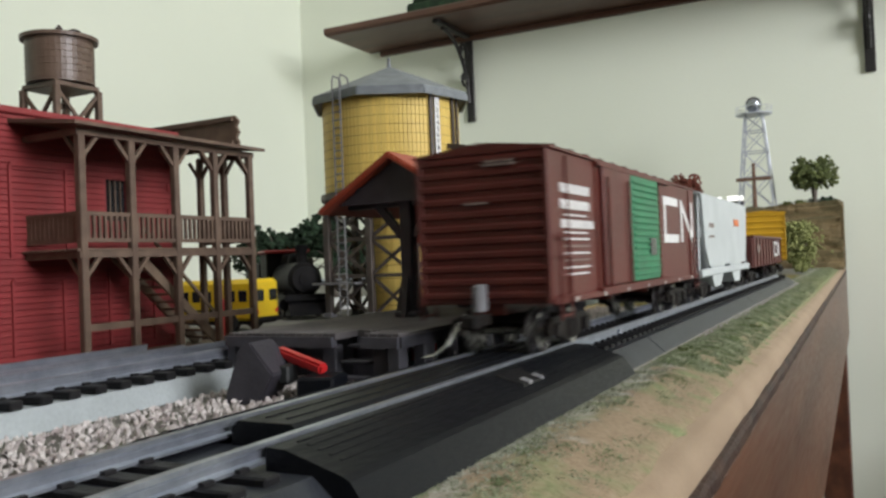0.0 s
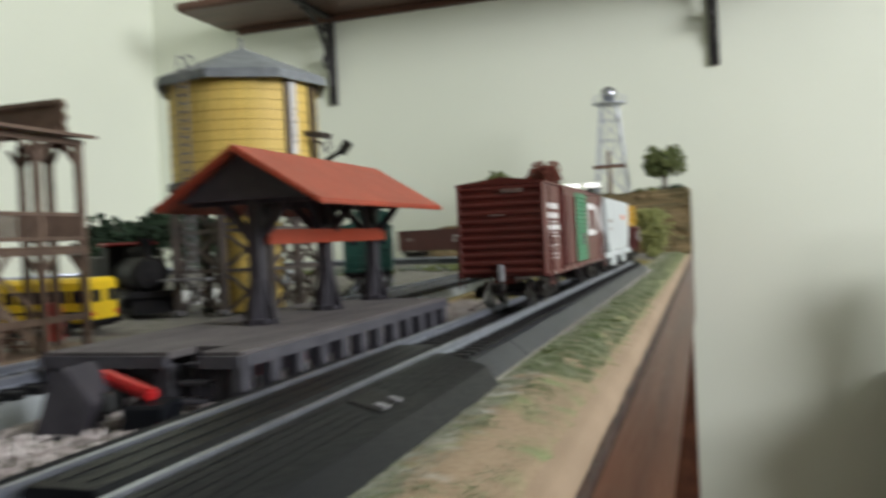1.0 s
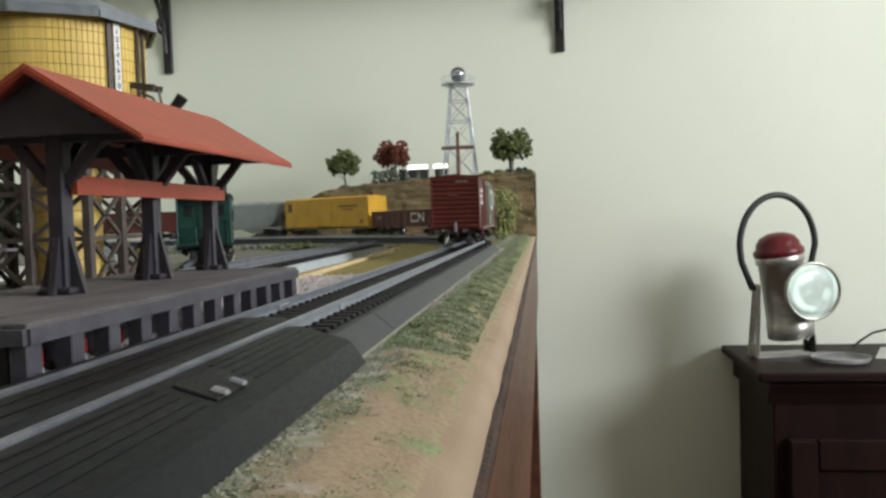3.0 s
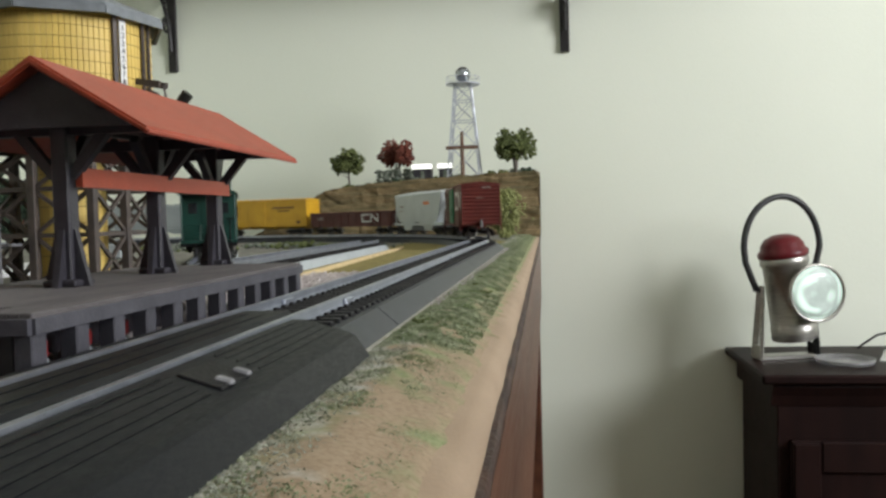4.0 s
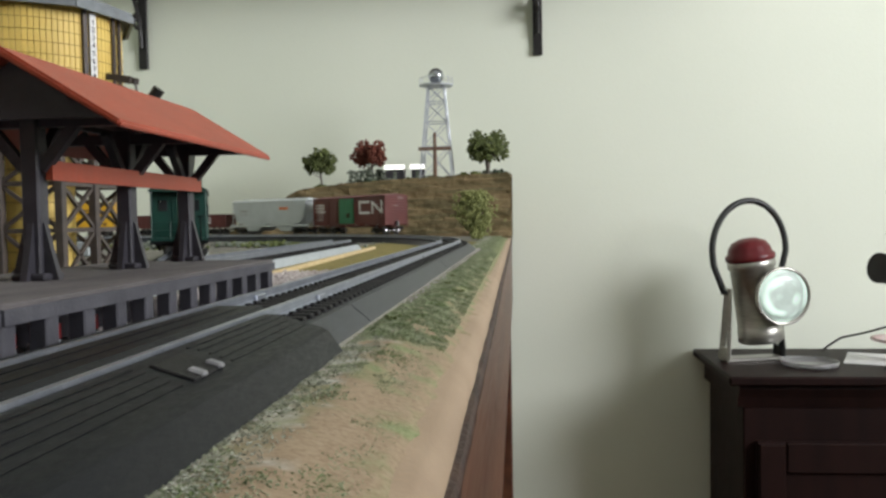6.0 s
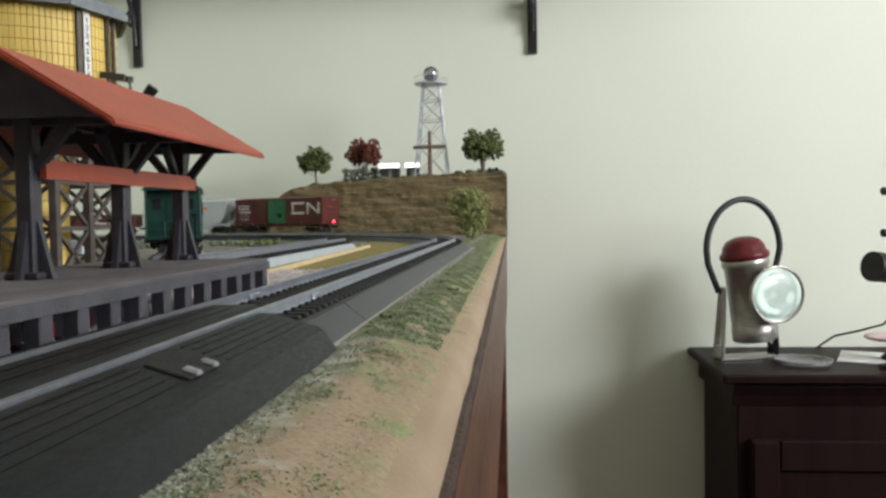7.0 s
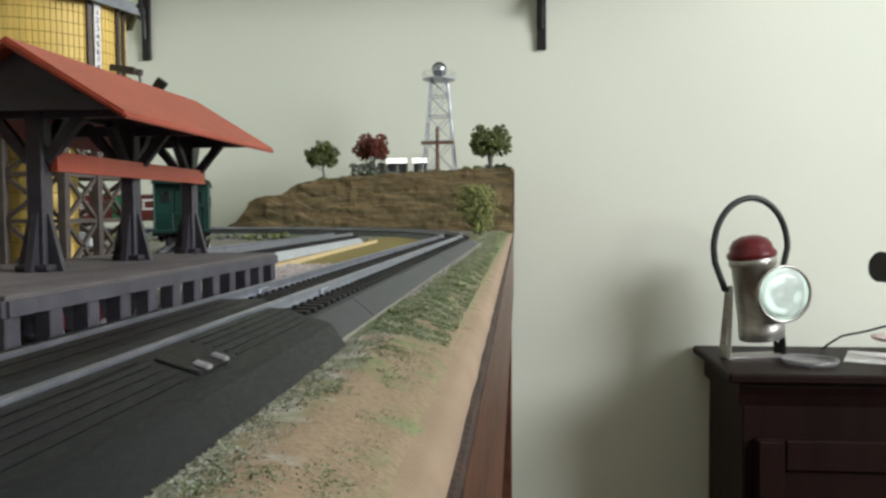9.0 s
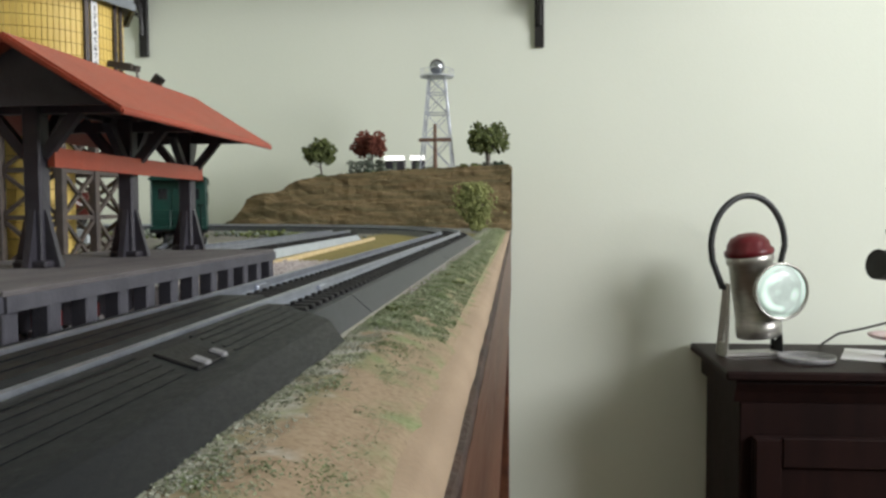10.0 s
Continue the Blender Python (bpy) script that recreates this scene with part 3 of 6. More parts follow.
def tie_mesh():
    bm = bm_new()
    box(bm, (0, 0, 0), (0.0295, 0.0030, 0.0018), bevel=0.0003)
    for s in (-1, 1):
        for d in (-0.0016, 0.0016):
            box(bm, (s * 0.00825 + d, 0, 0.0011), (0.0009, 0.0018, 0.0006))
    return finish(bm, "tie", M["tie"])


def main_track():
    t = thing("main_track", 0, 0, 0, 0, "black roadbed model track with steel rails", "railway track", "", "structure")
    line = []
    s = -0.36
    while s < Y0 + A1 + GAP + R2 * 1.57 + 0.5:
        x, y, a = along(s)
        line.append((x, y, 0.0, a))
        s += 0.02
    for side in (-1, 1):
        bm = bm_new()
        sweep(bm, [(u + side * 0.00825, v) for u, v in RAIL], line)
        part("rail", bm, M["rail"], t)
    # roadbed in pieces that butt with a fine joint
    prof = [(-0.0235, GROUND_Z - 0.001), (0.0235, GROUND_Z - 0.001), (0.0168, -0.0036), (-0.0168, -0.0036)]
    for a, b in ((-0.36, 0.0), (0.0, 0.1795), (0.1795, 0.2275), (0.2275, 0.4555), (0.4555, 0.6835), (0.6835, 0.91), (0.91, 1.14), (1.14, 1.4), (1.4, 1.65), (1.65, 1.9), (1.9, 2.15), (2.15, 2.6)):
        bm = bm_new()
        n = max(2, int((b - a) / 0.02))
        ln = []
        for k in range(n + 1):
            x, y, h = along(a + 0.0003 + (b - a - 0.0006) * k / n)
            ln.append((x, y, 0, h))
        sweep(bm, prof, ln)
        part("roadbed", bm, M["roadbed"], t)
    # ties
    tm = tie_mesh()
    s = -0.2
    verts_rest = bm_new()
    k = 0
    while s < 2.5:
        if not (0.052 < s < 0.181):
            x, y, h = along(s)
            m = pose(x, y, -0.0034, 0, 0, math.degrees(h))
            if s < Y0:
                ob = new("tie", tm)
                ob.parent = t
                ob.matrix_basis = m
            else:
                box(verts_rest, (x, y, -0.0034), (0.0295, 0.003, 0.0018), pose(0, 0, 0, 0, 0, math.degrees(h)))
        s += 0.0062
    tagged(part("tie_run", verts_rest, M["tie"], t), "", "", "", "stuff")
    # rerailer: a middle panel with flange grooves and two outer ramps with ribs
    bm = bm_new()
    extrude_poly(bm, [(-0.0062, -0.004), (0.0062, -0.004), (0.0062, -0.0010), (0.005, 0.0001), (-0.005, 0.0001), (-0.0062, -0.0010)], (1, 0, 0), (0, 0, 1), (0, 1, 0), 0.126, (0, 0.064, 0))
    part("middle_panel", bm, M["rerail"], t, "smooth black plastic rerailer panel")
    for side in (-1, 1):
        bm = bm_new()
        extrude_poly(bm, [(0.0094, -0.0090), (0.0094, -0.0005), (0.0125, -0.0006), (0.0214, -0.0033), (0.0225, -0.0039), (0.0258, -0.0086), (0.0258, -0.0090)], (side, 0, 0), (0, 0, 1), (0, 1, 0), 0.126, (0, 0.053, 0))
        part("ramp_panel", bm, M["rerail"], t, "black plastic outer ramp")
        for y0, y1 in ((0.057, 0.1165), (0.1345, 0.176)):
            for j in range(5):
                u = 0.0116 + j * 0.0017
                z = -0.0005 if u < 0.0125 else -0.0006 - (u - 0.0125) * 0.303
                bm = bm_new()
                box(bm, (side * u, (y0 + y1) / 2, z - 0.00005), (0.0004, y1 - y0, 0.0003), pose(0, 0, 0, 0, side * 16, 0))
                part("ramp_rib", bm, M["rerail"], t)
    for j in range(2):
        bm = bm_new()
        box(bm, (-0.002 + j * 0.004, 0.125, 0.0002), (0.0004, 0.116, 0.00015))
        part("panel_rib", bm, M["rerail"], t)
    # power clips on a flush black plate that paints in the slot's dark
    bm = bm_new()
    box(bm, (0.0158, 0.1245, -0.0015), (0.0066, 0.0105, 0.0006), pose(0, 0, 0, 0, 17, 0), bevel=0.0002)
    part("terminal_slot", bm, M["tie"], t, "flush black plate drawn as the dark terminal recess")
    for y in (0.1225, 0.1288):
        bm = bm_new()
        box(bm, (0.0180, y, -0.0018), (0.0026, 0.0019, 0.0008), pose(0, 0, 0, 0, 17, 0), bevel=0.0003)
        part("terminal_clip", bm, M["pipegrey"], t, "dull steel terminal clip")
    # joiners
    for s in (0.2275, 0.4555, 0.6835):
        for side in (-1, 1):
            bm = bm_new()
            box(bm, (side * 0.00825, s, -0.0016), (0.0026, 0.008, 0.0016), bevel=0.0003)
            part("rail_joiner", bm, M["rail"], t)


main_track()


def side_track(label, p, q, foam, z0=-0.0010, ties=True, name="siding_track"):
    """A straight siding between two points of the plan."""
    (x0, y0), (x1, y1) = p, q
    L = math.hypot(x1 - x0, y1 - y0)
    a = math.degrees(math.atan2(-(x1 - x0), y1 - y0))
    t = thing(name, x0, y0, 0, a, label, "railway track", "", "structure")
    for side in (-1, 1):
        bm = bm_new()
        sweep(bm, [(u + side * 0.00825, v + z0 + 0.0026) for u, v in RAIL], [(0, 0, 0, 0), (0, L, 0, 0)])
        part("rail", bm, M["rail"], t)
    if foam:
        bm = bm_new()
        sweep(bm, [(-0.017, GROUND_Z - 0.001), (0.0145, GROUND_Z - 0.001), (0.0138, z0 - 0.0020), (-0.016, z0 - 0.0020)], [(0, -0.002, 0, 0), (0, L + 0.03, 0, 0)])
        for v in bm.verts:
            if v.co.y > L + 0.02 and v.co.z > -0.006:
                v.co.y -= 0.028
        part("foam_bed", bm, M["foam"], t, "light grey foam roadbed")
    if ties:
        tm = tie_mesh()
        n = int(L / 0.0068)
        for k in range(n):
            ob = new("tie", tm)
            ob.parent = t
            ob.matrix_basis = pose(0, 0.004 + k * 0.0068, z0 - 0.0009, 0, 0, 0)
    return t


side_track("steel siding rails on black ties over a grey foam bed", (-0.0765, -0.15), (-0.0985, 0.735), True)
side_track("short steel track beside the red building", (-0.121, -0.15), (-0.122, 0.162), False, -0.0030, name="back_track")
side_track("siding under the green caboose", (-0.1215, 0.435), (-0.225, 0.705), True, -0.0031, name="caboose_track")


def wood_strip():
    bm = bm_new()
    beam(bm, (-0.0605, 0.40, -0.0072), (-0.0755, 0.77, -0.0072), 0.0026, 0.0024)
    tagged(part("wood_strip", bm, M["stick"]), "pale bare wooden strip lying beside the siding", "wood strip")


wood_strip()


# ---- passenger shelter on its platform ----
PZ = 0.0060


def platform():
    t = thing("station_platform", 0, 0, 0, 0, "dark grey raised wooden station platform with steps", "platform")
    x0, x1, y0, y1 = -0.0725, -0.0197, 0.137, 0.279
    bm = bm_new()
    n = 26
    for k in range(n):
        w = (x1 - x0) / n
        x = x0 + (k + 0.5) * w
        ya = y0 + (0.010 if -0.0385 < x < -0.0300 else 0.0)
        b = bm_new()
        box(b, (x, (ya + y1) / 2, PZ - 0.0009), (w * 0.95, y1 - ya, 0.0018), bevel=0.0002)
        part("deck_board", b, M["deck"], t)
    for a, b_, w in (((x1 - 0.0006, y0, PZ - 0.0022), (x1 - 0.0006, y1, PZ - 0.0022), 0.0024), ((x0, y0, PZ - 0.0022), (x0, y1, PZ - 0.0022), 0.0024), ((x0, y1, PZ - 0.0022), (x1, y1, PZ - 0.0022), 0.0024), ((-0.030, y0, PZ - 0.0022), (x1, y0, PZ - 0.0022), 0.0024), ((x0, y0, PZ - 0.0022), (-0.0385, y0, PZ - 0.0022), 0.0024)):
        b = bm_new()
        beam(b, a, b_, w, 0.0026)
        part("edge_beam", b, M["platside"], t)
    k = 0
    y = y0 + 0.002
    while y < y1:
        for x in (x1 - 0.0018, x0 + 0.001):
            b = bm_new()
            box(b, (x, y, (PZ - 0.0034 + GROUND_Z) / 2), (0.0034, 0.0040, PZ - 0.0034 - GROUND_Z + 0.0004), bevel=0.0003)
            part("support_post", b, M["platside"], t)
        y += 0.0125
    for x in (-0.026, -0.041, -0.056, -0.0695):
        b = bm_new()
        box(b, (x, y0 + 0.003, (PZ - 0.0034 + GROUND_Z) / 2), (0.004, 0.0036, PZ - 0.0034 - GROUND_Z + 0.0004), bevel=0.0003)
        part("support_post", b, M["platside"], t)
    b = bm_new()
    box(b, (-0.053, (y0 + y1) / 2 - 0.016, -0.002), (0.02, y1 - y0 - 0.062, 0.0122))
    part("core_wall", b, M["darkpost"], t)
    for j in range(3):
        b = bm_new()
        box(b, (-0.03425, y0 + 0.0015 + j * 0.003, GROUND_Z + 0.0032 + j * 0.0036), (0.0082, 0.0040, 0.0009), bevel=0.0002)
        part("step", b, M["platside"], t)
    b = bm_new()
    box(b, (-0.03425, y0 + 0.0106, -0.001), (0.0082, 0.001, 0.012))
    part("step_back", b, M["platside"], t)

    # small red and white boxes standing underneath
    for y in (0.158, 0.173, 0.188):
        c = thing("crate", -0.0345, y, GROUND_Z, 8, "small red crate with a pale base under the platform", "crate", "crates under the platform")
        b = bm_new()
        box(b, (0, 0, 0.0016), (0.0042, 0.0056, 0.0032), bevel=0.0003)
        part("base", b, M["foam"], c, "pale grey base")
        b = bm_new()
        box(b, (0, 0, 0.0050), (0.0044, 0.0050, 0.0034), bevel=0.0003)
        part("box", b, M["redroof"], c)


platform()


def shelter():
    X, EZ, RZ, HW = -0.0478, 0.0402, 0.0566, 0.0264
    ya, yb = 0.181, 0.2845
    t = thing("platform_shelter", X, 0, PZ, 0, "open passenger shelter with orange-red roof and dark posts", "shelter")
    z = lambda v: v - PZ
    for s in (-1, 1):
        bm = bm_new()
        extrude_poly(bm, [(0, z(RZ)), (s * HW, z(EZ)), (s * HW, z(EZ) - 0.0016), (0, z(RZ) - 0.0022)], (1, 0, 0), (0, 0, 1), (0, 1, 0), yb - ya, (0, ya, 0))
        bmesh.ops.subdivide_edges(bm, edges=[e for e in bm.edges if abs(e.verts[0].co.y - e.verts[1].co.y) > 0.05], cuts=8)
        bmesh.ops.bevel(bm, geom=[e for e in bm.edges if e.is_manifold and e.calc_face_angle() > 0.8 and abs(e.verts[0].co.x) + abs(e.verts[1].co.x) > 0.01], offset=0.0005, segments=2, affect="EDGES")
        part("roof_panel", bm, M["orange_roof"], t)
    for y in (ya + 0.004, yb - 0.006):
        bm = bm_new()
        extrude_poly(bm, [(-HW + 0.006, z(EZ) + 0.0012), (HW - 0.006, z(EZ) + 0.0012), (0, z(RZ) - 0.0026)], (1, 0, 0), (0, 0, 1), (0, 1, 0), 0.0012, (0, y, 0))
        part("gable", bm, M["darkpost"], t, "dark grey gable board")
    for s in (-1, 1):
        bm = bm_new()
        beam(bm, (s * 0.0135, ya + 0.004, z(EZ) + 0.0058), (s * 0.0135, yb - 0.004, z(EZ) + 0.0058), 0.0016, 0.0022)
        part("purlin", bm, M["darkpost"], t)
    for y in (0.1925, 0.2360, 0.2765):
        bm = bm_new()
        box(bm, (0, y, 0.0205), (0.0042, 0.0042, 0.041), bevel=0.0004)
        part("post", bm, M["darkpost"], t)
        for k in range(4):
            bm = bm_new()
            dx, dy = ((1, 0), (0, 1), (-1, 0), (0, -1))[k]
            extrude_poly(bm, [(0.0018, 0), (0.0056, 0), (0.0047, 0.0035), (0.0024, 0.0130), (0.0018, 0.0130)], (dx, dy, 0), (0, 0, 1), (-dy, dx, 0), 0.0016, (dy * 0.0008, y - dx * 0.0008, 0))
            part("foot_gusset", bm, M["darkpost"], t)
        bm = bm_new()
        box(bm, (0, y, 0.0008), (0.0082, 0.0082, 0.0016), bevel=0.0004)
        part("foot", bm, M["darkpost"], t)
        for s in (-1, 1):
            bm = bm_new()
            beam(bm, (s * 0.002, y, 0.0250), (s * 0.0125, y, 0.0375), 0.0022, 0.0024)
            part("side_brace", bm, M["darkpost"], t)
            if (s < 0 and y > 0.2) or (s > 0):
                bm = bm_new()
                beam(bm, (0, y + s * 0.002, 0.0260), (0, min(y + s * 0.011, yb - 0.002), 0.0365), 0.0022, 0.0022)
                part("long_brace", bm, M["darkpost"], t)
        bm = bm_new()
        beam(bm, (-HW + 0.005, y, 0.0358), (HW - 0.005, y, 0.0358), 0.0026, 0.0028)
        part("cross_beam", bm, M["darkpost"], t)
    bm = bm_new()
    beam(bm, (0, ya + 0.0056, 0.0405), (0, yb - 0.0066, 0.0405), 0.004, 0.005)
    part("ridge_beam", bm, M["darkpost"], t)
    for s in (1,):
        bm = bm_new()
        beam(bm, (s * 0.0036, 0.1925, 0.0248), (s * 0.0036, 0.2790, 0.0248), 0.0016, 0.0044)
        part("name_board", bm, M["orange_roof"], t, "long orange-red board between the posts")


shelter()


def buffer_stop():
    t = thing("buffer_stop", -0.0495, 0.1215, GROUND_Z, 14, "black buffer stop block with a red arm", "buffer stop")
    bm = bm_new()
    extrude_poly(bm, [(-0.0058, 0), (0.0030, 0), (0.0070, 0.0068), (0.0015, 0.0142), (-0.0012, 0.0134)], (1, 0, 0), (0, 0, 1), (0, 1, 0), 0.012, (0, -0.0070, 0))
    bmesh.ops.bevel(bm, geom=bm.edges[:], offset=0.0004, segments=2, affect="EDGES")
    part("block", bm, M["darkpost"], t)
    bm = bm_new()
    box(bm, (0.0072, 0.001, 0.006), (0.0026, 0.006, 0.0044), bevel=0.0005)
    part("pad", bm, M["rubber"], t)
    bm = bm_new()
    beam(bm, (0.0025, 0.006, 0.0108), (0.0170, -0.001, 0.0072), 0.0030, 0.0024)
    bmesh.ops.bevel(bm, geom=bm.edges[:], offset=0.0006, segments=2, affect="EDGES")
    part("arm", bm, M["redbar"], t, "red plastic arm")
    bm = bm_new()
    box(bm, (0.0165, -0.001, 0.0030), (0.009, 0.010, 0.0060), bevel=0.0006)
    part("base", bm, M["rerail"], t)


buffer_stop()


# ---- rolling stock ----
def truck(parent, y, wheels=True):
    t = part("truck", bm_new(), M["truck"], parent)
    t.location = (0, y, 0)
    for s in (-1, 1):
        bm = bm_new()
        extrude_poly(bm, [(-0.0155, 0.0062), (-0.0125, 0.0082), (-0.004, 0.0086), (0.004, 0.0086), (0.0125, 0.0082), (0.0155, 0.0062), (0.0150, 0.0042), (0.0085, 0.0036), (0.004, 0.0022), (-0.004, 0.0022), (-0.0085, 0.0036), (-0.0150, 0.0042)], (0, 1, 0), (0, 0, 1), (1, 0, 0), 0.0014, (s * 0.0124 - 0.0007, 0, 0))
        for d in (-0.0108, 0.0108):
            box(bm, (s * 0.0134, d, 0.0053), (0.0018, 0.0036, 0.0034), bevel=0.0004)
        for d in (-0.002, 0.0, 0.002):
            rod(bm, (s * 0.0132, d, 0.0028), (s * 0.0132, d, 0.0072), 0.0008, seg=6)
        part("side_frame", bm, M["truck"], t)
    bm = bm_new()
    box(bm, (0, 0, 0.0074), (0.025, 0.006, 0.003), bevel=0.0004)
    part("bolster", bm, M["truck"], t)
    sets = []
    for d in (-0.0108, 0.0108):
        bm = bm_new()
        for s in (-1, 1):
            mt = Matrix.Rotation(math.pi / 2 * s, 3, "Y")
            lathe(bm, [(0.0, -0.0008), (0.0018, -0.0008), (0.0020, 0.0), (0.0042, 0.0002), (0.0052, -0.0004), (0.0052, 0.0012), (0.0060, 0.0014), (0.0060, 0.0020), (0.0, 0.0020)], 20, (s * 0.0094, 0, 0), mt @ Matrix.Diagonal((1, 1, -1)))
        rod(bm, (-0.0125, 0, 0), (0.0125, 0, 0), 0.0011)
        bmesh.ops.recalc_face_normals(bm, faces=bm.faces[:])
        w = part("wheelset", bm, M["wheel"], t, "worn steel wheelset")
        w.location = (0, d, 0.0052)
        sets.append(w)
    return t, sets


def coupler(parent, y, s):
    bm = bm_new()
    box(bm, (0, y + s * 0.004, 0.0088), (0.0026, 0.009, 0.0026), bevel=0.0003)
    box(bm, (0.0006, y + s * 0.0095, 0.0088), (0.0044, 0.0034, 0.0034), bevel=0.0006)
    part("coupler", bm, M["truck"], parent)


def patch(parent, name, side_x, y0, y1, z0, z1, material, label="", thick=0.0003):
    s = 1 if side_x > 0 else -1
    bm = bm_new()
    box(bm, (side_x + s * thick / 2, (y0 + y1) / 2, (z0 + z1) / 2), (thick, abs(y1 - y0), z1 - z0))
    return part(name, bm, M[material], parent, label)


def side_bar(bm, side_x, a, b, w):
    """A white stroke on a car's side, from (y, z) to (y, z)."""
    s = 1 if side_x > 0 else -1
    d = Vector((0, b[0] - a[0], b[1] - a[1]))
    n = Vector((0, -d.z, d.y)).normalized() * w / 2
    A, B = Vector((side_x, *a)), Vector((side_x, *b))
    o = Vector((s * 0.00028, 0, 0))
    lo = [bm.verts.new(p) for p in (A - n, B - n, B + n, A + n)]
    hi = [bm.verts.new(p.co + o) for p in lo]
    fs = [bm.faces.new(lo), bm.faces.new(hi[::-1])] + [bm.faces.new((lo[k], hi[k], hi[(k + 1) % 4], lo[(k + 1) % 4])) for k in range(4)]
    bmesh.ops.recalc_face_normals(bm, faces=fs)


def emblem(parent, side_x, yc, zc, h, direction):
    """The railway's mark as plain white strokes."""
    bm = bm_new()
    w, k = h * 0.19, direction
    for a, b in (((-0.95, 0.42), (-0.12, 0.42)), ((-0.87, 0.42), (-0.87, -0.42)), ((-0.95, -0.42), (-0.12, -0.42)), ((0.1, 0.5), (0.1, -0.5)), ((0.1, 0.42), (0.78, -0.42)), ((0.78, 0.5), (0.78, -0.5))):
        side_bar(bm, side_x, (yc + k * a[0] * h * 1.85, zc + a[1] * h), (yc + k * b[0] * h * 1.85, zc + b[1] * h), w)
    part("emblem", bm, M["white"], parent, "white painted line emblem")


def writing(parent, side_x, y0, y1, z, h, n, material="white"):
    bm = bm_new()
    step = (y1 - y0) / n
    for k in range(n):
        side_bar(bm, side_x, (y0 + (k + 0.12) * step, z), (y0 + (k + 0.88) * step, z), h)
    part("lettering", bm, M[material], parent)


def boxcar(name, L, W, zb, ze, zr, body, label, ribs="ends"):
    t = thing(name, 0, 0, 0, 0, label, "freight car", "cars of the train")
    bm = bm_new()
    box(bm, (0, 0, (zb + ze) / 2), (W, L, ze - zb), bevel=0.0004)
    b = part("body", bm, M[body], t)
    bm = bm_new()
    extrude_poly(bm, [(-W / 2 - 0.0007, ze - 0.0002), (W / 2 + 0.0007, ze - 0.0002), (W / 2 + 0.0007, ze + 0.0004), (0, zr), (-W / 2 - 0.0007, ze + 0.0004)], (1, 0, 0), (0, 0, 1), (0, 1, 0), L + 0.0012, (0, -L / 2 - 0.0006, 0))
    part("roof", bm, M[body], t)
    k = -L / 2 + 0.004
    while k < L / 2:
        for s in (-1, 1):
            bm = bm_new()
            beam(bm, (0, k, zr + 0.0001), (s * (W / 2 + 0.0004), k, ze + 0.0006), 0.0009, 0.0008)
            part("roof_rib", bm, M[body], t)
        k += 0.0125
    # pressed ribs of the ends
    for s in (-1, 1):
        n = 11 if body == "brown_car" else 8
        for j in range(n):
            z = zb + 0.002 + (ze - zb - 0.0035) * j / (n - 1)
            bm = bm_new()
            beam(bm, (-W / 2 + 0.0012, s * (L / 2 + 0.0001), z), (W / 2 - 0.0012, s * (L / 2 + 0.0001), z), 0.0012, 0.0019)
            bmesh.ops.bevel(bm, geom=[e for e in bm.edges if abs(e.verts[0].co.x - e.verts[1].co.x) > 0.01], offset=0.0005, segments=1, affect="EDGES")
            part("end_rib", bm, M[body], t)
        for sx in (-1, 1):
            bm = bm_new()
            box(bm, (sx * (W / 2 - 0.0006), s * (L / 2 + 0.0002), (zb + ze) / 2), (0.0012, 0.0012, ze - zb), bevel=0.0002)
            part("corner_post", bm, M[body], t)
    bm = bm_new()
    box(bm, (0, 0, zb - 0.0012), (0.008, L - 0.004, 0.0028))
    for s in (-1, 1):
        for y in (-0.022, 0.022):
            box(bm, (s * 0.006, y, zb - 0.0014), (0.012, 0.0014, 0.0024))
    part("underframe", bm, M[body], t)
    return t


CARS = []
BOXCAR_LAMP_Y = -0.170 / 2 - 0.0035


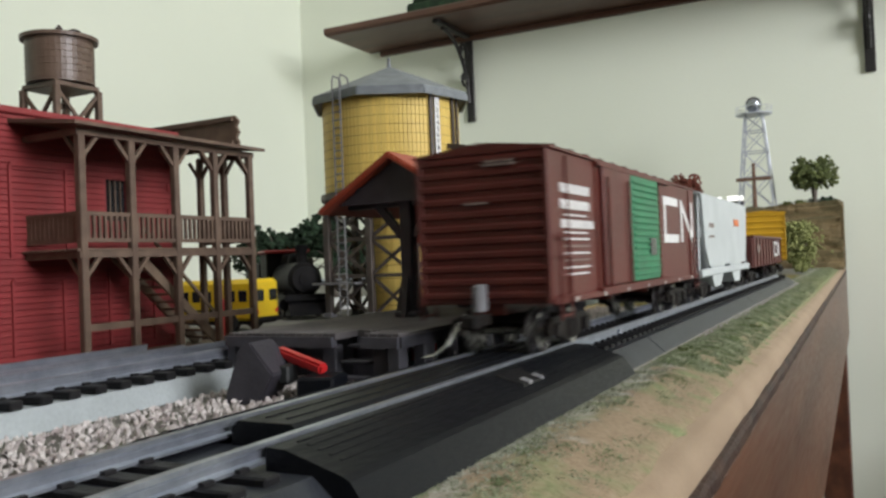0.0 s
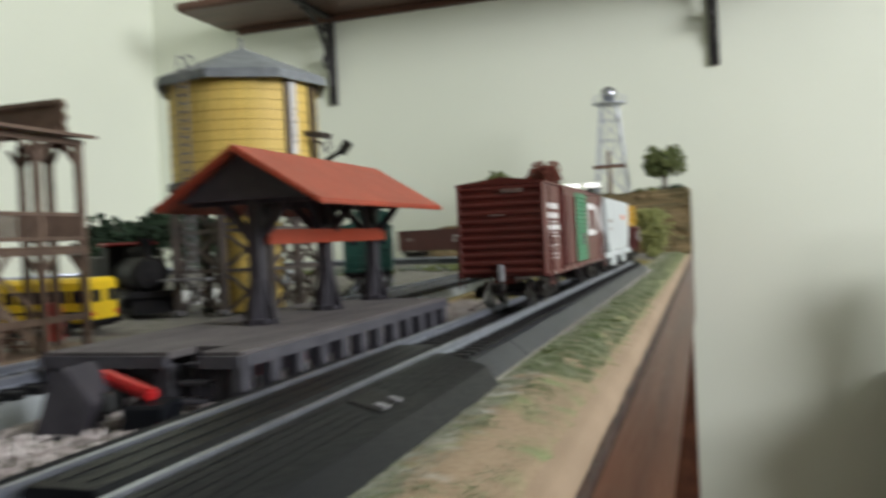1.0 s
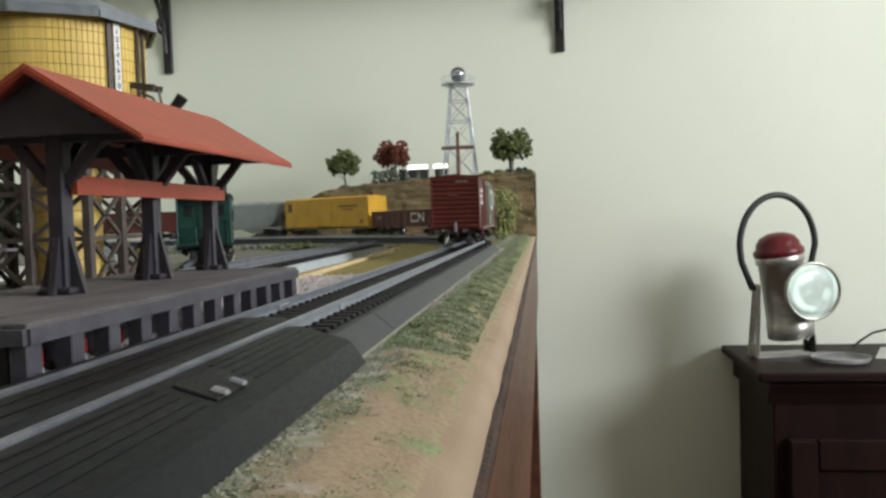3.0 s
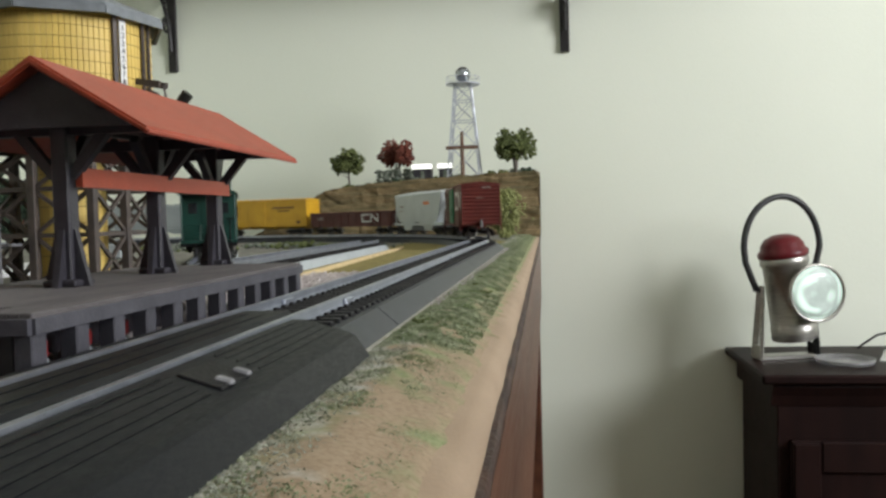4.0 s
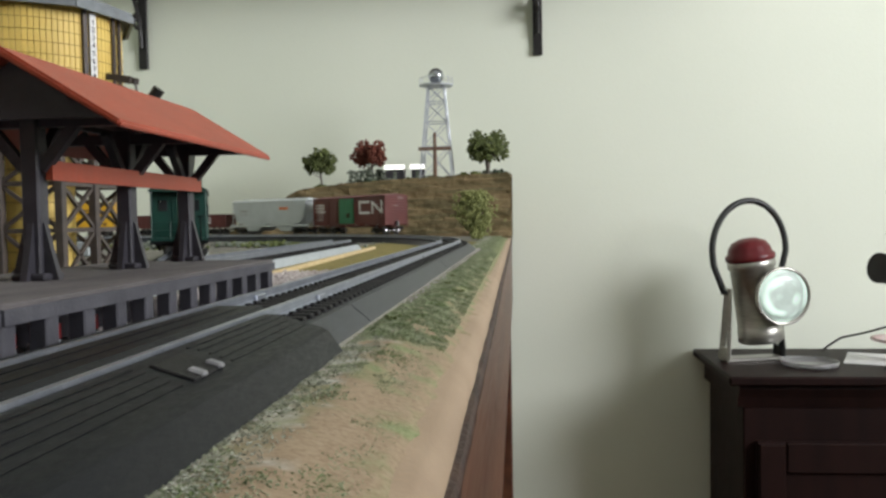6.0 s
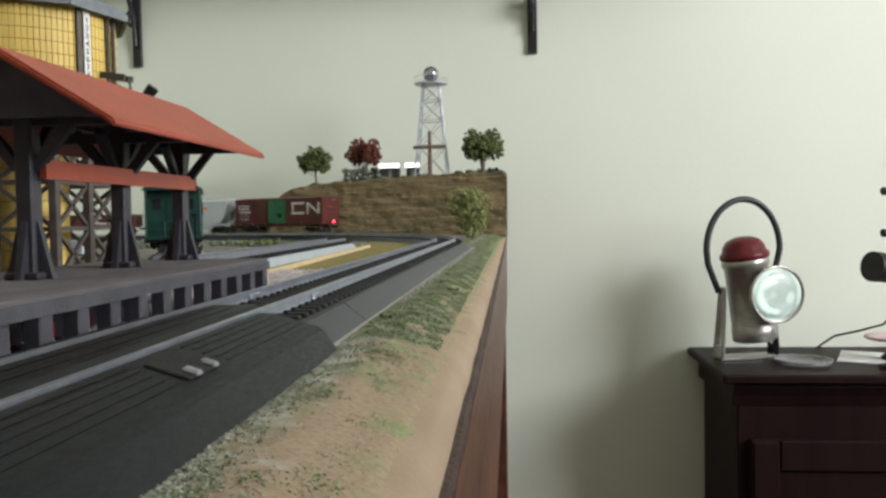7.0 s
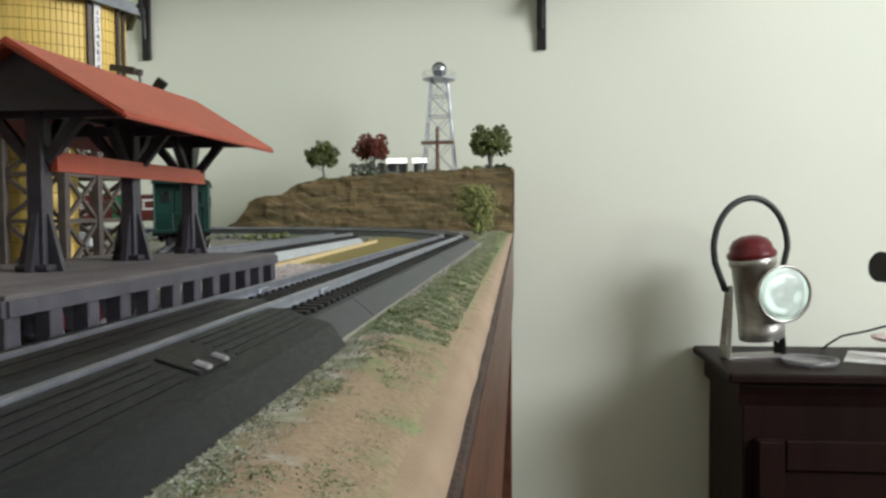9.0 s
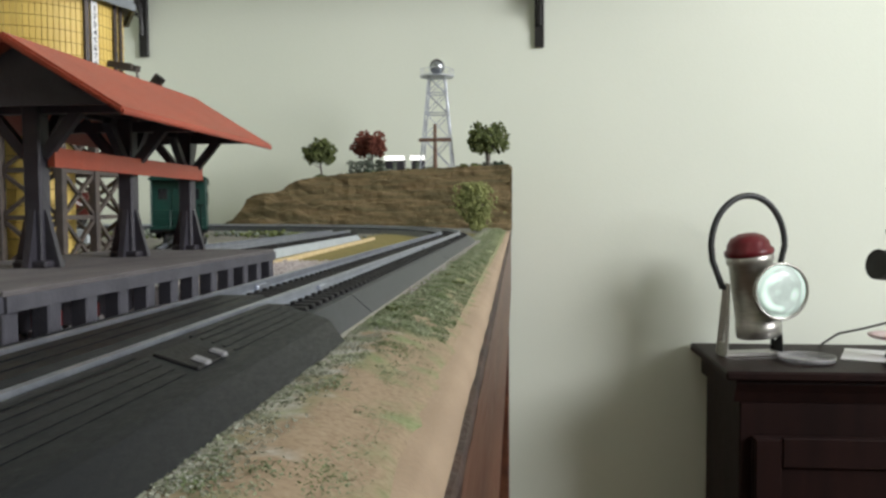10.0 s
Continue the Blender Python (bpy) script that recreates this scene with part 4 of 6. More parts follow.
def rear_boxcar():
    L, W, zb, ze, zr = 0.170, 0.0336, 0.0122, 0.0475, 0.0499
    t = boxcar("boxcar", L, W, zb, ze, zr, "brown_car", "brown-red boxcar with green sliding door and white markings")
    for s in (-1, 1):
        X = s * W / 2
        # side posts, sill tabs
        for y in (-L / 2 + 0.0115, s * -0.0500, s * 0.0225, L / 2 - 0.0115):
            patch(t, "side_rib", X, y - 0.0005, y + 0.0005, zb + 0.001, ze - 0.001, "brown_car", thick=0.0004)
        bm = bm_new()
        box(bm, (X + s * 0.0002, 0, zb + 0.0004), (0.0012, L, 0.0016), bevel=0.0002)
        part("side_sill", bm, M["brown_car"], t)
        for k in range(7):
            y = -L / 2 + 0.014 + k * (L - 0.028) / 6
            patch(t, "sill_marker", X + s * 0.0009, y - 0.0005, y + 0.0005, zb - 0.0002, zb + 0.0008, "white", thick=0.0002)
        # fixed brown door and the green one
        for y0, y1, mtl, nm in ((s * -0.0465, s * -0.0180, "brown_car", "fixed_door"), (s * -0.0176, s * 0.0170, "green_door", "sliding_door")):
            y0, y1 = min(y0, y1), max(y0, y1)
            bm = bm_new()
            box(bm, (X + s * 0.0006, (y0 + y1) / 2, (zb + ze) / 2 + 0.0006), (0.0012, y1 - y0 - 0.0006, ze - zb - 0.0032), bevel=0.0003)
            d = part(nm, bm, M[mtl], t, "green ribbed sliding door" if mtl == "green_door" else "")
            if mtl == "green_door":
                for j in range(15):
                    z = zb + 0.0042 + j * 0.00198
                    bm = bm_new()
                    box(bm, (X + s * 0.0013, (y0 + y1) / 2, z), (0.0008, y1 - y0 - 0.003, 0.0009), bevel=0.0002)
                    part("door_rib", bm, M[mtl], d)
                bm = bm_new()
                box(bm, (X + s * 0.0015, (y0 + y1) / 2 + s * 0.006, zb + 0.0125), (0.0007, 0.0075, 0.0054))
                part("door_plate", bm, M["dark"], d, "dark latch plate")
            else:
                for y in (y0 + 0.003, y1 - 0.004):
                    bm = bm_new()
                    rod(bm, (X + s * 0.0018, y, zb + 0.002), (X + s * 0.0018, y, ze - 0.004), 0.0004, seg=6)
                    part("lock_rod", bm, M["brown_car"], d)
        for z_ in (ze - 0.0009, zb + 0.0014):
            bm = bm_new()
            box(bm, (X + s * 0.0006, s * -0.008, z_), (0.0016, 0.086, 0.0010))
            part("door_track", bm, M["brown_car"], t)
        # lettering, mirrored so that it reads the same from both sides
        d = s
        emblem(t, X, d * 0.0561, 0.0342, 0.0158, d)
        for z, h in ((0.0388, 0.0022), (0.0350, 0.0022)):
            writing(t, X, d * -0.0785, d * -0.0560, z, h, 8)
        for z in (0.0325, 0.0283, 0.0184):
            writing(t, X, d * -0.0785, d * -0.0560, z, 0.0004, 1)
        writing(t, X, d * -0.0785, d * -0.0530, 0.0304, 0.0020, 9)
        for k in range(5):
            writing(t, X, d * -0.077, d * -0.057, 0.0268 - k * 0.0017, 0.0005, 9, "faint" if k % 2 else "white")
        for k in range(4):
            writing(t, X, d * -0.0262, d * -0.0205, 0.0312 - k * 0.0012, 0.0005, 1, "faint")
        for k in range(3):
            writing(t, X, d * 0.075, d * 0.079, 0.0262 - k * 0.0014, 0.0005, 1, "faint")
        # ladder
        for yy in (-L / 2 + 0.0022, -L / 2 + 0.0095, L / 2 - 0.0095, L / 2 - 0.0022):
            bm = bm_new()
            rod(bm, (X + s * 0.0012, yy, zb - 0.004), (X + s * 0.0012, yy, zb + 0.016), 0.0003, seg=5)
            part("ladder_rail", bm, M["brown_car"], t)
        for e in (-1, 1):
            for k in range(5):
                bm = bm_new()
                rod(bm, (X + s * 0.0012, e * (L / 2 - 0.0095), zb - 0.003 + k * 0.0045), (X + s * 0.0012, e * (L / 2 - 0.0022), zb - 0.003 + k * 0.0045), 0.0003, seg=5)
                part("ladder_rung", bm, M["brown_car"], t)
    # rear end: number strips, hose, lamp
    bm = bm_new()
    box(bm, (0.005, -L / 2 - 0.0009, 0.0445), (0.0085, 0.0004, 0.0005))
    box(bm, (0.005, -L / 2 - 0.0009, 0.0453), (0.0075, 0.0004, 0.0005))
    box(bm, (-0.0012, -L / 2 - 0.0009, 0.0358), (0.006, 0.0004, 0.0005))
    part("end_lettering", bm, M["faint"], t)
    bm = bm_new()
    tube(bm, [(-0.004, -L / 2 - 0.002, 0.0105), (-0.0045, -L / 2 - 0.006, 0.0075), (-0.006, -L / 2 - 0.0085, 0.0035), (-0.009, -L / 2 - 0.0095, 0.0012), (-0.0115, -L / 2 - 0.0095, 0.0008)], 0.00042, 6)
    part("brake_hose", bm, M["steel"], t, "bent silver brake hose")
    bm = bm_new()
    box(bm, (0.0, -L / 2 - 0.0027, 0.0138), (0.0019, 0.0046, 0.0064), bevel=0.0004)
    lamp = part("end_lamp", bm, M["pipegrey"], t, "small grey flashing end lamp")
    bm = bm_new()
    lathe(bm, [(0.0, 0.0006), (0.0009, 0.0006), (0.0009, 0.0018), (0.0006, 0.0024), (0.0, 0.0026)], 14, (0, 0, 0), Matrix.Rotation(math.pi / 2, 3, "X"))
    led = part("lamp_lens", bm, M["led"], lamp, "red lamp lens")
    led.location = (0.0, BOXCAR_LAMP_Y, 0.0158)
    CARS.append(dict(ob=t, L=L, ts=0.126, wheels=[], trucks=[]))
    return t, led


def hopper(paint, L, label, emb):
    W, zb, ze, zr = 0.0336, 0.0118, 0.0472, 0.0500
    t = thing("covered_hopper", 0, 0, 0, 0, label, "freight car", "cars of the train")
    bm = bm_new()
    # side outline: sloping end sheets and two bays below
    h = L / 2
    extrude_poly(bm, [(-h + 0.008, ze), (h - 0.008, ze), (h - 0.009, ze - 0.012), (h - 0.026, zb + 0.004), (h - 0.034, zb - 0.006), (h - 0.052, zb - 0.006), (0.006, zb + 0.0045), (-0.006, zb + 0.0045), (-h + 0.052, zb - 0.006), (-h + 0.034, zb - 0.006), (-h + 0.026, zb + 0.004), (-h + 0.009, ze - 0.012)], (0, 1, 0), (0, 0, 1), (1, 0, 0), W - 0.002, (-W / 2 + 0.001, 0, 0))
    part("hopper_body", bm, M[paint], t)
    for s in (-1, 1):
        bm = bm_new()
        extrude_poly(bm, [(-h + 0.004, ze + 0.0002), (h - 0.004, ze + 0.0002), (h - 0.010, zb + 0.012), (h - 0.018, zb + 0.004), (-h + 0.018, zb + 0.004), (-h + 0.010, zb + 0.012)], (0, 1, 0), (0, 0, 1), (s, 0, 0), 0.0013, (s * (W / 2 - 0.0014), 0, 0))
        part("side_sheet", bm, M[paint], t)
        bm = bm_new()
        box(bm, (s * (W / 2 - 0.001), 0, zb + 0.0012), (0.0022, L, 0.0032), bevel=0.0004)
        part("side_sill", bm, M[paint], t)
        if emb:
            writing(t, s * (W / 2 - 0.0001), s * 0.018, s * 0.040, 0.0368, 0.0034, 1, "orange")
            writing(t, s * (W / 2 - 0.0001), s * -0.055, s * -0.042, 0.034, 0.002, 3, "faint")
            writing(t, s * (W / 2 - 0.0001), s * -0.055, s * -0.042, 0.029, 0.001, 3, "faint")
        else:
            writing(t, s * (W / 2 - 0.0001), s * -0.06, s * -0.03, 0.034, 0.002, 4, "faint")
        for e in (-1, 1):
            bm = bm_new()
            rod(bm, (s * (W / 2 - 0.002), e * (h - 0.002), zb), (s * (W / 2 - 0.002), e * (h - 0.005), ze), 0.0007, seg=6)
            rod(bm, (s * (W / 2 - 0.002), e * (h - 0.022), zb + 0.002), (s * (W / 2 - 0.002), e * (h - 0.004), ze - 0.012), 0.0006, seg=6)
            part("end_stay", bm, M[paint], t)
    bm = bm_new()
    extrude_poly(bm, [(-W / 2, ze), (W / 2, ze), (W / 2 - 0.002, ze + 0.0012), (0.008, zr), (-0.008, zr), (-W / 2 + 0.002, ze + 0.0012)], (1, 0, 0), (0, 0, 1), (0, 1, 0), L - 0.006, (0, -h + 0.003, 0))
    part("roof", bm, M[paint], t)
    for k in range(6):
        bm = bm_new()
        box(bm, (0, -h + 0.02 + k * (L - 0.04) / 5, zr + 0.0005), (0.009, 0.016, 0.0014), bevel=0.0004)
        part("roof_hatch", bm, M[paint], t)
    for e in (-1, 1):
        bm = bm_new()
        box(bm, (0, e * (h - 0.012), zb + 0.0015), (0.031, 0.024, 0.0014))
        box(bm, (0, e * (h - 0.001), zb + 0.001), (0.0336, 0.0016, 0.0034))
        part("end_platform", bm, M[paint], t)
    CARS.append(dict(ob=t, L=L, ts=L - 0.044, wheels=[], trucks=[]))


def gondola(name, L, ze, label, emb_h):
    W, zb = 0.034, 0.0112
    t = thing(name, 0, 0, 0, 0, label, "freight car", "cars of the train")
    for s in (-1, 1):
        bm = bm_new()
        box(bm, (s * (W / 2 - 0.0006), 0, (zb + ze) / 2), (0.0012, L, ze - zb), bevel=0.0002)
        part("side", bm, M["gond"], t)
        bm = bm_new()
        box(bm, (0, s * (L / 2 - 0.0006), (zb + ze) / 2), (W - 0.0026, 0.0012, ze - zb), bevel=0.0002)
        part("end", bm, M["gond"], t)
        for k in range(11):
            patch(t, "side_rib", s * W / 2, -L / 2 + 0.004 + k * (L - 0.008) / 10 - 0.0005, -L / 2 + 0.004 + k * (L - 0.008) / 10 + 0.0005, zb, ze - 0.001, "gond", thick=0.0007)
        bm = bm_new()
        box(bm, (s * W / 2, 0, ze - 0.0006), (0.0022, L + 0.001, 0.0016), bevel=0.0003)
        part("top_rail", bm, M["gond"], t)
        emblem(t, s * (W / 2 + 0.0007), s * 0.048, (zb + ze) / 2 + 0.001, emb_h, s)
        writing(t, s * (W / 2 + 0.0007), s * -0.07, s * -0.056, (zb + ze) / 2 + 0.0018, 0.0048, 4, "faint")
    bm = bm_new()
    box(bm, (0, 0, zb + 0.0006), (W - 0.003, L - 0.003, 0.0014))
    part("floor", bm, M["gond"], t)
    CARS.append(dict(ob=t, L=L, ts=L - 0.046, wheels=[], trucks=[]))


def yellow_boxcar():
    L, W, zb, ze, zr = 0.172, 0.0336, 0.0125, 0.0508, 0.0530
    t = boxcar("yellow_boxcar", L, W, zb, ze, zr, "yellow", "yellow insulated boxcar with small brown lettering")
    for s in (-1, 1):
        X = s * W / 2
        bm = bm_new()
        box(bm, (X + s * 0.0006, 0, (zb + ze) / 2), (0.0012, 0.03, ze - zb - 0.003), bevel=0.0003)
        part("plug_door", bm, M["yellow"], t)
        writing(t, X, s * 0.028, s * 0.066, 0.040, 0.003, 9, "brownlet")
        writing(t, X, s * 0.036, s * 0.058, 0.0355, 0.002, 6, "brownlet")
        patch(t, "badge", X, s * -0.075 - 0.004, s * -0.075 + 0.004, 0.034, 0.046, "brownlet", "brown shield badge")
        patch(t, "data_panel", X, s * 0.073 - 0.003, s * 0.073 + 0.003, 0.017, 0.021, "brownlet")
    CARS.append(dict(ob=t, L=L, ts=0.126, wheels=[], trucks=[]))


BOXCAR, LED = rear_boxcar()
hopper("hopper", 0.150, "pale grey covered hopper with orange mark", True)
gondola("gondola", 0.176, 0.0305, "brown low-sided gondola with white line emblem", 0.0105)
yellow_boxcar()
hopper("hopper2", 0.172, "grey covered hopper with rounded roof", False)
gondola("high_gondola", 0.178, 0.0420, "brown high-sided gondola with white emblem", 0.0095)
for c in CARS:
    for s in (-1, 1):
        tr, sets = truck(c["ob"], s * c["ts"] / 2)
        c["trucks"].append((tr, s * c["ts"] / 2))
        c["wheels"] += sets
        coupler(c["ob"], s * c["L"] / 2, s)


S0, SPEED, PITCH_GAP = 0.1437, 0.145, 0.015


def car_pose(s_mid, ts):
    ax, ay, _ = along(s_mid - ts / 2)
    bx, by, _ = along(s_mid + ts / 2)
    return (ax + bx) / 2, (ay + by) / 2, math.atan2(-(bx - ax), by - ay)


def motions():
    rear = S0
    for i, c in enumerate(CARS):
        mid0 = rear + c["L"] / 2
        rear += c["L"] + PITCH_GAP
        rows, turns = [], [[], []]
        for k in range(41):
            t = k * 0.25
            s = mid0 + SPEED * t
            x, y, a = car_pose(s, c["ts"])
            rows.append((t, pose(x, y, 0, 0, 0, math.degrees(a))))
            for j, (tr, d) in enumerate(c["trucks"]):
                h = along(s + d)[2] - a
                turns[j].append((t, pose(0, d, 0, 0, 0, math.degrees(h))))
        walk(c["ob"], rows)
        for (tr, d), r in zip(c["trucks"], turns):
            walk(tr, r)
        if i == 0:
            n = 201
            for w in c["wheels"]:
                y = w.location.y
                walk(w, [(k * 0.05, pose(0, y, 0.0052, -math.degrees(SPEED * k * 0.05 / 0.0052), 0, 0)) for k in range(n)])
    flash()


def flash():
    """The end lamp's lens swings round its post, facing out once every 1.26 s."""
    y = BOXCAR_LAMP_Y
    rows = [(0.0, 180)]
    for k in range(8):
        tf = 0.72 + 1.26 * k
        rows += [(tf - 0.14, 180), (tf - 0.10, 100), (tf - 0.06, 20), (tf, 0), (tf + 0.06, -20), (tf + 0.10, -100), (tf + 0.14, -180)]
    rows.append((10.0, 180))
    walk(LED, [(t, pose(0, y, 0.0158, 0, 0, a)) for t, a in rows])


# ---- hill at the far end ----
def hill():
    rnd = random.Random(3)
    xs = [-0.47 + 0.003 * k for k in range(174)]
    prof = 46
    verts, faces = [], []

    def top(x):
        pts = [(-0.47, -0.007), (-0.42, -0.003), (-0.397, 0.006), (-0.384, 0.020), (-0.374, 0.038), (-0.358, 0.045), (-0.322, 0.049), (-0.312, 0.052), (-0.300, 0.062), (-0.286, 0.068), (-0.22, 0.076), (-0.1, 0.083), (0.046, 0.0885), (0.06, 0.0885)]
        for (a, p), (b, q) in zip(pts, pts[1:]):
            if x <= b:
                return p + (q - p) * (x - a) / (b - a)
        return pts[-1][1]

    rows = prof + 8
    for x in xs:
        h = top(x) + 0.0016 * noise.noise((x * 60, 1, 2)) + 0.0010 * noise.noise((x * 200, 4, 2))
        f0 = 1.262 + (0.03 * max(0, -0.33 - x) / 0.1)
        for k in range(rows):
            if k < prof:
                u = k / (prof - 1)
                z = GROUND_Z - 0.003 + (h - GROUND_Z + 0.003) * u
                band = (z * 62 + 0.7 * noise.noise((x * 7, 3, 0)) + 0.35 * noise.noise((x * 40, z * 20, 5)))
                ledge = 0.0030 * (math.floor(band) - band * 0.35)
                y = f0 + 0.012 * u + ledge + 0.005 * noise.noise((x * 24, z * 50, 4)) + 0.0019 * noise.noise((x * 90, z * 130, 9)) + 0.0009 * noise.noise((x * 260, z * 300, 2))
            else:
                u = (k - prof + 1) / 8
                y = f0 + 0.022 + u * (1.494 - f0 - 0.022)
                z = h + 0.003 * noise.noise((x * 30, y * 30, 0)) * u
            xx = min(x, 0.0440 + 0.0050 * noise.noise((y * 60, z * 110, 2)) + 0.0012 * noise.noise((y * 200, z * 300, 2)))
            verts.append((xx, y, z))
    for i in range(len(xs) - 1):
        for k in range(rows - 1):
            a = i * rows + k
            faces.append((a, a + rows, a + rows + 1, a + 1))
    # cut end wall
    last = (len(xs) - 1) * rows
    base = [len(verts) + k for k in range(rows)]
    for k in range(rows):
        v = verts[last + k]
        verts.append((v[0] - 0.0005, v[1], GROUND_Z - 0.004))
    for k in range(rows - 1):
        faces.append((last + k, base[k], base[k + 1], last + k + 1))
    me = bpy.data.meshes.new("hill")
    me.from_pydata(verts, [], faces)
    me.materials.append(M["rock"])
    tagged(new("hill", me), "terraced brown rock hill of carved foam", "hill", "", "structure")


hill()


def tree(x, y, z, h, cr, paint, label, seed, trunks=1, bare=0.35, name="tree"):
    rnd = random.Random(seed)
    t = thing(name, x, y, z, rnd.uniform(0, 360), label, "tree")
    bm = bm_new()
    tips = []
    for k in range(trunks):
        bx = rnd.uniform(-0.25, 0.25) * cr if trunks > 1 else 0
        lean = Vector((rnd.uniform(-0.2, 0.2), rnd.uniform(-0.2, 0.2), 1)) * h * 0.55
        a = Vector((bx, 0, -0.001))
        rod(bm, a, a + lean, h * 0.03, h * 0.018, 7)
        for j in range(5):
            s = a + lean * rnd.uniform(0.45, 0.95)
            e = s + Vector((rnd.uniform(-1, 1) * cr * 0.7, rnd.uniform(-1, 1) * cr * 0.7, rnd.uniform(0.1, 0.3) * h))
            rod(bm, s, e, h * 0.012, h * 0.005, 5)
            tips.append(e)
    part("trunk", bm, M["bark"], t, "grey bare trunk")
    bm = bm_new()
    zc = h * (bare + 1) / 2
    hz = h * (1 - bare) / 2
    lobes = []
    for _ in range(20):
        a, u = rnd.uniform(0, 6.28), rnd.uniform(-0.7, 0.85)
        lobes.append((Vector((cr * 0.66 * math.cos(a) * math.sqrt(1 - u * u), cr * 0.66 * math.sin(a) * math.sqrt(1 - u * u), zc + hz * 0.64 * u)), rnd.uniform(0.24, 0.48) * cr))
    for c, r in lobes:
        for _ in range(44):
            d = Vector((rnd.gauss(0, 1), rnd.gauss(0, 1), rnd.gauss(0, 1))).normalized()
            clump(bm, c + d * r * rnd.uniform(0.55, 1.0), r * rnd.uniform(0.12, 0.24), rnd)
    part("crown", bm, M[paint], t)
    return t


def hill_things():
    tree(-0.2635, 1.34, 0.074, 0.060, 0.030, "leaf", "small green foam tree on a thin trunk", 11, 1, 0.28)
    tree(-0.183, 1.34, 0.078, 0.072, 0.031, "leafred", "rust red foam tree among grey bushes", 12, 2, 0.34)
    tree(0.0085, 1.34, 0.087, 0.078, 0.038, "leaf", "dense green foam tree with several grey trunks", 13, 5, 0.20)
    rnd = random.Random(5)
    for k in range(30):
        x = rnd.uniform(-0.27, 0.03)
        if rnd.random() < 0.5:
            x = rnd.uniform(-0.24, -0.10)
        zz = 0.068 + (x + 0.285) * 0.06
        bm = bm_new()
        for _ in range(22):
            clump(bm, (rnd.gauss(0, 0.0045), rnd.gauss(0, 0.004), rnd.uniform(-0.002, 0.006)), rnd.uniform(0.002, 0.004), rnd)
        paint = rnd.choice(["leaf", "sage", "leafdark", "leaf"])
        ob = part("bush", bm, M[paint])
        ob.location = (x, rnd.uniform(1.31, 1.39), zz + 0.002)
        tagged(ob, "low green foam bush on the hilltop" if paint != "sage" else "grey-green lichen bush on the hilltop", "bush", "bushes on the hill")
    for k in range(5):
        bm = bm_new()
        for _ in range(60):
            zz = rnd.uniform(-0.002, 0.022)
            clump(bm, (rnd.gauss(0, 0.006) * (1 - zz / 0.04), rnd.gauss(0, 0.005), zz), rnd.uniform(0.0014, 0.0034), rnd)
        ob = part("bush", bm, M["sage"])
        ob.location = (-0.21 + 0.014 * k, 1.335, 0.077)
        tagged(ob, "tall grey-green lichen bush on the hilltop", "bush", "bushes on the hill")
    # pale bush at the foot of the hill
    t = thing("tall_bush", 0.0075, 1.02, GROUND_Z, 0, "tall pale yellow-green bush at the foot of the hill", "bush")
    bm = bm_new()
    for k in range(5):
        rod(bm, (0, 0, 0), (rnd.uniform(-0.014, 0.014), rnd.uniform(-0.012, 0.012), rnd.uniform(0.03, 0.05)), 0.0012, 0.0006, 5)
    part("stem", bm, M["bark"], t)
    bm = bm_new()
    for _ in range(2000):
        z = rnd.uniform(0.003, 0.060)
        r = 0.0195 * math.sin(math.pi * (0.25 + 0.72 * (1 - z / 0.060))) + 0.001
        clump(bm, (rnd.gauss(0, 0.5) * r - 0.004 * (z / 0.05), rnd.gauss(0, 0.5) * r, z), rnd.uniform(0.0008, 0.0022), rnd)
    part("crown", bm, M["leafpale"], t)
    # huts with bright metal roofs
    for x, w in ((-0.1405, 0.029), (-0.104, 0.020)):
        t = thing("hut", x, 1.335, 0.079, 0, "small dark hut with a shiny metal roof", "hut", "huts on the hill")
        bm = bm_new()
        box(bm, (0, 0, 0.010), (w, 0.02, 0.022), bevel=0.0005)
        part("hut_body", bm, M["darkpost"], t)
        bm = bm_new()
        extrude_poly(bm, [(-0.014, 0.0195), (0.012, 0.026), (0.012, 0.0272), (-0.014, 0.0207)], (0, 1, 0), (0, 0, 1), (1, 0, 0), w + 0.003, (-w / 2 - 0.0015, 0, 0))
        part("roof", bm, M["hutroof"], t)
        bm = bm_new()
        box(bm, (0, -0.0103, 0.010), (0.006, 0.001, 0.013))
        part("door", bm, M["sage"], t)
        # the glow is added to the board, painting in the roof's bright white glare
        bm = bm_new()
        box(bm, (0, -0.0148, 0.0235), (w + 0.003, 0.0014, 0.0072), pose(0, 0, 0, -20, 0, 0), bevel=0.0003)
        part("eave_board", bm, M["strip"], t, "white eave board with an added glow")


hill_things()


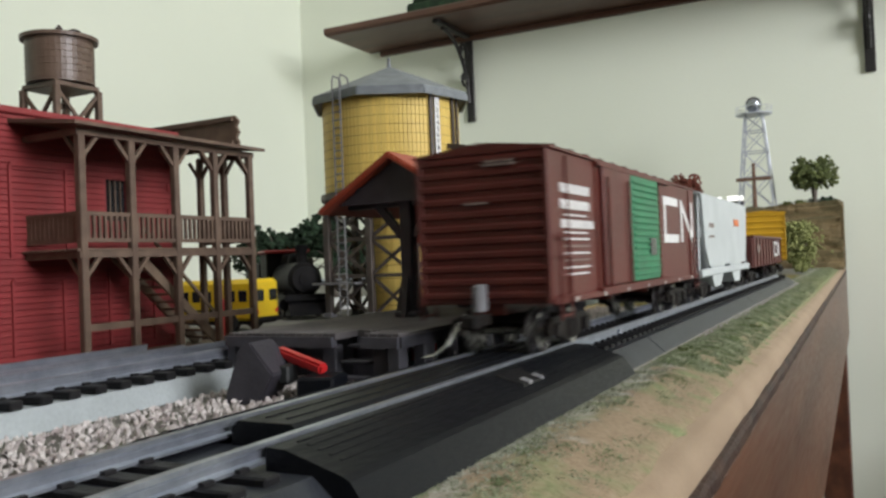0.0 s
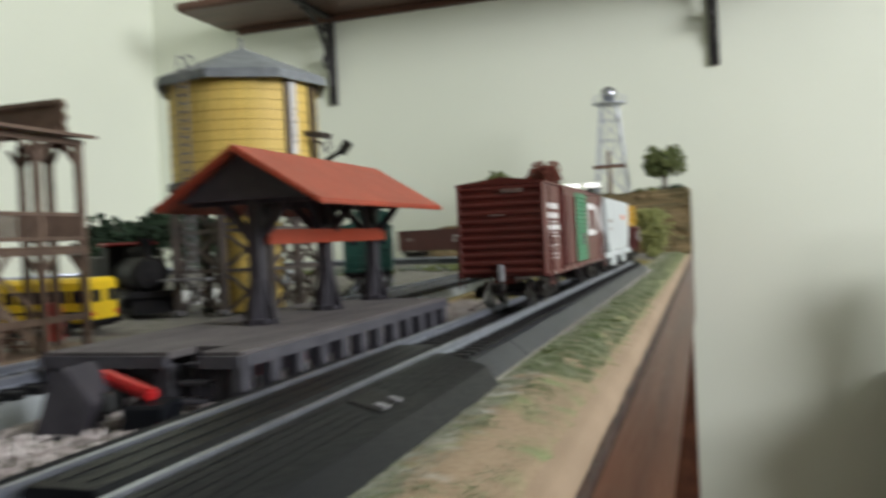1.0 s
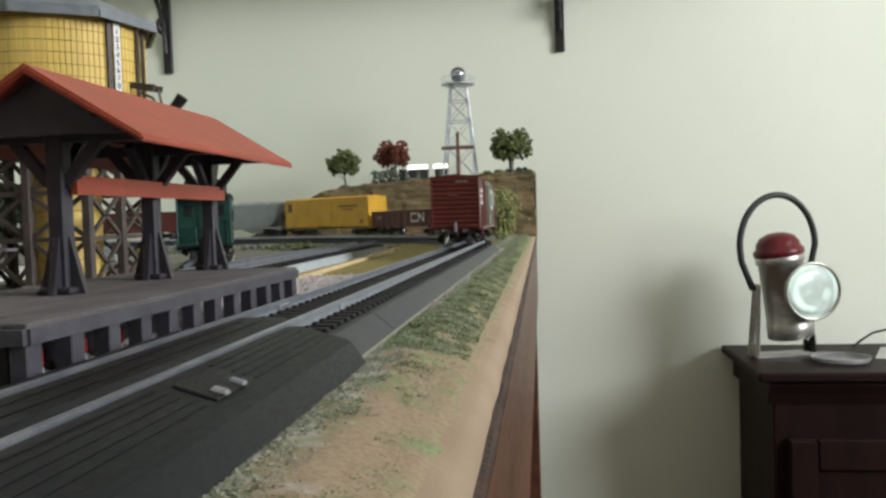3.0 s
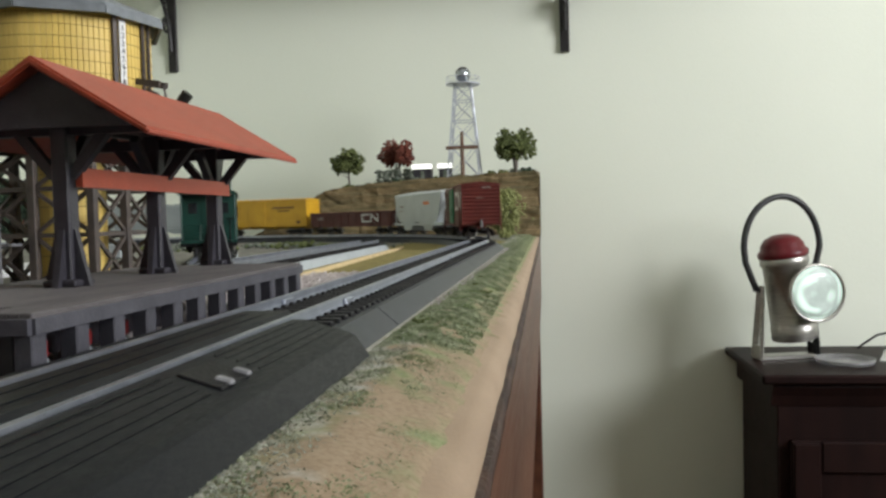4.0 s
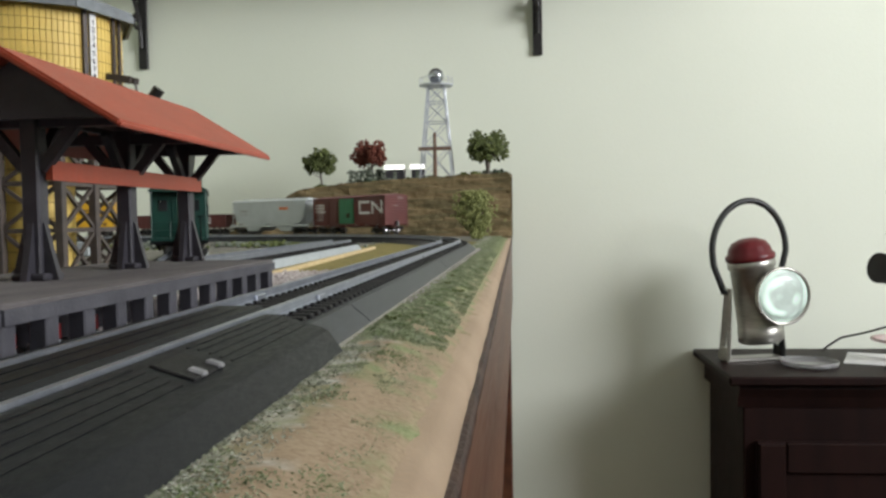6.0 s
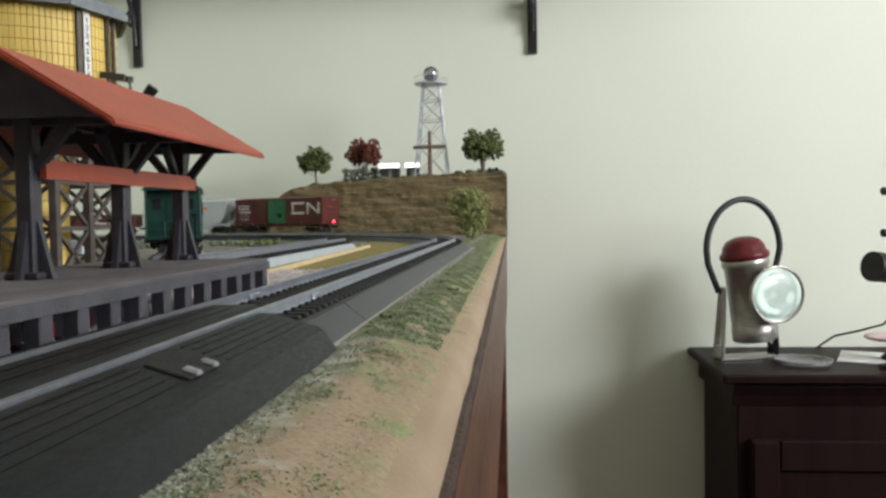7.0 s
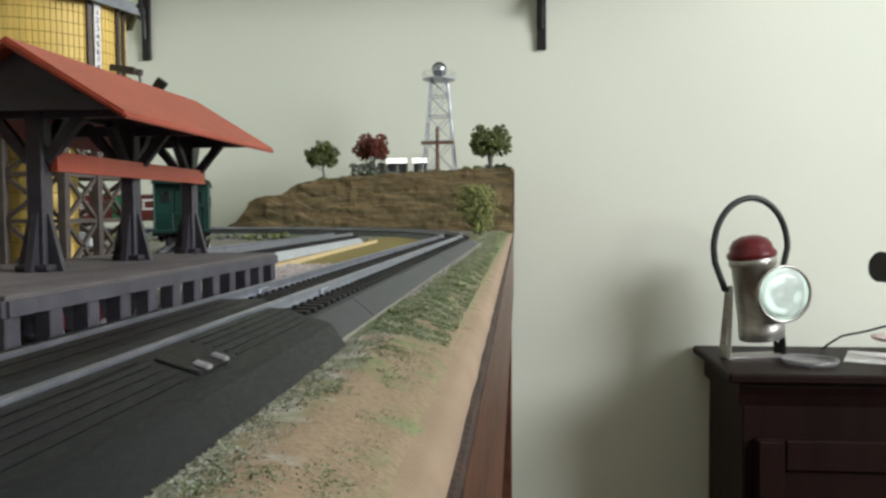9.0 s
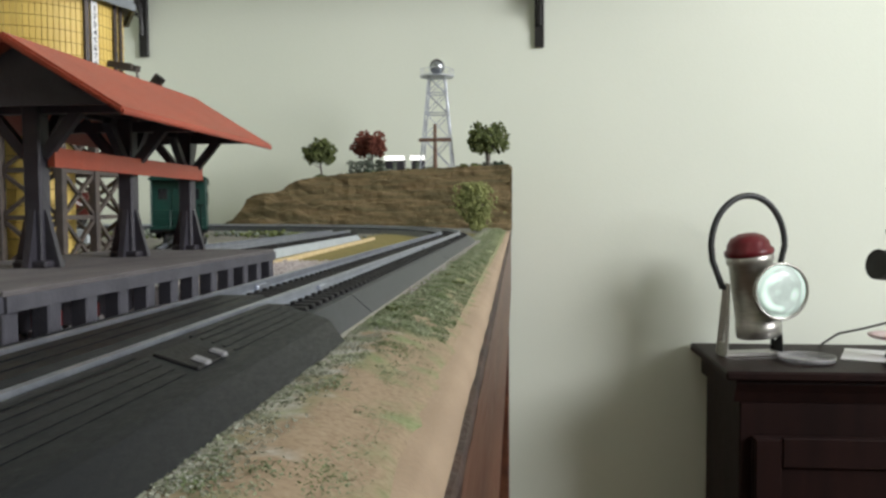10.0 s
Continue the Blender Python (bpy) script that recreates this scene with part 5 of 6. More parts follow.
def light_tower():
    t = thing("light_tower", -0.073, 1.335, 0.083, 0, "silver lattice beacon tower with round lamp head", "tower")
    H, w0, w1 = 0.148, 0.0255, 0.0125
    P = lambda sx, sy, z: Vector((sx * (w0 + (w1 - w0) * z / H), sy * (w0 + (w1 - w0) * z / H), z))
    lv = [0, 0.05, 0.09, 0.122, H]
    for sx in (-1, 1):
        for sy in (-1, 1):
            bm = bm_new()
            rod(bm, P(sx, sy, -0.004), P(sx, sy, H), 0.0013, seg=5)
            part("leg", bm, M["silver"], t)
    ring = ((-1, -1), (1, -1), (1, 1), (-1, 1))
    for a, b in zip(lv, lv[1:]):
        for k in range(4):
            p, q = ring[k], ring[(k + 1) % 4]
            for u, v in ((a, b), (b, a)):
                bm = bm_new()
                rod(bm, P(*p, u), P(*q, v), 0.0007, seg=4)
                part("brace", bm, M["silver"], t)
            bm = bm_new()
            rod(bm, P(*p, b), P(*q, b), 0.0009, seg=4)
            part("girt", bm, M["silver"], t)
    bm = bm_new()
    lathe(bm, [(0.0, H - 0.001), (0.027, H), (0.0275, H + 0.002), (0.0, H + 0.0024)], 10)
    part("gallery", bm, M["silver"], t)
    for k in range(10):
        a = 2 * math.pi * k / 10
        bm = bm_new()
        rod(bm, (0.0265 * math.cos(a), 0.0265 * math.sin(a), H), (0.0265 * math.cos(a), 0.0265 * math.sin(a), H + 0.012), 0.0005, seg=4)
        part("rail_post", bm, M["silver"], t)
    bm = bm_new()
    tube(bm, [(0.0265 * math.cos(2 * math.pi * k / 20), 0.0265 * math.sin(2 * math.pi * k / 20), H + 0.012) for k in range(21)], 0.0005, 4)
    part("hand_rail", bm, M["silver"], t)
    bm = bm_new()
    rod(bm, (0, 0, H), (0, 0, H + 0.010), 0.004, seg=8)
    part("lamp_neck", bm, M["darkpost"], t)
    bm = bm_new()
    bmesh.ops.create_icosphere(bm, subdivisions=3, radius=0.0125, matrix=Matrix.Translation((0, 0, H + 0.0165)))
    part("lamp_globe", bm, M["globe"], t, "mirror-bright round lamp head", smooth=True)
    # timber pole with a crossarm in front of it
    t = thing("crossarm_pole", -0.072, 1.29, 0.080, 0, "brown wooden pole with a crossarm", "pole")
    bm = bm_new()
    rod(bm, (0, 0, -0.003), (0, 0, 0.072), 0.0034, 0.0024, 8)
    part("pole", bm, M["cross"], t)
    bm = bm_new()
    box(bm, (0, -0.003, 0.0475), (0.050, 0.0036, 0.0052), bevel=0.0004)
    part("crossarm", bm, M["cross"], t)


light_tower()


# ---- water tank ----
def water_tank():
    cx, cy, zb, ze, za, r, rr = -0.1805, 0.408, 0.066, 0.1225, 0.1450, 0.0418, 0.0495
    t = thing("water_tank", cx, cy, 0, 0, "large yellow wooden railway water tank on a trestle", "water tank")
    bm = bm_new()
    lathe(bm, [(r - 0.0012, zb), (r - 0.0012, ze)], 48)
    drum = part("drum", bm, M["hoop"], t)
    n = 104
    bm = bm_new()
    w = 2 * math.pi * r / n
    box(bm, (r - 0.0006, 0, (zb + ze) / 2), (0.0016, w * 0.90, ze - zb - 0.0004), bevel=0.00015)
    sm = finish(bm, "stave", M["tank_y"])
    for k in range(n):
        ob = new("stave", sm)
        ob.parent = t
        ob.matrix_basis = pose(0, 0, 0, 0, 0, 360 * k / n)
    for j in range(10):
        z = zb + 0.004 + j * 0.0054
        bm = bm_new()
        tube(bm, [((r + 0.0003) * math.cos(2 * math.pi * k / 48), (r + 0.0003) * math.sin(2 * math.pi * k / 48), z) for k in range(49)], 0.0002, 5)
        part("hoop", bm, M["hoop"], t)
    # octagonal roof
    pts = [(rr * math.cos(math.pi / 4 * k + 0.15), rr * math.sin(math.pi / 4 * k + 0.15)) for k in range(8)]
    for k in range(8):
        a, b = pts[k], pts[(k + 1) % 8]
        bm = bm_new()
        v = [bm.verts.new(p) for p in ((*a, ze - 0.0014), (*b, ze - 0.0014), (*b, ze + 0.0012), (*a, ze + 0.0012), (0, 0, za), (0, 0, ze - 0.0012))]
        for f in ((0, 1, 2, 3), (3, 2, 4), (1, 0, 5), (0, 3, 4, 5), (2, 1, 5, 4)):
            bm.faces.new([v[i] for i in f])
        bmesh.ops.recalc_face_normals(bm, faces=bm.faces[:])
        part("roof_panel", bm, M["tankroof"], t)
        bm = bm_new()
        beam(bm, (a[0], a[1], ze - 0.0022), (b[0], b[1], ze - 0.0022), 0.0018, 0.0034)
        part("eave_board", bm, M["tankroof"], t)
    bm = bm_new()
    lathe(bm, [(0.0016, za - 0.001), (0.0008, za + 0.003), (0.0012, za + 0.0042), (0.0, za + 0.006)], 8)
    part("finial", bm, M["tankroof"], t)
    # deck, legs and braces
    bm = bm_new()
    lathe(bm, [(r + 0.003, zb - 0.0042), (r + 0.003, zb - 0.0006)], 32)
    part("deck", bm, M["trestle"], t)
    for k in range(5):
        bm = bm_new()
        box(bm, (0, -0.036 + 0.018 * k, zb - 0.0065), (0.078 if k in (1, 2, 3) else 0.05, 0.0028, 0.0044))
        part("joist", bm, M["trestle"], t)
    a = 0.030
    lv = (GROUND_Z, 0.016, 0.038, zb - 0.0086)
    cols = [(x, y) for x in (-a, 0, a) for y in (-a, 0, a) if (x, y) != (0, 0)]
    for x, y in cols:
        bm = bm_new()
        box(bm, (x, y, (lv[0] + lv[-1]) / 2), (0.0040, 0.0040, lv[-1] - lv[0]), bevel=0.0003)
        part("leg", bm, M["trestle"], t)
        bm = bm_new()
        box(bm, (x, y, GROUND_Z + 0.0014), (0.0062, 0.0062, 0.003), bevel=0.0004)
        part("footing", bm, M["pipegrey"], t)
    for s in (-1, 1):
        for p, q in (((-a, s * a), (0, s * a)), ((0, s * a), (a, s * a)), ((s * a, -a), (s * a, 0)), ((s * a, 0), (s * a, a))):
            for z0, z1 in zip(lv, lv[1:]):
                for u, v in ((z0, z1), (z1, z0)):
                    bm = bm_new()
                    beam(bm, (*p, u), (*q, v), 0.0016, 0.0018)
                    part("cross_brace", bm, M["trestle"], t)
                bm = bm_new()
                beam(bm, (*p, z1), (*q, z1), 0.0018, 0.0022)
                part("girt", bm, M["trestle"], t)
    bm = bm_new()
    lathe(bm, [(0.0175, GROUND_Z), (0.0175, zb - 0.004)], 28)
    part("frost_box", bm, M["tank_y"], t, "round yellow pipe casing")
    for j in range(9):
        bm = bm_new()
        tube(bm, [(0.0177 * math.cos(2 * math.pi * k / 20), 0.0177 * math.sin(2 * math.pi * k / 20), GROUND_Z + 0.006 + j * 0.008) for k in range(21)], 0.0003, 4)
        part("casing_hoop", bm, M["hoop"], t)
    # depth gauge with digits, facing the track
    def on_drum(deg, extra=0.0):
        g = math.radians(deg)
        return Vector(((r + extra) * math.cos(g), (r + extra) * math.sin(g), 0))
    g0 = -21
    p = on_drum(g0, 0.0013)
    m = pose(0, 0, 0, 0, 0, g0)
    bm = bm_new()
    box(bm, (p.x, p.y, 0.0985), (0.0008, 0.0036, 0.040), m)
    gb = part("gauge_board", bm, M["white"], t, "white depth gauge board with black digits")
    bm = bm_new()
    q = on_drum(g0 - 5.6, 0.0010)
    box(bm, (q.x, q.y, 0.0935), (0.0016, 0.0022, 0.052), pose(0, 0, 0, 0, 0, g0 - 5))
    part("gauge_slide", bm, M["trestle"], t)
    for k in range(9):
        cu = bpy.data.curves.new("digit", "FONT")
        cu.body, cu.size, cu.align_x, cu.align_y, cu.extrude = str(k + 1), 0.0037, "CENTER", "CENTER", 0.00008
        cu.materials.append(M["black"])
        o = new("digit", cu)
        o.parent = gb
        pp = on_drum(g0, 0.00185)
        o.matrix_basis = pose(pp.x, pp.y, 0.1145 - k * 0.0037, 90, 0, 90 + g0)
    for deg in (-2, 6):
        p = on_drum(deg, 0.0016)
        bm = bm_new()
        rod(bm, (p.x, p.y, zb - 0.004), (p.x, p.y, ze - 0.002), 0.0009, seg=6)
        part("stand_pipe", bm, M["trestle"], t)
    # spout gear
    g = math.radians(-4)
    u = Vector((math.cos(g), math.sin(g), 0))
    bm = bm_new()
    for d in (-0.0035, 0.0035):
        o = Vector((-u.y, u.x, 0)) * d
        beam(bm, u * (r + 0.0005) + o + Vector((0, 0, 0.0905)), u * (r + 0.013) + o + Vector((0, 0, 0.0885)), 0.0016, 0.003)
    part("spout_bracket", bm, M["trestle"], t)
    bm = bm_new()
    tube(bm, [u * (r + 0.004) + Vector((0, 0, 0.087)), u * (r + 0.010) + Vector((0, 0, 0.084)), u * (r + 0.012) + Vector((0, 0, 0.079))], 0.0008, 6)
    tube(bm, [u * (r + 0.013) + Vector((0, 0, 0.0885)), u * (r + 0.0145) + Vector((0, 0, 0.081))], 0.0006, 6)
    part("spout_chain", bm, M["trestle"], t)
    bm = bm_new()
    e = u * (r + 0.022) + Vector((0.0, 0.004, 0.0815))
    rod(bm, e + Vector((-0.003, 0, -0.003)), e + Vector((0.002, 0, 0.003)), 0.0026, 0.003, 10)
    rod(bm, u * (r + 0.002) + Vector((0, 0, 0.07)), e, 0.0014, seg=8)
    part("spout", bm, M["iron"], t, "black hinged spout")
    # ladder standing clear of the eave
    for d in (-0.0028, 0.0028):
        p = on_drum(-97, 0.0086)
        o = Vector((-p.y, p.x, 0)).normalized() * d
        bm = bm_new()
        tube(bm, [p + o + Vector((0, 0, GROUND_Z)), p + o + Vector((0, 0, ze + 0.006)), p * 0.98 + o + Vector((0, 0, ze + 0.009)), p * 0.86 + o + Vector((0, 0, ze + 0.008)), p * 0.84 + o + Vector((0, 0, ze + 0.003))], 0.0005, 5)
        part("ladder_rail", bm, M["pipegrey"], t)
    for k in range(30):
        p = on_drum(-97, 0.0086)
        o = Vector((-p.y, p.x, 0)).normalized() * 0.0028
        bm = bm_new()
        z = Vector((0, 0, GROUND_Z + 0.004 + k * 0.0044))
        rod(bm, p - o + z, p + o + z, 0.0004, seg=4)
        part("ladder_rung", bm, M["pipegrey"], t)
    bm = bm_new()
    box(bm, (-0.02, -0.036, 0.012), (0.03, 0.008, 0.0012))
    part("landing", bm, M["pipegrey"], t)


water_tank()


# ---- red building with a timber gallery ----
def red_building():
    X, XB, ya, yb, zt = -0.180, -0.285, 0.02, 0.226, 0.0800
    t = thing("red_building", 0, 0, 0, 0, "red two-storey building with brown timber gallery", "building")
    H = zt - GROUND_Z
    win = (0.1905, 0.2005, 0.0435, 0.0595)

    def wall(name, lo, hi):
        bm = bm_new()
        box(bm, [(a + b) / 2 for a, b in zip(lo, hi)], [b - a for a, b in zip(lo, hi)])
        part(name, bm, M["joint"], t)

    # front wall round one window opening
    for lo, hi in (((X - 0.004, ya, GROUND_Z), (X, win[0], zt)), ((X - 0.004, win[1], GROUND_Z), (X, yb, zt)), ((X - 0.004, win[0], GROUND_Z), (X, win[1], win[2])), ((X - 0.004, win[0], win[3]), (X, win[1], zt))):
        wall("front_wall", lo, hi)
    wall("end_wall", (XB, yb - 0.004, GROUND_Z), (X - 0.004, yb, zt))
    wall("end_wall", (XB, ya, GROUND_Z), (X - 0.004, ya + 0.004, zt))
    wall("back_wall", (XB - 0.004, ya, GROUND_Z), (XB, yb, zt))
    bm = bm_new()
    box(bm, ((X + XB) / 2 - 0.002, (ya + yb) / 2, zt - 0.0045), (X - XB - 0.004, yb - ya - 0.008, 0.002))
    part("roof", bm, M["darkpost"], t)
    bm = bm_new()
    box(bm, (X - 0.0012, (ya + yb) / 2, zt + 0.0006), (0.0066, yb - ya + 0.003, 0.0024), bevel=0.0004)
    part("coping", bm, M["brickred"], t)
    # courses of siding
    z = GROUND_Z + 0.0012
    while z < zt - 0.001:
        spans = [(ya, yb)] if not (win[2] - 0.001 < z < win[3] + 0.001) else [(ya, win[0] - 0.0008), (win[1] + 0.0008, yb)]
        for a, b in spans:
            bm = bm_new()
            box(bm, (X + 0.0002, (a + b) / 2, z), (0.0006, b - a, 0.0019), bevel=0.00015)
            part("siding_course", bm, M["brickred"], t)
        z += 0.0022
    bm = bm_new()
    box(bm, (X - 0.002, (win[0] + win[1]) / 2, (win[2] + win[3]) / 2), (0.0008, win[1] - win[0], win[3] - win[2]))
    w = part("window", bm, M["dark"], t, "dark barred window")
    for k in range(3):
        bm = bm_new()
        box(bm, (X - 0.001, win[0] + (k + 1) * 0.0025, (win[2] + win[3]) / 2), (0.0006, 0.0005, win[3] - win[2]))
        part("bar", bm, M["oldwood"], w)
    # blind panels pressed in the wall
    for y0, y1, z0, z1 in ((0.150, 0.172, 0.030, 0.062), (0.150, 0.17, -0.004, 0.022), (0.19, 0.212, -0.004, 0.024)):
        bm = bm_new()
        for a, b in (((y0, z0), (y0, z1)), ((y1, z0), (y1, z1)), ((y0, z1), (y1, z1))):
            beam(bm, (X + 0.0007, a[0], a[1]), (X + 0.0007, b[0], b[1]), 0.0012, 0.0012)
        part("panel_frame", bm, M["brickred"], t)
    # quoins at the far corner
    for k in range(16):
        bm = bm_new()
        box(bm, (X + 0.0007, yb - (0.0016 if k % 2 else 0.0026), GROUND_Z + 0.004 + k * 0.0052), (0.0012, 0.0032 if k % 2 else 0.0052, 0.0036), bevel=0.0003)
        part("quoin", bm, M["brickred"], t)
    # gallery
    XF, zf, zr, zo = -0.152, 0.031, 0.0436, 0.0715
    posts = [0.1565, 0.1775, 0.1985, 0.2195, 0.2405]
    for y in posts:
        bm = bm_new()
        box(bm, (XF, y, (zo + GROUND_Z) / 2), (0.0027, 0.0027, zo - GROUND_Z), bevel=0.0003)
        part("post", bm, M["oldwood"], t)
        for s in (-1, 1):
            for zz in (zf - 0.001, zo - 0.0008):
                if (y == posts[0] and s < 0) or (y == posts[-1] and s > 0):
                    continue
                bm = bm_new()
                beam(bm, (XF, y + s * 0.001, zz - 0.0078), (XF, y + s * 0.0068, zz - 0.0008), 0.0013, 0.0013)
                part("knee_brace", bm, M["oldwood"], t)
        for zz in (zf - 0.001, zo - 0.0008):
            bm = bm_new()
            beam(bm, (XF - 0.001, y, zz - 0.0078), (XF - 0.0068, y, zz - 0.0008), 0.0013, 0.0013)
            part("knee_brace", bm, M["oldwood"], t)
    for x in (-0.166, -0.1795):
        bm = bm_new()
        box(bm, (x, posts[-1], (zo + GROUND_Z) / 2), (0.0026, 0.0026, zo - GROUND_Z), bevel=0.0003)
        part("post", bm, M["oldwood"], t)
        for s in (-1, 1):
            bm = bm_new()
            beam(bm, (x + s * 0.001, posts[-1], zo - 0.008), (x + s * 0.006, posts[-1], zo - 0.0012), 0.0012, 0.0012)
            part("knee_brace", bm, M["oldwood"], t)
    for k in range(9):
        x = X + 0.0016 + k * 0.0032
        bm = bm_new()
        box(bm, (x, (posts[0] + posts[-1]) / 2, zf + 0.0004), (0.0030, posts[-1] - posts[0] + 0.005, 0.0010), bevel=0.0002)
        part("floor_board", bm, M["oldwood"], t)
    for z_, h in ((zf - 0.0012, 0.0022), (zo - 0.0006, 0.0022)):
        bm = bm_new()
        beam(bm, (XF, posts[0] - 0.002, z_), (XF, posts[-1] + 0.002, z_), 0.0024, h)
        part("beam", bm, M["oldwood"], t)
        for y in (posts[0], posts[-1]):
            bm = bm_new()
            beam(bm, (X, y, z_), (XF, y, z_), 0.0022, h)
            part("beam", bm, M["oldwood"], t)
    bm = bm_new()
    extrude_poly(bm, [(X, 0.0762), (XF + 0.0062, 0.0722), (XF + 0.0062, 0.0734), (X, 0.0776)], (1, 0, 0), (0, 0, 1), (0, 1, 0), posts[-1] - posts[0] + 0.0100, (0, posts[0] - 0.0065, 0))
    part("gallery_roof", bm, M["oldwood"], t)
    # railings
    def railing(p, q, solid=False):
        p, q = Vector(p), Vector(q)
        for z_ in (zr, zf + 0.0036):
            bm = bm_new()
            beam(bm, p + Vector((0, 0, z_)), q + Vector((0, 0, z_)), 0.0014, 0.0014)
            part("rail", bm, M["oldwood"], t)
        n = max(2, int((q - p).length / 0.0022))
        for k in range(1, n):
            c = p + (q - p) * k / n
            bm = bm_new()
            box(bm, (c.x, c.y, (zr + zf + 0.0036) / 2), (0.0010, 0.0010, zr - zf - 0.004))
            part("baluster", bm, M["oldwood"], t)
        if solid:
            bm = bm_new()
            beam(bm, p + Vector((0, 0, (zr + zf) / 2 + 0.0018)), q + Vector((0, 0, (zr + zf) / 2 + 0.0018)), 0.0008, zr - zf - 0.004)
            part("rail_panel", bm, M["oldwood"], t)
    for a, b in zip(posts, posts[1:]):
        railing((XF, a, 0), (XF, b, 0))
    railing((X, posts[0], 0), (XF, posts[0], 0), True)
    railing((X, posts[-1], 0), (XF, posts[-1], 0))
    # lower hand rail and the stair
    bm = bm_new()
    beam(bm, (XF, posts[0], 0.0052), (XF, posts[-1], 0.0052), 0.0016, 0.0024)
    part("lower_rail", bm, M["oldwood"], t)
    for dx in (-0.006, 0.006):
        bm = bm_new()
        beam(bm, (-0.163 + dx, 0.182, zf), (-0.163 + dx, 0.2245, GROUND_Z + 0.002), 0.0012, 0.0034)
        part("stair_string", bm, M["pale_stair"], t)
        bm = bm_new()
        beam(bm, (-0.163 + dx, 0.187, zf + 0.0085), (-0.163 + dx, 0.226, GROUND_Z + 0.011), 0.0009, 0.0012)
        part("stair_rail", bm, M["pale_stair"], t)
    for k in range(13):
        u = (k + 0.5) / 13
        bm = bm_new()
        box(bm, (-0.163, 0.182 + 0.0425 * u, zf - (zf - GROUND_Z) * u), (0.0112, 0.0034, 0.0008))
        part("stair_tread", bm, M["pale_stair"], t)
    # boardwalk
    bm = bm_new()
    box(bm, (-0.160, 0.20, GROUND_Z + 0.0008), (0.026, 0.10, 0.0022), bevel=0.0003)
    part("boardwalk", bm, M["pale_stair"], t)
    # timber sign board on the roof's end
    s = thing("roof_sign", -0.173, 0.236, 0.0772, 0, "blank brown wooden roof sign with scalloped end", "sign")
    bm = bm_new()
    extrude_poly(bm, [(-0.055, -0.0035), (0.0185, -0.0035), (0.0198, -0.001), (0.0185, 0.0012), (0.0200, 0.0035), (0.0185, 0.0058), (0.0198, 0.0080), (0.0180, 0.0104), (-0.055, 0.0104)], (1, 0, 0), (0, 0, 1), (0, 1, 0), 0.0016, (0, 0, 0))
    part("board", bm, M["oldwood"], s)
    for z_ in (-0.001, 0.0088):
        bm = bm_new()
        beam(bm, (-0.054, -0.0006, z_), (0.0175, -0.0006, z_), 0.0012, 0.0014)
        part("batten", bm, M["oldwood"], s)


red_building()


def roof_tank():
    t = thing("roof_tank", -0.2485, 0.2255, 0.0770, 0, "brown round water tank on short legs on the roof", "water tank")
    r, z0, z1 = 0.0147, 0.0340, 0.0545
    bm = bm_new()
    lathe(bm, [(r, z0), (r, z1)], 40)
    part("drum", bm, M["tankwood"], t, smooth=False)
    for k in range(7):
        bm = bm_new()
        z = z0 + 0.0015 + k * 0.0029
        tube(bm, [((r + 0.0002) * math.cos(2 * math.pi * j / 36), (r + 0.0002) * math.sin(2 * math.pi * j / 36), z) for j in range(37)], 0.00012, 5)
        part("hoop", bm, M["tankwood"], t)
    bm = bm_new()
    lathe(bm, [(r + 0.002, z1 - 0.0006), (r + 0.0022, z1 + 0.001), (0.0, z1 + 0.0035)], 40)
    part("lid", bm, M["tankwood"], t)
    bm = bm_new()
    lathe(bm, [(0.0014, z1 + 0.002), (0.0012, z1 + 0.005), (0.0018, z1 + 0.006), (0.0, z1 + 0.008)], 8)
    part("vent", bm, M["trestle"], t)
    bm = bm_new()
    tube(bm, [(0.001, 0.000, z1 + 0.001), (0.003, 0.001, z1 + 0.0042), (0.006, 0.003, z1 + 0.0052), (0.0085, 0.0045, z1 + 0.0042), (0.0092, 0.005, z1 + 0.001)], 0.0005, 6)
    part("pipe", bm, M["trestle"], t)
    bm = bm_new()
    box(bm, (0, 0, z0 - 0.0016), (0.0235, 0.0235, 0.0022), bevel=0.0003)
    part("deck", bm, M["tankwood"], t)
    for x in (-0.0112, 0.0112):
        for y in (-0.0112, 0.0112):
            bm = bm_new()
            box(bm, (x, y, (z0 - 0.0027) / 2 - 0.001), (0.0028, 0.0028, z0 - 0.0007), bevel=0.0003)
            part("leg", bm, M["oldwood"], t)
    for s in (-1, 1):
        for a, b in ((0.004, z0 - 0.004), (z0 - 0.004, 0.004)):
            bm = bm_new()
            beam(bm, (-0.0112, s * 0.0112, a), (0.0112, s * 0.0112, b), 0.0012, 0.0016)
            part("brace", bm, M["oldwood"], t)
            bm = bm_new()
            beam(bm, (s * 0.0112, -0.0112, a), (s * 0.0112, 0.0112, b), 0.0012, 0.0016)
            part("brace", bm, M["oldwood"], t)


roof_tank()


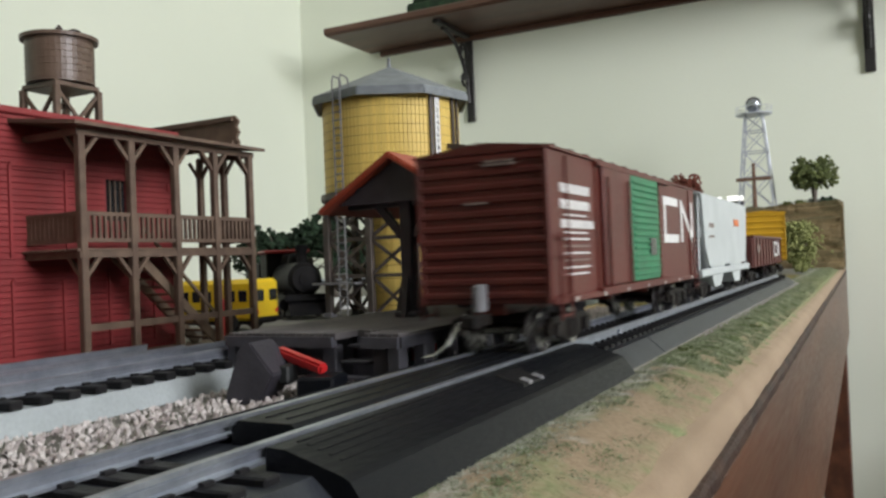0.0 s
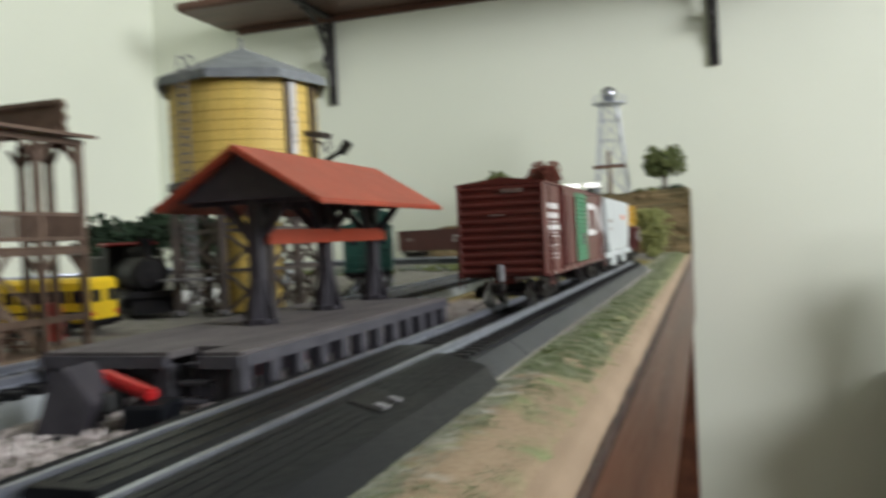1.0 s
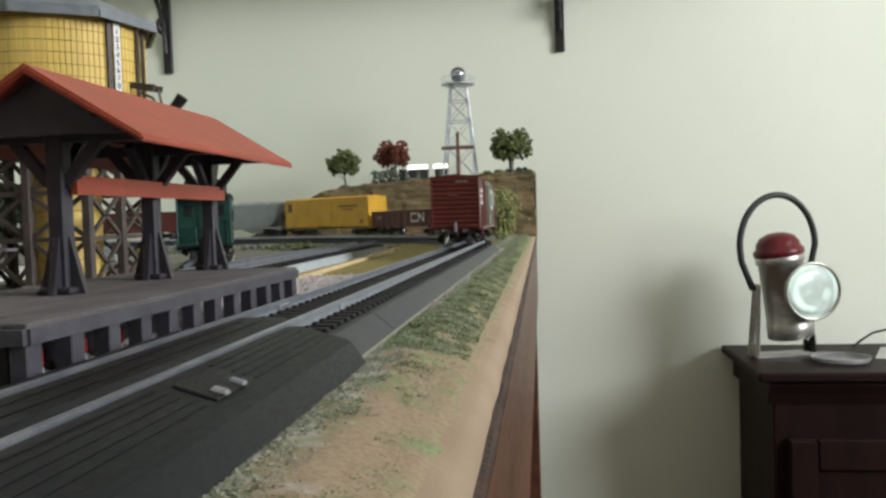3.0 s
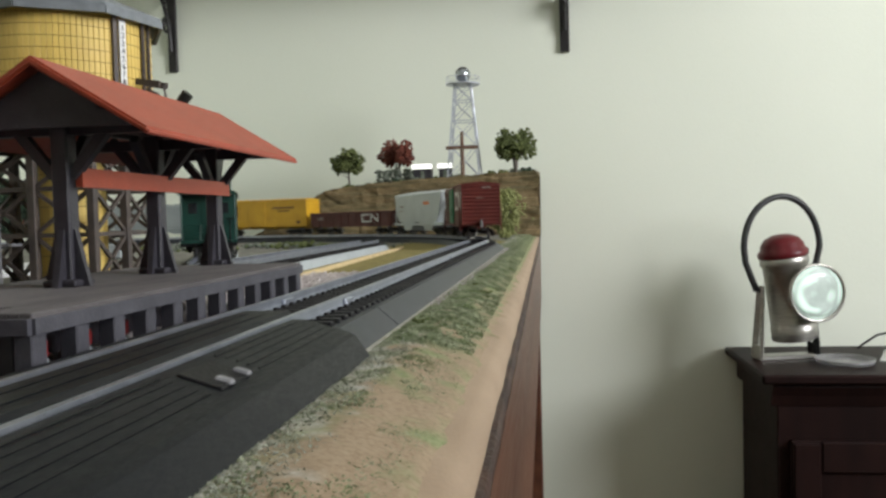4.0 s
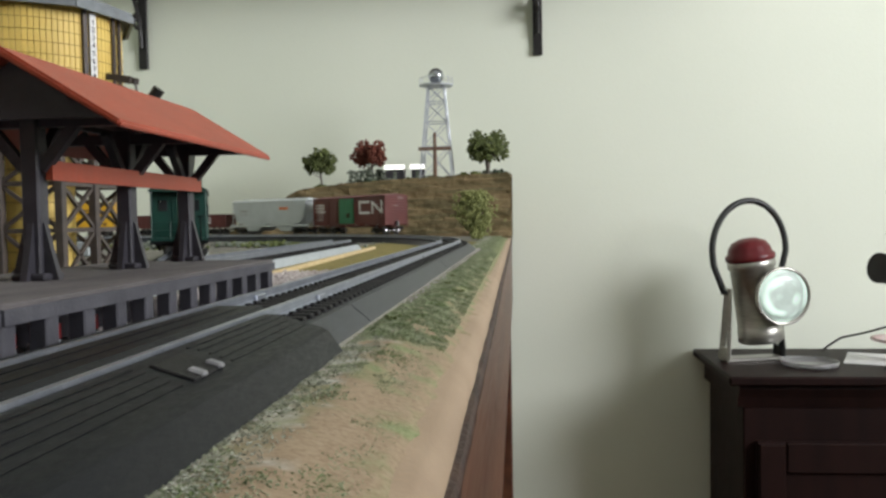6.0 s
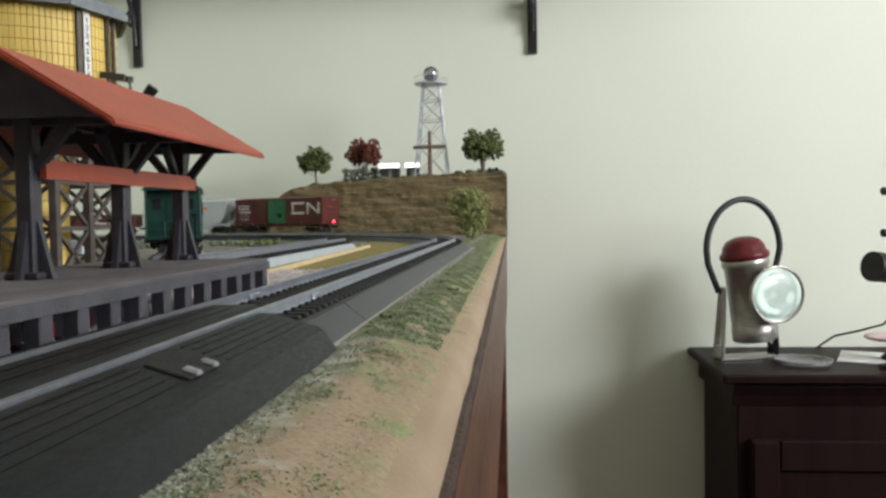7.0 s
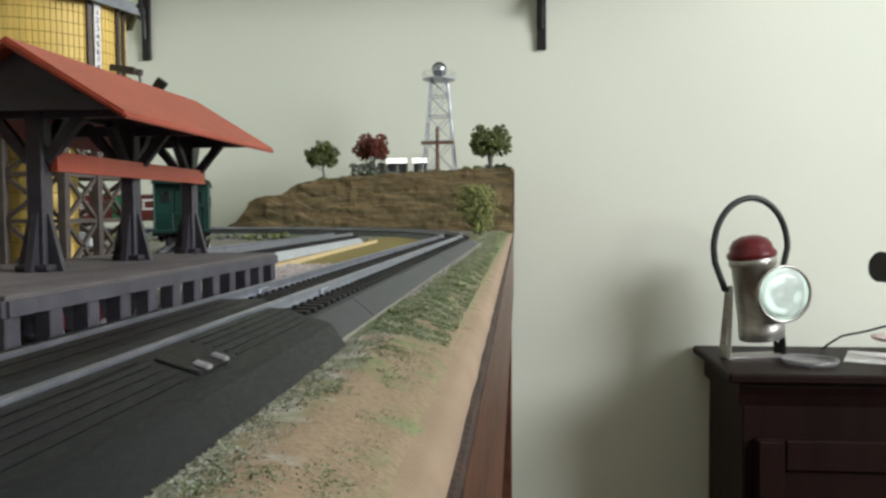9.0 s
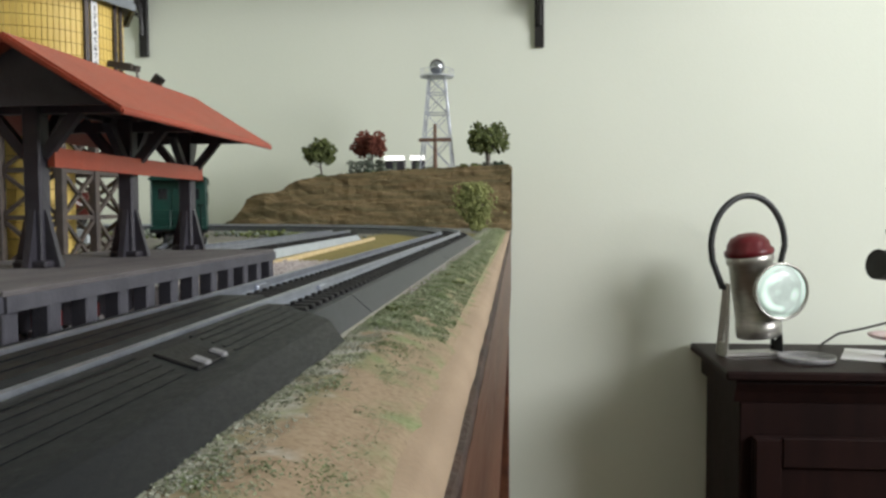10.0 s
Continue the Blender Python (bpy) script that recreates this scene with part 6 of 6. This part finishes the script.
# ---- yard things behind the platform ----
def bus():
    t = thing("school_bus", -0.2325, 0.2965, GROUND_Z, 4, "yellow toy school bus with dark windows", "bus")
    L, W = 0.078, 0.0225
    bm = bm_new()
    box(bm, (0, 0, 0.0153), (L, W, 0.0212), bevel=0.002)
    part("body", bm, M["bus"], t)
    bm = bm_new()
    box(bm, (0, 0, 0.0042), (L - 0.004, W - 0.002, 0.002))
    part("chassis", bm, M["truck"], t)
    for s in (-1, 1):
        for k in range(10):
            bm = bm_new()
            box(bm, (-L / 2 + 0.006 + k * 0.0073, s * W / 2, 0.0176), (0.0050, 0.0006, 0.0056), bevel=0.0002)
            part("side_window", bm, M["dark"], t)
        bm = bm_new()
        box(bm, (0, s * W / 2, 0.0105), (L - 0.005, 0.0008, 0.0009))
        part("rub_rail", bm, M["black"], t)
        for e in (-1, 1):
            bm = bm_new()
            box(bm, (e * L / 2, s * 0.0056, 0.0176), (0.0006, 0.0066, 0.0058), bevel=0.0003)
            part("end_window", bm, M["dark"], t)
            bm = bm_new()
            box(bm, (e * L / 2, s * 0.0082, 0.0095), (0.0007, 0.0022, 0.0022), bevel=0.0003)
            part("tail_lamp", bm, M["redbar"], t)
        for x in (-0.025, 0.024):
            bm = bm_new()
            rod(bm, (x, s * (W / 2 - 0.003), 0.005), (x, s * (W / 2 + 0.0003), 0.005), 0.005, seg=18)
            w = part("wheel", bm, M["rubber"], t)
            bm = bm_new()
            rod(bm, (x, s * (W / 2), 0.005), (x, s * (W / 2 + 0.0006), 0.005), 0.0026, seg=14)
            part("hub", bm, M["steel"], w)
    bm = bm_new()
    box(bm, (L / 2 + 0.0006, 0, 0.0056), (0.0014, W, 0.0024), bevel=0.0004)
    part("bumper", bm, M["black"], t)
    # red hydrant-like post beside it
    p = thing("red_post", -0.197, 0.272, GROUND_Z, 0, "small red fuel post", "post")
    bm = bm_new()
    lathe(bm, [(0.0032, 0), (0.003, 0.012), (0.0034, 0.0126), (0.0026, 0.016), (0.0, 0.0172)], 12)
    part("column", bm, M["redbar"], p)


bus()


def steam_engine():
    t = thing("steam_locomotive", -0.236, 0.384, GROUND_Z, -42, "black model steam locomotive with red cab roof", "locomotive")
    bm = bm_new()
    rod(bm, (-0.09, 0, 0.0235), (0.012, 0, 0.0235), 0.0105, seg=24)
    part("boiler", bm, M["black"], t)
    bm = bm_new()
    rod(bm, (0.012, 0, 0.0235), (0.0155, 0, 0.0235), 0.0098, 0.008, 24)
    rod(bm, (0.0155, 0, 0.0235), (0.0165, 0, 0.0235), 0.004, seg=16)
    part("smokebox_door", bm, M["black"], t)
    bm = bm_new()
    lathe(bm, [(0.0034, 0.032), (0.003, 0.038), (0.0042, 0.044), (0.0038, 0.0446), (0.0, 0.0446)], 16, (0.004, 0, 0))
    part("chimney", bm, M["black"], t)
    for x in (-0.02, -0.045):
        bm = bm_new()
        lathe(bm, [(0.0046, 0.031), (0.0044, 0.037), (0.003, 0.0395), (0.0, 0.0402)], 16, (x, 0, 0))
        part("dome", bm, M["black"], t)
    bm = bm_new()
    box(bm, (-0.05, 0, 0.0125), (0.13, 0.024, 0.003), bevel=0.0004)
    part("running_board", bm, M["black"], t)
    bm = bm_new()
    box(bm, (-0.062, 0, 0.028), (0.028, 0.028, 0.026), bevel=0.0008)
    cab = part("cab", bm, M["black"], t)
    bm = bm_new()
    box(bm, (-0.062, 0, 0.042), (0.034, 0.031, 0.0024), bevel=0.001)
    part("cab_roof", bm, M["redroof"], cab, "red cab roof")
    bm = bm_new()
    box(bm, (-0.125, 0, 0.0235), (0.075, 0.027, 0.023), bevel=0.0012)
    part("tender", bm, M["black"], t)
    bm = bm_new()
    extrude_poly(bm, [(0.012, 0.002), (0.021, 0.002), (0.013, 0.011)], (1, 0, 0), (0, 0, 1), (0, 1, 0), 0.022, (0, -0.011, 0))
    part("pilot", bm, M["black"], t)
    bm = bm_new()
    box(bm, (0.0145, 0, 0.0125), (0.003, 0.026, 0.004), bevel=0.0004)
    part("buffer_beam", bm, M["black"], t)
    for s in (-1, 1):
        for x, r in ((0.004, 0.0046), (-0.014, 0.0078), (-0.031, 0.0078), (-0.048, 0.0078), (-0.07, 0.005), (-0.105, 0.0052), (-0.12, 0.0052), (-0.135, 0.0052), (-0.15, 0.0052)):
            bm = bm_new()
            rod(bm, (x, s * 0.0075, r), (x, s * 0.0102, r), r, seg=18)
            part("wheel", bm, M["truck"], t)
        bm = bm_new()
        beam(bm, (-0.05, s * 0.0108, 0.0075), (-0.012, s * 0.0108, 0.0075), 0.0012, 0.002)
        part("side_rod", bm, M["steel"], t)
        bm = bm_new()
        rod(bm, (-0.004, s * 0.0122, 0.0085), (0.009, s * 0.0122, 0.0085), 0.0036, seg=12)
        part("cylinder", bm, M["black"], t)


steam_engine()


def caboose():
    t = thing("caboose", -0.164, 0.545, -0.0006, 21, "dark green caboose standing on a siding", "caboose")
    L, W, zb, ze, zr = 0.098, 0.0335, 0.0085, 0.0385, 0.0425
    bm = bm_new()
    box(bm, (0, 0, (zb + ze) / 2), (W, L - 0.018, ze - zb), bevel=0.0005)
    body = part("body", bm, M["caboose"], t)
    bm = bm_new()
    pr = [(W / 2 * 1.06 * math.cos(a), ze + (zr - ze) * math.sin(a)) for a in [math.pi * k / 10 for k in range(11)]]
    extrude_poly(bm, pr, (1, 0, 0), (0, 0, 1), (0, 1, 0), L, (0, -L / 2, 0))
    part("roof", bm, M["caboose"], t)
    bm = bm_new()
    box(bm, (0, 0.008, zr + 0.004), (W * 0.8, 0.03, 0.010), bevel=0.001)
    part("cupola", bm, M["caboose"], t)
    for e in (-1, 1):
        bm = bm_new()
        box(bm, (0, e * (L / 2 - 0.0045), zb + 0.0008), (W, 0.009, 0.0018))
        part("end_platform", bm, M["caboose"], t)
        for x in (-W / 2 + 0.001, -0.005, 0.005, W / 2 - 0.001):
            bm = bm_new()
            rod(bm, (x, e * (L / 2 - 0.0006), zb), (x, e * (L / 2 - 0.0006), zb + (ze - zb if abs(x) > 0.01 else 0.011)), 0.0005, seg=5)
            part("end_post", bm, M["caboose"], t)
        for z_ in (zb + 0.006, zb + 0.011):
            bm = bm_new()
            rod(bm, (-W / 2 + 0.001, e * (L / 2 - 0.0006), z_), (W / 2 - 0.001, e * (L / 2 - 0.0006), z_), 0.0004, seg=5)
            part("end_rail", bm, M["caboose"], t)
        for x in (-0.0095, 0.0095):
            bm = bm_new()
            box(bm, (x, e * (L / 2 - 0.009), ze - 0.0085), (0.0052, 0.0008, 0.0066), bevel=0.0002)
            part("end_window", bm, M["dark"], t)
        bm = bm_new()
        box(bm, (0, e * (L / 2 - 0.009), zb + 0.013), (0.0085, 0.0008, 0.0235), bevel=0.0002)
        part("end_door", bm, M["caboose"], t)
        bm = bm_new()
        box(bm, (0, e * (L / 2), zb - 0.0012), (W, 0.0014, 0.0022))
        part("end_beam", bm, M["black"], t)
        bm = bm_new()
        rod(bm, (W / 2 - 0.004, e * (L / 2 + 0.0006), zb), (W / 2 - 0.004, e * (L / 2 + 0.0006), zb + 0.014), 0.0005, seg=5)
        lathe(bm, [(0.0, -0.0004), (0.0022, -0.0004), (0.0022, 0.0004), (0.0, 0.0004)], 10, (W / 2 - 0.004, e * (L / 2 + 0.0006), zb + 0.0145))
        part("brake_wheel", bm, M["black"], t)
    for s in (-1, 1):
        for y in (-0.026, -0.008, 0.012, 0.028):
            bm = bm_new()
            box(bm, (s * W / 2, y, ze - 0.011), (0.0008, 0.006, 0.008), bevel=0.0002)
            part("side_window", bm, M["dark"], t)
        truck(t, s * 0.030)
        coupler(t, s * (L / 2 - 0.002), s)
    return t


caboose()


def yard_scenery():
    for k, (x, y, h, r) in enumerate(((-0.462, 0.63, 0.078, 0.030), (-0.418, 0.65, 0.088, 0.034), (-0.377, 0.63, 0.074, 0.028), (-0.50, 0.66, 0.070, 0.03), (-0.345, 0.66, 0.06, 0.026))):
        tree(x, y, GROUND_Z, h, r, "leafdark", "dark green bushy model tree behind the yard", 30 + k, 2, 0.2)
    rnd = random.Random(9)
    # pale plaster patches and green turf in the yard
    for x, y, sx, sy in ((-0.285, 0.49, 0.03, 0.05), (-0.345, 0.57, 0.04, 0.055)):
        bm = bm_new()
        n = 18
        ring = []
        for k in range(n):
            a = 2 * math.pi * k / n
            q = 1 + 0.3 * noise.noise((math.cos(a) * 2, math.sin(a) * 2, x * 50))
            ring.append((sx * q * math.cos(a), sy * q * math.sin(a)))
        extrude_poly(bm, ring, (1, 0, 0), (0, 1, 0), (0, 0, 1), 0.0016, (0, 0, 0))
        ob = part("plaster_patch", bm, M["plaster"])
        ob.location = (x, y, GROUND_Z - 0.0008)
        tagged(ob, "flat white plaster patch in the yard", "plaster patch", "plaster patches")
    for k in range(16):
        bm = bm_new()
        for _ in range(40):
            clump(bm, (rnd.gauss(0, 0.016), rnd.gauss(0, 0.007), rnd.uniform(0, 0.0035)), rnd.uniform(0.001, 0.0032), rnd)
        ob = part("turf_mound", bm, M["sage" if k % 3 else "leaf"])
        ob.location = (rnd.uniform(-0.46, -0.13), rnd.uniform(0.78, 0.96), GROUND_Z)
        tagged(ob, "low mound of dull green turf in the yard", "turf", "turf mounds", "stuff")
    # low wall of brown timbers along the far side
    bm = bm_new()
    box(bm, (0, 0, 0.006), (0.05, 0.02, 0.012), bevel=0.0006)
    ob = part("crate", bm, M["foam"])
    ob.location = (-0.335, 0.70, GROUND_Z)
    tagged(ob, "low pale grey crate in the yard", "crate")


yard_scenery()


# ---- cabinet with the lantern ----
CT = -0.219


def cabinet():
    t = thing("cabinet", 0.66, 1.375, FLOOR_Z, 0, "dark mahogany cabinet with panelled doors", "cabinet")
    H = CT - FLOOR_Z
    bm = bm_new()
    box(bm, (0, 0, H - 0.007), (0.60, 0.262, 0.014), bevel=0.003)
    part("top", bm, M["cabinet"], t)
    bm = bm_new()
    extrude_poly(bm, [(-0.118, H - 0.014), (-0.120, H - 0.020), (-0.112, H - 0.034), (-0.106, H - 0.05), (0.118, H - 0.05), (0.118, H - 0.014)], (0, 1, 0), (0, 0, 1), (1, 0, 0), 0.566, (-0.283, 0, 0))
    part("cornice", bm, M["cabinet"], t)
    bm = bm_new()
    box(bm, (0, 0.006, (H - 0.05) / 2), (0.548, 0.222, H - 0.05), bevel=0.002)
    part("carcass", bm, M["cabinet"], t)
    for s in (-1, 1):
        d = None
        bm = bm_new()
        box(bm, (s * 0.131, -0.109, H / 2 - 0.04), (0.252, 0.012, H - 0.12), bevel=0.002)
        d = part("door", bm, M["cabinet"], t)
        for a, b, w, h in ((-0.105, 0, 0.038, H - 0.124), (0.105, 0, 0.038, H - 0.124)):
            bm = bm_new()
            box(bm, (s * 0.131 + a, -0.118, H / 2 - 0.04), (w, 0.008, h), bevel=0.002)
            part("stile", bm, M["cabinet"], d)
        for z_ in (H - 0.122, 0.06):
            bm = bm_new()
            box(bm, (s * 0.131, -0.118, z_), (0.17, 0.008, 0.045), bevel=0.002)
            part("rail", bm, M["cabinet"], d)
        bm = bm_new()
        lathe(bm, [(0.004, 0), (0.004, 0.012), (0.009, 0.016), (0.008, 0.022), (0.0, 0.024)], 14, (s * 0.018, -0.122, H / 2), Matrix.Rotation(math.pi / 2, 3, "X"))
        part("knob", bm, M["steel"], d)


cabinet()


def lantern():
    t = thing("railway_lantern", 0.4285, 1.385, CT, 14, "aluminium battery railway lantern with red dome", "lantern")
    tilt = Matrix.Rotation(radians(-8), 3, "Y")
    bm = bm_new()
    lathe(bm, [(0.032, 0.030), (0.0352, 0.032), (0.0352, 0.052), (0.0338, 0.054), (0.0338, 0.150), (0.0370, 0.152), (0.0370, 0.162), (0.034, 0.165)], 40, (0.022, 0, 0.001), tilt)
    part("body", bm, M["aluminium"], t, smooth=True)
    bm = bm_new()
    lathe(bm, [(0.036, 0.163), (0.0385, 0.165), (0.0385, 0.172), (0.034, 0.176), (0.0325, 0.184), (0.026, 0.193), (0.014, 0.1985), (0.0, 0.2)], 40, (0.022, 0, 0.001), tilt)
    part("dome", bm, M["redlens"], t, "dark red plastic dome", smooth=True)
    # head lamp looking to the right front
    hm = Matrix.Rotation(radians(0), 3, "Z") @ Matrix.Rotation(radians(90), 3, "X")
    c = Vector((0.0265, -0.043, 0.108))
    bm = bm_new()
    lathe(bm, [(0.015, -0.035), (0.028, -0.020), (0.039, -0.008), (0.0442, 0.0), (0.0455, 0.003), (0.0455, 0.0085), (0.0425, 0.0095), (0.0412, 0.006)], 40, c, hm)
    lamp = part("lamp_housing", bm, M["aluminium"], t, smooth=True)
    bm = bm_new()
    lathe(bm, [(0.0412, 0.0055), (0.034, -0.004), (0.022, -0.011), (0.008, -0.0155), (0.0, -0.016)], 40, c, hm)
    part("reflector", bm, M["reflector"], lamp, "mirrored reflector with an added glow", smooth=True)
    bm = bm_new()
    bmesh.ops.create_icosphere(bm, subdivisions=2, radius=0.0085, matrix=Matrix.Translation(c + hm @ Vector((0, 0, -0.004))))
    part("bulb", bm, M["bulb"], lamp, smooth=True)
    bm = bm_new()
    lathe(bm, [(0.0413, 0.0062), (0.027, 0.0092), (0.012, 0.0108), (0.0, 0.0112)], 40, c, hm)
    pane = part("lens", bm, M["lens"], lamp, "glowing greenish white domed lens", smooth=True)
    pane.visible_shadow = False
    # yoke: base plate and two uprights
    bm = bm_new()
    box(bm, (0.002, 0, 0.0035), (0.098, 0.028, 0.007), bevel=0.0015)
    part("base_plate", bm, M["aluminium"], t)
    for s, mt in ((-1, "aluminium"), (1, "rubber")):
        bm = bm_new()
        for d in (-1, 1):
            beam(bm, (s * 0.047 + 0.002, d * 0.012, 0.004), (s * 0.0405 + 0.002, d * 0.004, 0.112), 0.005, 0.009)
        beam(bm, (s * 0.047 + 0.002, -0.0135, 0.012), (s * 0.047 + 0.002, 0.0135, 0.012), 0.005, 0.022)
        box(bm, (s * 0.0405 + 0.002, 0, 0.110), (0.006, 0.014, 0.016), bevel=0.002)
        part("upright", bm, M[mt], t)
        bm = bm_new()
        rod(bm, (s * 0.036, 0, 0.111), (s * 0.047 + 0.002, 0, 0.111), 0.004, seg=12)
        part("pivot", bm, M["iron"], t)
    pts = []
    for k in range(29):
        a = math.pi * k / 28
        ex, ez = 0.0635, 0.085
        pts.append((-0.003 - ex * math.cos(a), 0, 0.178 + ez * math.sin(a) * 0.95))
    pts = [(-0.046, 0, 0.110), (-0.054, 0, 0.130), (-0.064, 0, 0.155)] + pts + [(0.055, 0, 0.155), (0.049, 0, 0.130), (0.0455, 0, 0.113)]
    bm = bm_new()
    tube(bm, pts, 0.0051, 10)
    part("handle", bm, M["rubber"], t, "black rubber carrying handle", smooth=True)


lantern()


def cabinet_clutter():
    t = thing("plastic_lid", 0.503, 1.335, CT, 0, "clear round plastic lid lying on the cabinet", "lid")
    bm = bm_new()
    lathe(bm, [(0.0, 0.0006), (0.038, 0.0006), (0.041, 0.002), (0.0425, 0.009), (0.0413, 0.009), (0.040, 0.003), (0.037, 0.0018), (0.0, 0.0018)], 40)
    part("dish", bm, M["plastic"], t, smooth=True)
    bm = bm_new()
    box(bm, (0, 0, 0.0008), (0.15, 0.11, 0.0016))
    ob = part("paper_sheet", bm, M["paper"])
    ob.matrix_basis = pose(0.652, 1.375, CT + 0.0001, 0, 0, -24)
    tagged(ob, "white paper sheet on the cabinet top", "paper")
    t = thing("display_stand", 0.648, 1.365, CT + 0.0017, 0, "small black pedestal stand with a pale pink plate", "stand")
    bm = bm_new()
    lathe(bm, [(0.0, 0), (0.015, 0), (0.0155, 0.004), (0.008, 0.012), (0.0045, 0.016), (0.0045, 0.027), (0.009, 0.031), (0.0, 0.031)], 24)
    part("pedestal", bm, M["iron"], t, smooth=True)
    bm = bm_new()
    lathe(bm, [(0.0, 0.0308), (0.034, 0.0312), (0.040, 0.034), (0.0395, 0.0375), (0.03, 0.036), (0.0, 0.0355)], 32)
    part("plate", bm, M["pink"], t, smooth=True)
    t = thing("clip_lamp", 0.618, 1.30, CT + 0.0017, 0, "black swivel lamp on a thin stand", "lamp")
    bm = bm_new()
    lathe(bm, [(0.016, 0), (0.016, 0.003), (0.006, 0.006), (0.0, 0.0062)], 24)
    part("foot", bm, M["iron"], t)
    bm = bm_new()
    tube(bm, [(0, 0, 0.003), (0.0, 0, 0.05), (0.006, 0, 0.1), (0.012, 0.0, 0.27)], 0.005, 8)
    part("stem", bm, M["iron"], t)
    bm = bm_new()
    rod(bm, (-0.034, -0.016, 0.153), (0.026, 0.008, 0.145), 0.0225, 0.021, 28)
    part("head", bm, M["iron"], t)
    for z_ in (0.202, 0.264):
        bm = bm_new()
        rod(bm, (-0.017, -0.012, z_), (0.02, 0.0, z_), 0.006, seg=14)
        part("joint", bm, M["iron"], t)
    bm = bm_new()
    tube(bm, [(0.565, 1.46, CT + 0.003), (0.570, 1.45, CT + 0.012), (0.585, 1.43, CT + 0.03), (0.61, 1.40, CT + 0.042), (0.632, 1.36, CT + 0.058), (0.638, 1.31, CT + 0.09)], 0.0018, 6)
    tagged(part("power_cord", bm, M["rubber"]), "thin black power cord hanging to the cabinet", "cord")


cabinet_clutter()


motions()
